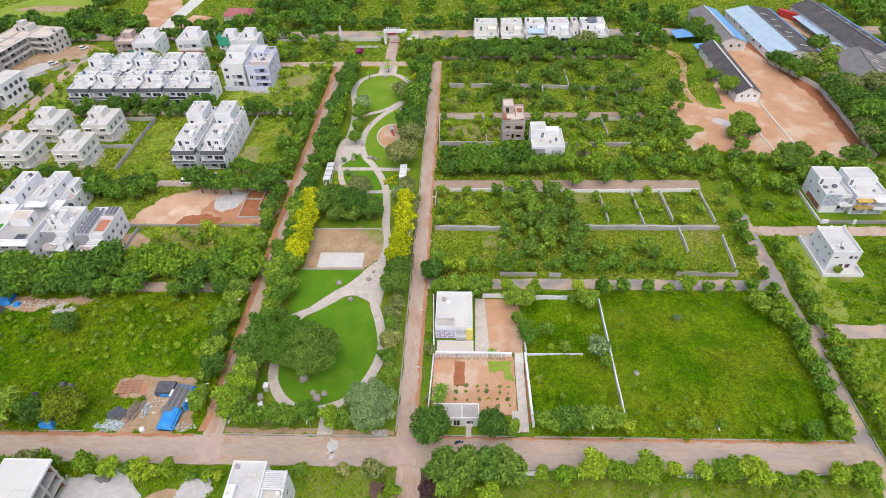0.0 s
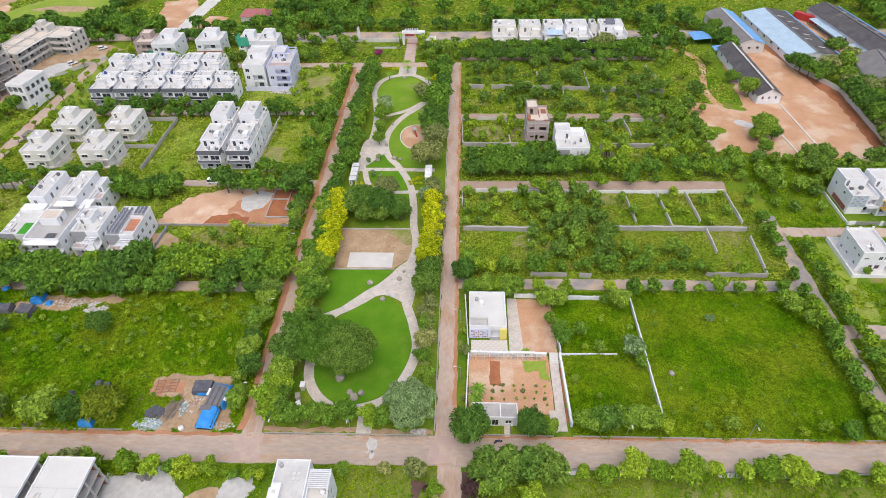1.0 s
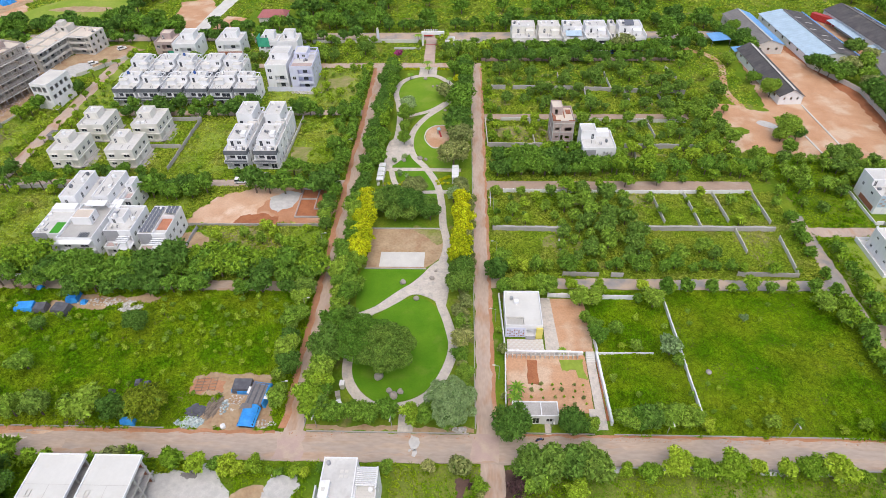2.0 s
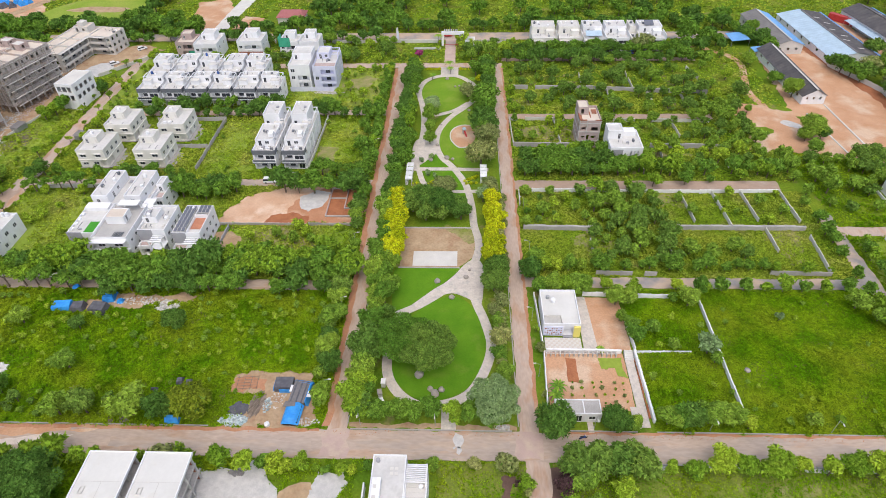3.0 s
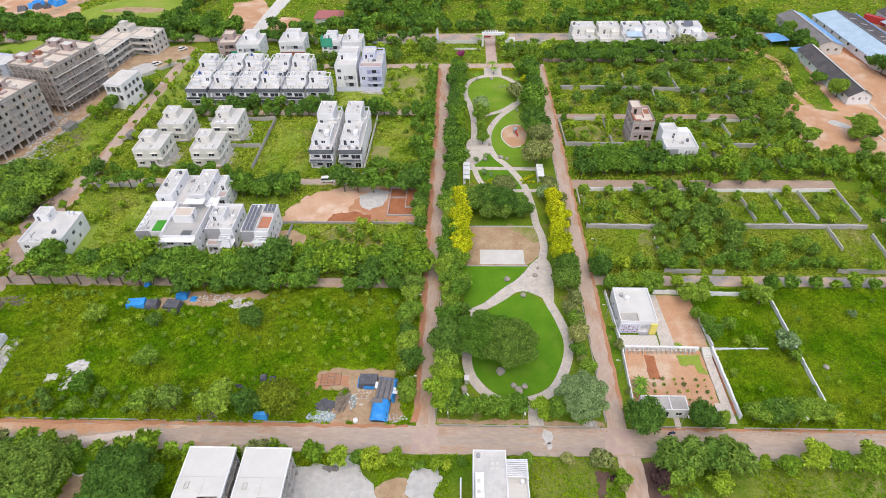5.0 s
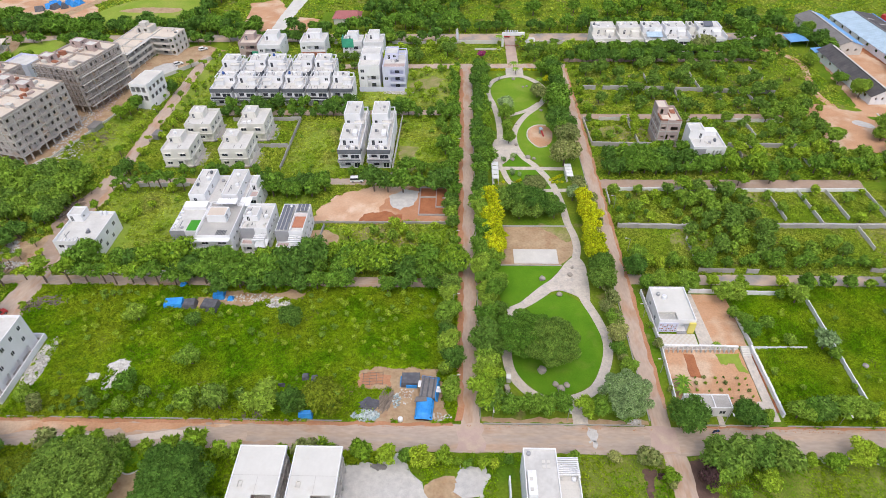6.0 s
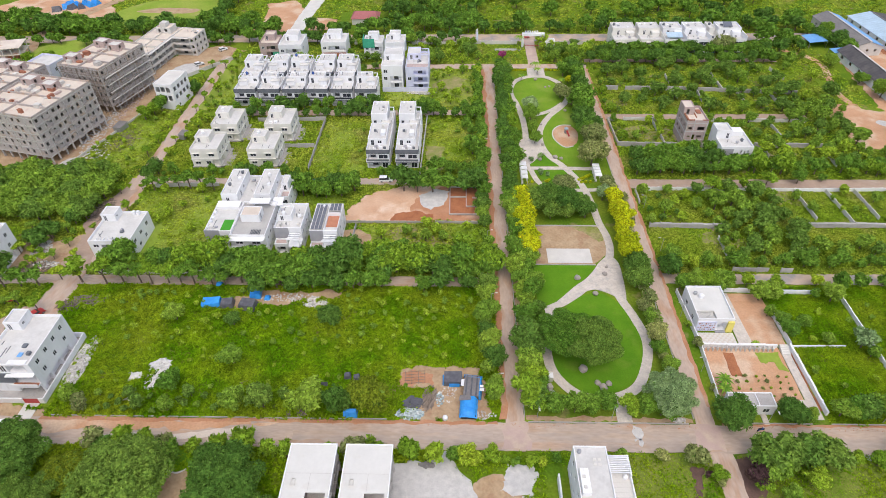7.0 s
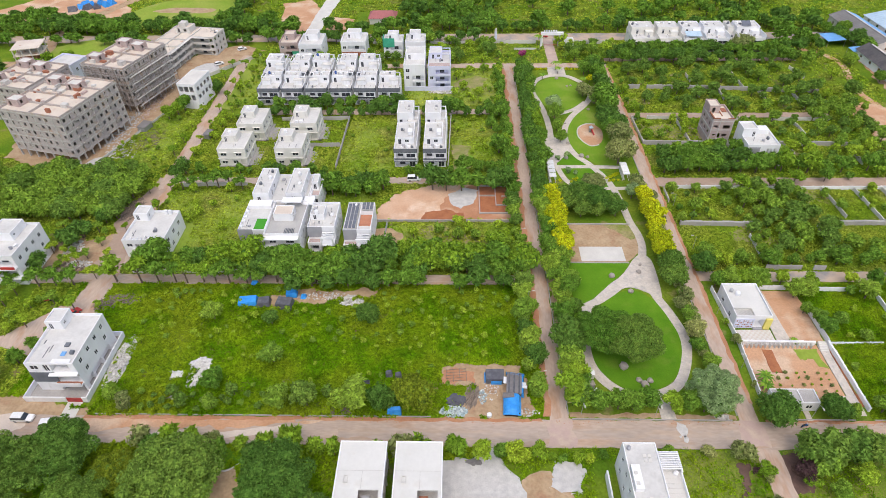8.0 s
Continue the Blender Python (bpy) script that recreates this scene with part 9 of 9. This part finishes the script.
for x, y, st, sz, sc in ((99.6, 190.0, "mid", "x", 1.05), (97.0, 188.0, "mid", "x", 0.7), (102.4, 188.6, "deep", "l", 1.0), (104.0, 197.4, "mid", "m", 1.1), (105.2, 220.4, "mid", "x", 0.85), (102.8, 232.4, "mid", "x", 0.8), (98.8, 249.4, "mid", "x", 0.8), (111.5, 282.0, "mid", "x", 0.9), (108.5, 174.5, "deep", "l", 1.15), (113.6, 174.8, "deep", "l", 1.0), (96, 180, "mid", "l", 0.9), (84, 208, "mid", "m", 0.8)):
    tree(x, y, st, sz, sc, None, 0, " beside bare earth")
tree_row(139.5, 178, 144.5, 224, 4.2, ["deep", "mid", "olive"], "x", 0.95, 1.0, where=" in a dense belt", crowd="row")
tree_row(144.5, 178, 149.5, 222, 4.6, ["olive", "mid", "deep"], "x", 1.0, 1.2, where=" in a dense belt", crowd="row")
tree_row(150, 180, 158, 216, 5.0, ["olive", "deep"], "x", 1.0, 1.4, where=" in a dense belt", crowd="row")
tree_row(137, 232, 131.5, 246, 4.2, ["deep", "mid"], "l", 1.1, 0.8, where=" in a dense belt", crowd="row")
grove(176, 180, 230, 250, 40, ["deep", "mid"], "X", 1.0, 0.7, " in a far wood", crowd="far")
tree_row(112, 262, 104, 285, 5, ["deep", "mid"], "x", 0.8, 1.0, where=" beside sheds", crowd="row")
# woods beyond
grove(-208, 286, -150, 299, 60, ["mid", "deep", "mid"], "XL", 1.0, 0.72, " in a far belt", crowd="far")
tree_row(-132, 289.5, 100, 289.5, 4.4, ["mid", "deep", "mid", "deep"], "L", 1.1, 1.5, 0.85, " along a highway", crowd="far")
grove(-50, 293, 104, 344, 42, ["mid", "deep", "mid"], "XL", 1.0, 0.78, " in a far wood", crowd="far")
grove(76, 258, 92, 300, 16, ["mid", "deep", "mid", "deep"], "XL", 1.0, 0.75, " in a far wood", crowd="far")
grove(-100, 293, -50, 344, 46, ["mid", "deep", "mid", "deep"], "XL", 1.0, 0.78, " in a far wood", crowd="far")
grove(182, 250, 260, 345, 50, ["mid", "deep", "mid", "deep"], "X", 1.1, 0.8, " in a far wood", crowd="far")
grove(-262, 284, -205, 299, 60, ["mid", "deep", "mid", "deep"], "XL", 1.0, 0.7, " in a far belt", crowd="far")
grove(-170, 286.5, -146, 297, 18, ["mid", "deep", "mid", "deep"], "XL", 1.0, 0.6, " in a far belt", crowd="far")
tree_row(-300, 287.5, -150, 287.5, 4.6, ["mid", "deep", "mid"], "L", 1.2, 1.0, 0.9, " along a highway", crowd="far")
tree_row(-262, 276.0, -64, 276.4, 4.6, ["mid", "deep", "mid"], "L", 1.0, 1.4, 0.75, " along a highway", crowd="far")
grove(-320, 272, -262, 304, 70, ["mid", "mid", "deep"], "XL", 1.0, 0.75, " in a far belt", crowd="far")
grove(-190, 300, -180, 345, 12, ["deep"], "X", 1.0, 0.75, " in a far belt", crowd="far")
grove(-330, 180, -262, 250, 24, ["mid", "deep", "mid", "deep"], "XL", 1.0, 0.9, " in a far belt", crowd="far")
grove(-258, 216, -240, 254, 12, ["mid", "light"], "L", 1.0, 0.9, " in a far belt", crowd="far")


def join_crowds():
    """The trees that nobody could count: one mesh for each stretch of ground, with a slot for each kind of leaf."""
    stretches = {}
    for (crowd, style), items in CROWD.items():
        stretches.setdefault(crowd, []).append((style, items))
    for crowd, groups in stretches.items():
        V, F, S, k = [], [], [], 0
        me = bpy.data.meshes.new(crowd + "_trees")
        for slot, (style, items) in enumerate(groups):
            me.materials.append(BARK if style == "trunk" else LEAF[style])
            # slot of the deep green that paints shade into the crown insides
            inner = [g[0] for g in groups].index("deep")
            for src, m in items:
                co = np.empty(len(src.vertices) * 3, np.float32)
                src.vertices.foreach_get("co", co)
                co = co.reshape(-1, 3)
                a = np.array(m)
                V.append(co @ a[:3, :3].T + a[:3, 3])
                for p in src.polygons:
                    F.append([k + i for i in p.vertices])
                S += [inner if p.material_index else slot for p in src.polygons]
                k += len(co)
        V = np.concatenate(V)
        me.from_pydata(V.tolist(), [], F)
        me.polygons.foreach_set("material_index", S)
        tagged(new(crowd + "_trees", me), CROWD_LABEL.get(crowd, "crowded green trees and shrubs on rough ground"), "trees", kind="stuff")


CROWD_LABEL = {"overgrown": "crowded green trees and shrubs on overgrown plots", "far": "far dark green woodland", "row": "rows of green street trees"}
join_crowds()


# palms
def palm(x, y, h, spread, label):
    T = thing("palm", x, y, 0.1, 0, label, "palm", "palms")
    part("trunk", Shape().tube((0, 0, 0), (0.1, 0, h), 0.14, 0.09, 7), BARK, T)
    rng = random.Random(int(x * 10))
    for i in range(11):
        a = i * 0.571 + rng.uniform(-0.1, 0.1)
        c, s = math.cos(a), math.sin(a)
        M = Shape()
        pts = [(spread * t, h + 0.5 * math.sin(t * 2.6) * spread * 0.5 - 0.25 * spread * t * t) for t in (0, 0.3, 0.6, 0.85, 1.0)]
        for (u0, z0), (u1, z1) in zip(pts, pts[1:]):
            for sd in (-1, 1):
                w0, w1 = 0.34 * (1 - (u0 / spread) ** 2) + 0.03, 0.34 * (1 - (u1 / spread) ** 2) + 0.03
                M.poly([(c * u0, s * u0, z0), (c * u1, s * u1, z1), (c * u1 - sd * s * w1, s * u1 + sd * c * w1, z1 - 0.14), (c * u0 - sd * s * w0, s * u0 + sd * c * w0, z0 - 0.14)])
        part("frond", M, LEAF["mid"], T)


for x, y, h, s in ((-28.2, 245.0, 3.4, 2.4), (-27.6, 241.6, 2.6, 1.8), (-34.8, 236.0, 2.4, 1.6), (-18.6, 232.0, 2.4, 1.6), (-33.4, 270.0, 5.0, 2.4), (-178, 141, 4.4, 3.0), (-0.6, 82.6, 1.6, 2.2), (-1.2, 80.4, 1.4, 2.0), (10.8, 93.8, 0.8, 1.2)):
    palm(x, y, h, s, "small palm with arching fronds")
# garden seedlings
for i in range(6):
    for j in range(4):
        tree(2.8 + 2.3 * i + tree_rng.uniform(-0.4, 0.4), 79.4 + 1.75 * j + tree_rng.uniform(-0.3, 0.3), ("mid", "olive", "light")[(i + 2 * j) % 3], "s", 0.26 + 0.1 * ((i * 5 + j) % 3), -0.1, 0.12, " planted in garden soil")


# ---- weeds ----
def weeds(name, x0, y0, x1, y1, per_m2, label, seed, size=0.40, patchy=0.5, leaves=WEED, lumps=1.0):
    """Low leafy weeds over a stretch of ground, thick and thin by patches."""
    rng = np.random.default_rng(seed)
    n = int((x1 - x0) * (y1 - y0) * per_m2)
    X, Y = rng.uniform(x0, x1, n), rng.uniform(y0, y1, n)
    bare = [b for b in boxed(BARE) if b[0] < x1 and b[2] > x0 and b[1] < y1 and b[3] > y0]
    keep = np.ones(n, bool)
    for a, b, c, d, o in bare:
        idx = np.nonzero(keep & (X > a) & (X < c) & (Y > b) & (Y < d))[0]
        ox, oy = np.array([p[0] for p in o]), np.array([p[1] for p in o])
        px, py = np.roll(ox, 1), np.roll(oy, 1)
        xx, yy = X[idx][:, None], Y[idx][:, None]
        with np.errstate(divide="ignore", invalid="ignore"):
            cross = ((oy > yy) != (py > yy)) & (xx < (px - ox) * (yy - oy) / (py - oy) + ox)
        keep[idx[cross.sum(1) % 2 == 1]] = False
    X, Y = X[keep], Y[keep]
    D = np.array([noise.noise(Vector((x * 0.11, y * 0.11, 1.7))) + 0.6 * noise.noise(Vector((x * 0.45, y * 0.45, 9.1))) for x, y in zip(X, Y)])
    ok = D + rng.uniform(-0.35, 0.35, len(D)) > -0.75 - 0.5 * patchy
    X, Y, D = X[ok], Y[ok], D[ok]
    m, q = len(X), 5
    L = np.array([noise.noise(Vector((x * 0.9, y * 0.9, 4.3))) + 0.5 * noise.noise(Vector((x * 0.3, y * 0.3, 8.8))) for x, y in zip(X, Y)])
    hgt = np.clip(0.24 + 0.6 * D + 1.2 * lumps * np.clip(L - 0.12, 0, 0.8), 0.06, 1.4) * (0.5 if leaves is WEEDPALE else 1.0)
    C = np.stack([X, Y, np.zeros(m)], 1).repeat(q, 0)
    H = hgt.repeat(q)
    C += np.stack([rng.normal(0, 0.22, m * q), rng.normal(0, 0.22, m * q), H * rng.uniform(0.3, 1.1, m * q)], 1)
    nrm = np.stack([rng.normal(0, 0.55, m * q), rng.normal(0, 0.55, m * q), np.ones(m * q)], 1)
    nrm /= np.linalg.norm(nrm, axis=1, keepdims=True)
    t = np.cross(nrm, rng.normal(size=nrm.shape))
    t /= np.linalg.norm(t, axis=1, keepdims=True)
    b = np.cross(nrm, t)
    s = (size * rng.uniform(0.45, 1.15, m * q) * (0.75 + 0.5 * H))[:, None]
    V = np.stack([C - t * s, C + t * s * 0.4 + b * s * 0.8, C + t * s * 0.8 - b * s * 0.6], 1).reshape(-1, 3)
    me = bpy.data.meshes.new(name)
    k = m * q
    me.vertices.add(3 * k)
    me.vertices.foreach_set("co", V.astype(np.float32).ravel())
    me.loops.add(3 * k)
    me.loops.foreach_set("vertex_index", np.arange(3 * k, dtype=np.int32))
    me.polygons.add(k)
    me.polygons.foreach_set("loop_start", np.arange(0, 3 * k, 3, dtype=np.int32))
    me.update(calc_edges=True)
    me.validate()
    me.materials.append(leaves)
    return tagged(new(name, me), label, "weeds", kind="stuff")


weeds("weeds_field_west", -172, 72, -51, 113, 10.0, "thick green weeds over an empty field", 1, 0.31)
weeds("weeds_field_east", 19, 72, 83, 114, 13.0, "thick green weeds over an empty field", 2, 0.26, lumps=0.5)
weeds("weeds_south", -60, 44, -9, 65, 3.6, "sparse grass and weeds by a street", 3, 0.24, lumps=0.4)
weeds("weeds_south_east", -4, 44, 84, 65, 4.5, "rough grass and weeds by a street", 14, 0.22, lumps=0.4)
weeds("weeds_verge_west", -176, 46, -60, 65, 4.0, "rough grass and weeds under trees", 13, 0.45)
weeds("weeds_plots_east", -5, 118, 83, 158, 6.0, "weeds over empty plots", 4, 0.34, leaves=WEEDPALE)
weeds("weeds_plots_north", -5, 163, 84, 228, 2.0, "weeds over empty plots", 5, 0.5, leaves=WEEDPALE)
weeds("weeds_west_plots", -170, 116, -51, 206, 3.0, "pale weeds over empty plots", 6, 0.5, leaves=WEEDPALE)
weeds("weeds_far_east", 87, 60, 135, 180, 2.8, "weeds on rough ground", 7, 0.34, lumps=0.5)
weeds("weeds_north", -160, 210, 100, 290, 0.9, "weeds on rough ground", 8, 0.6, leaves=WEEDPALE)
weeds("weeds_apartments", -240, 76, -169, 240, 2.4, "bright weeds beside a building site", 9, 0.55, leaves=WEEDPALE)
weeds("weeds_far_north", -300, 288, 200, 345, 0.5, "rough far grass", 10, 0.8, leaves=WEEDPALE)
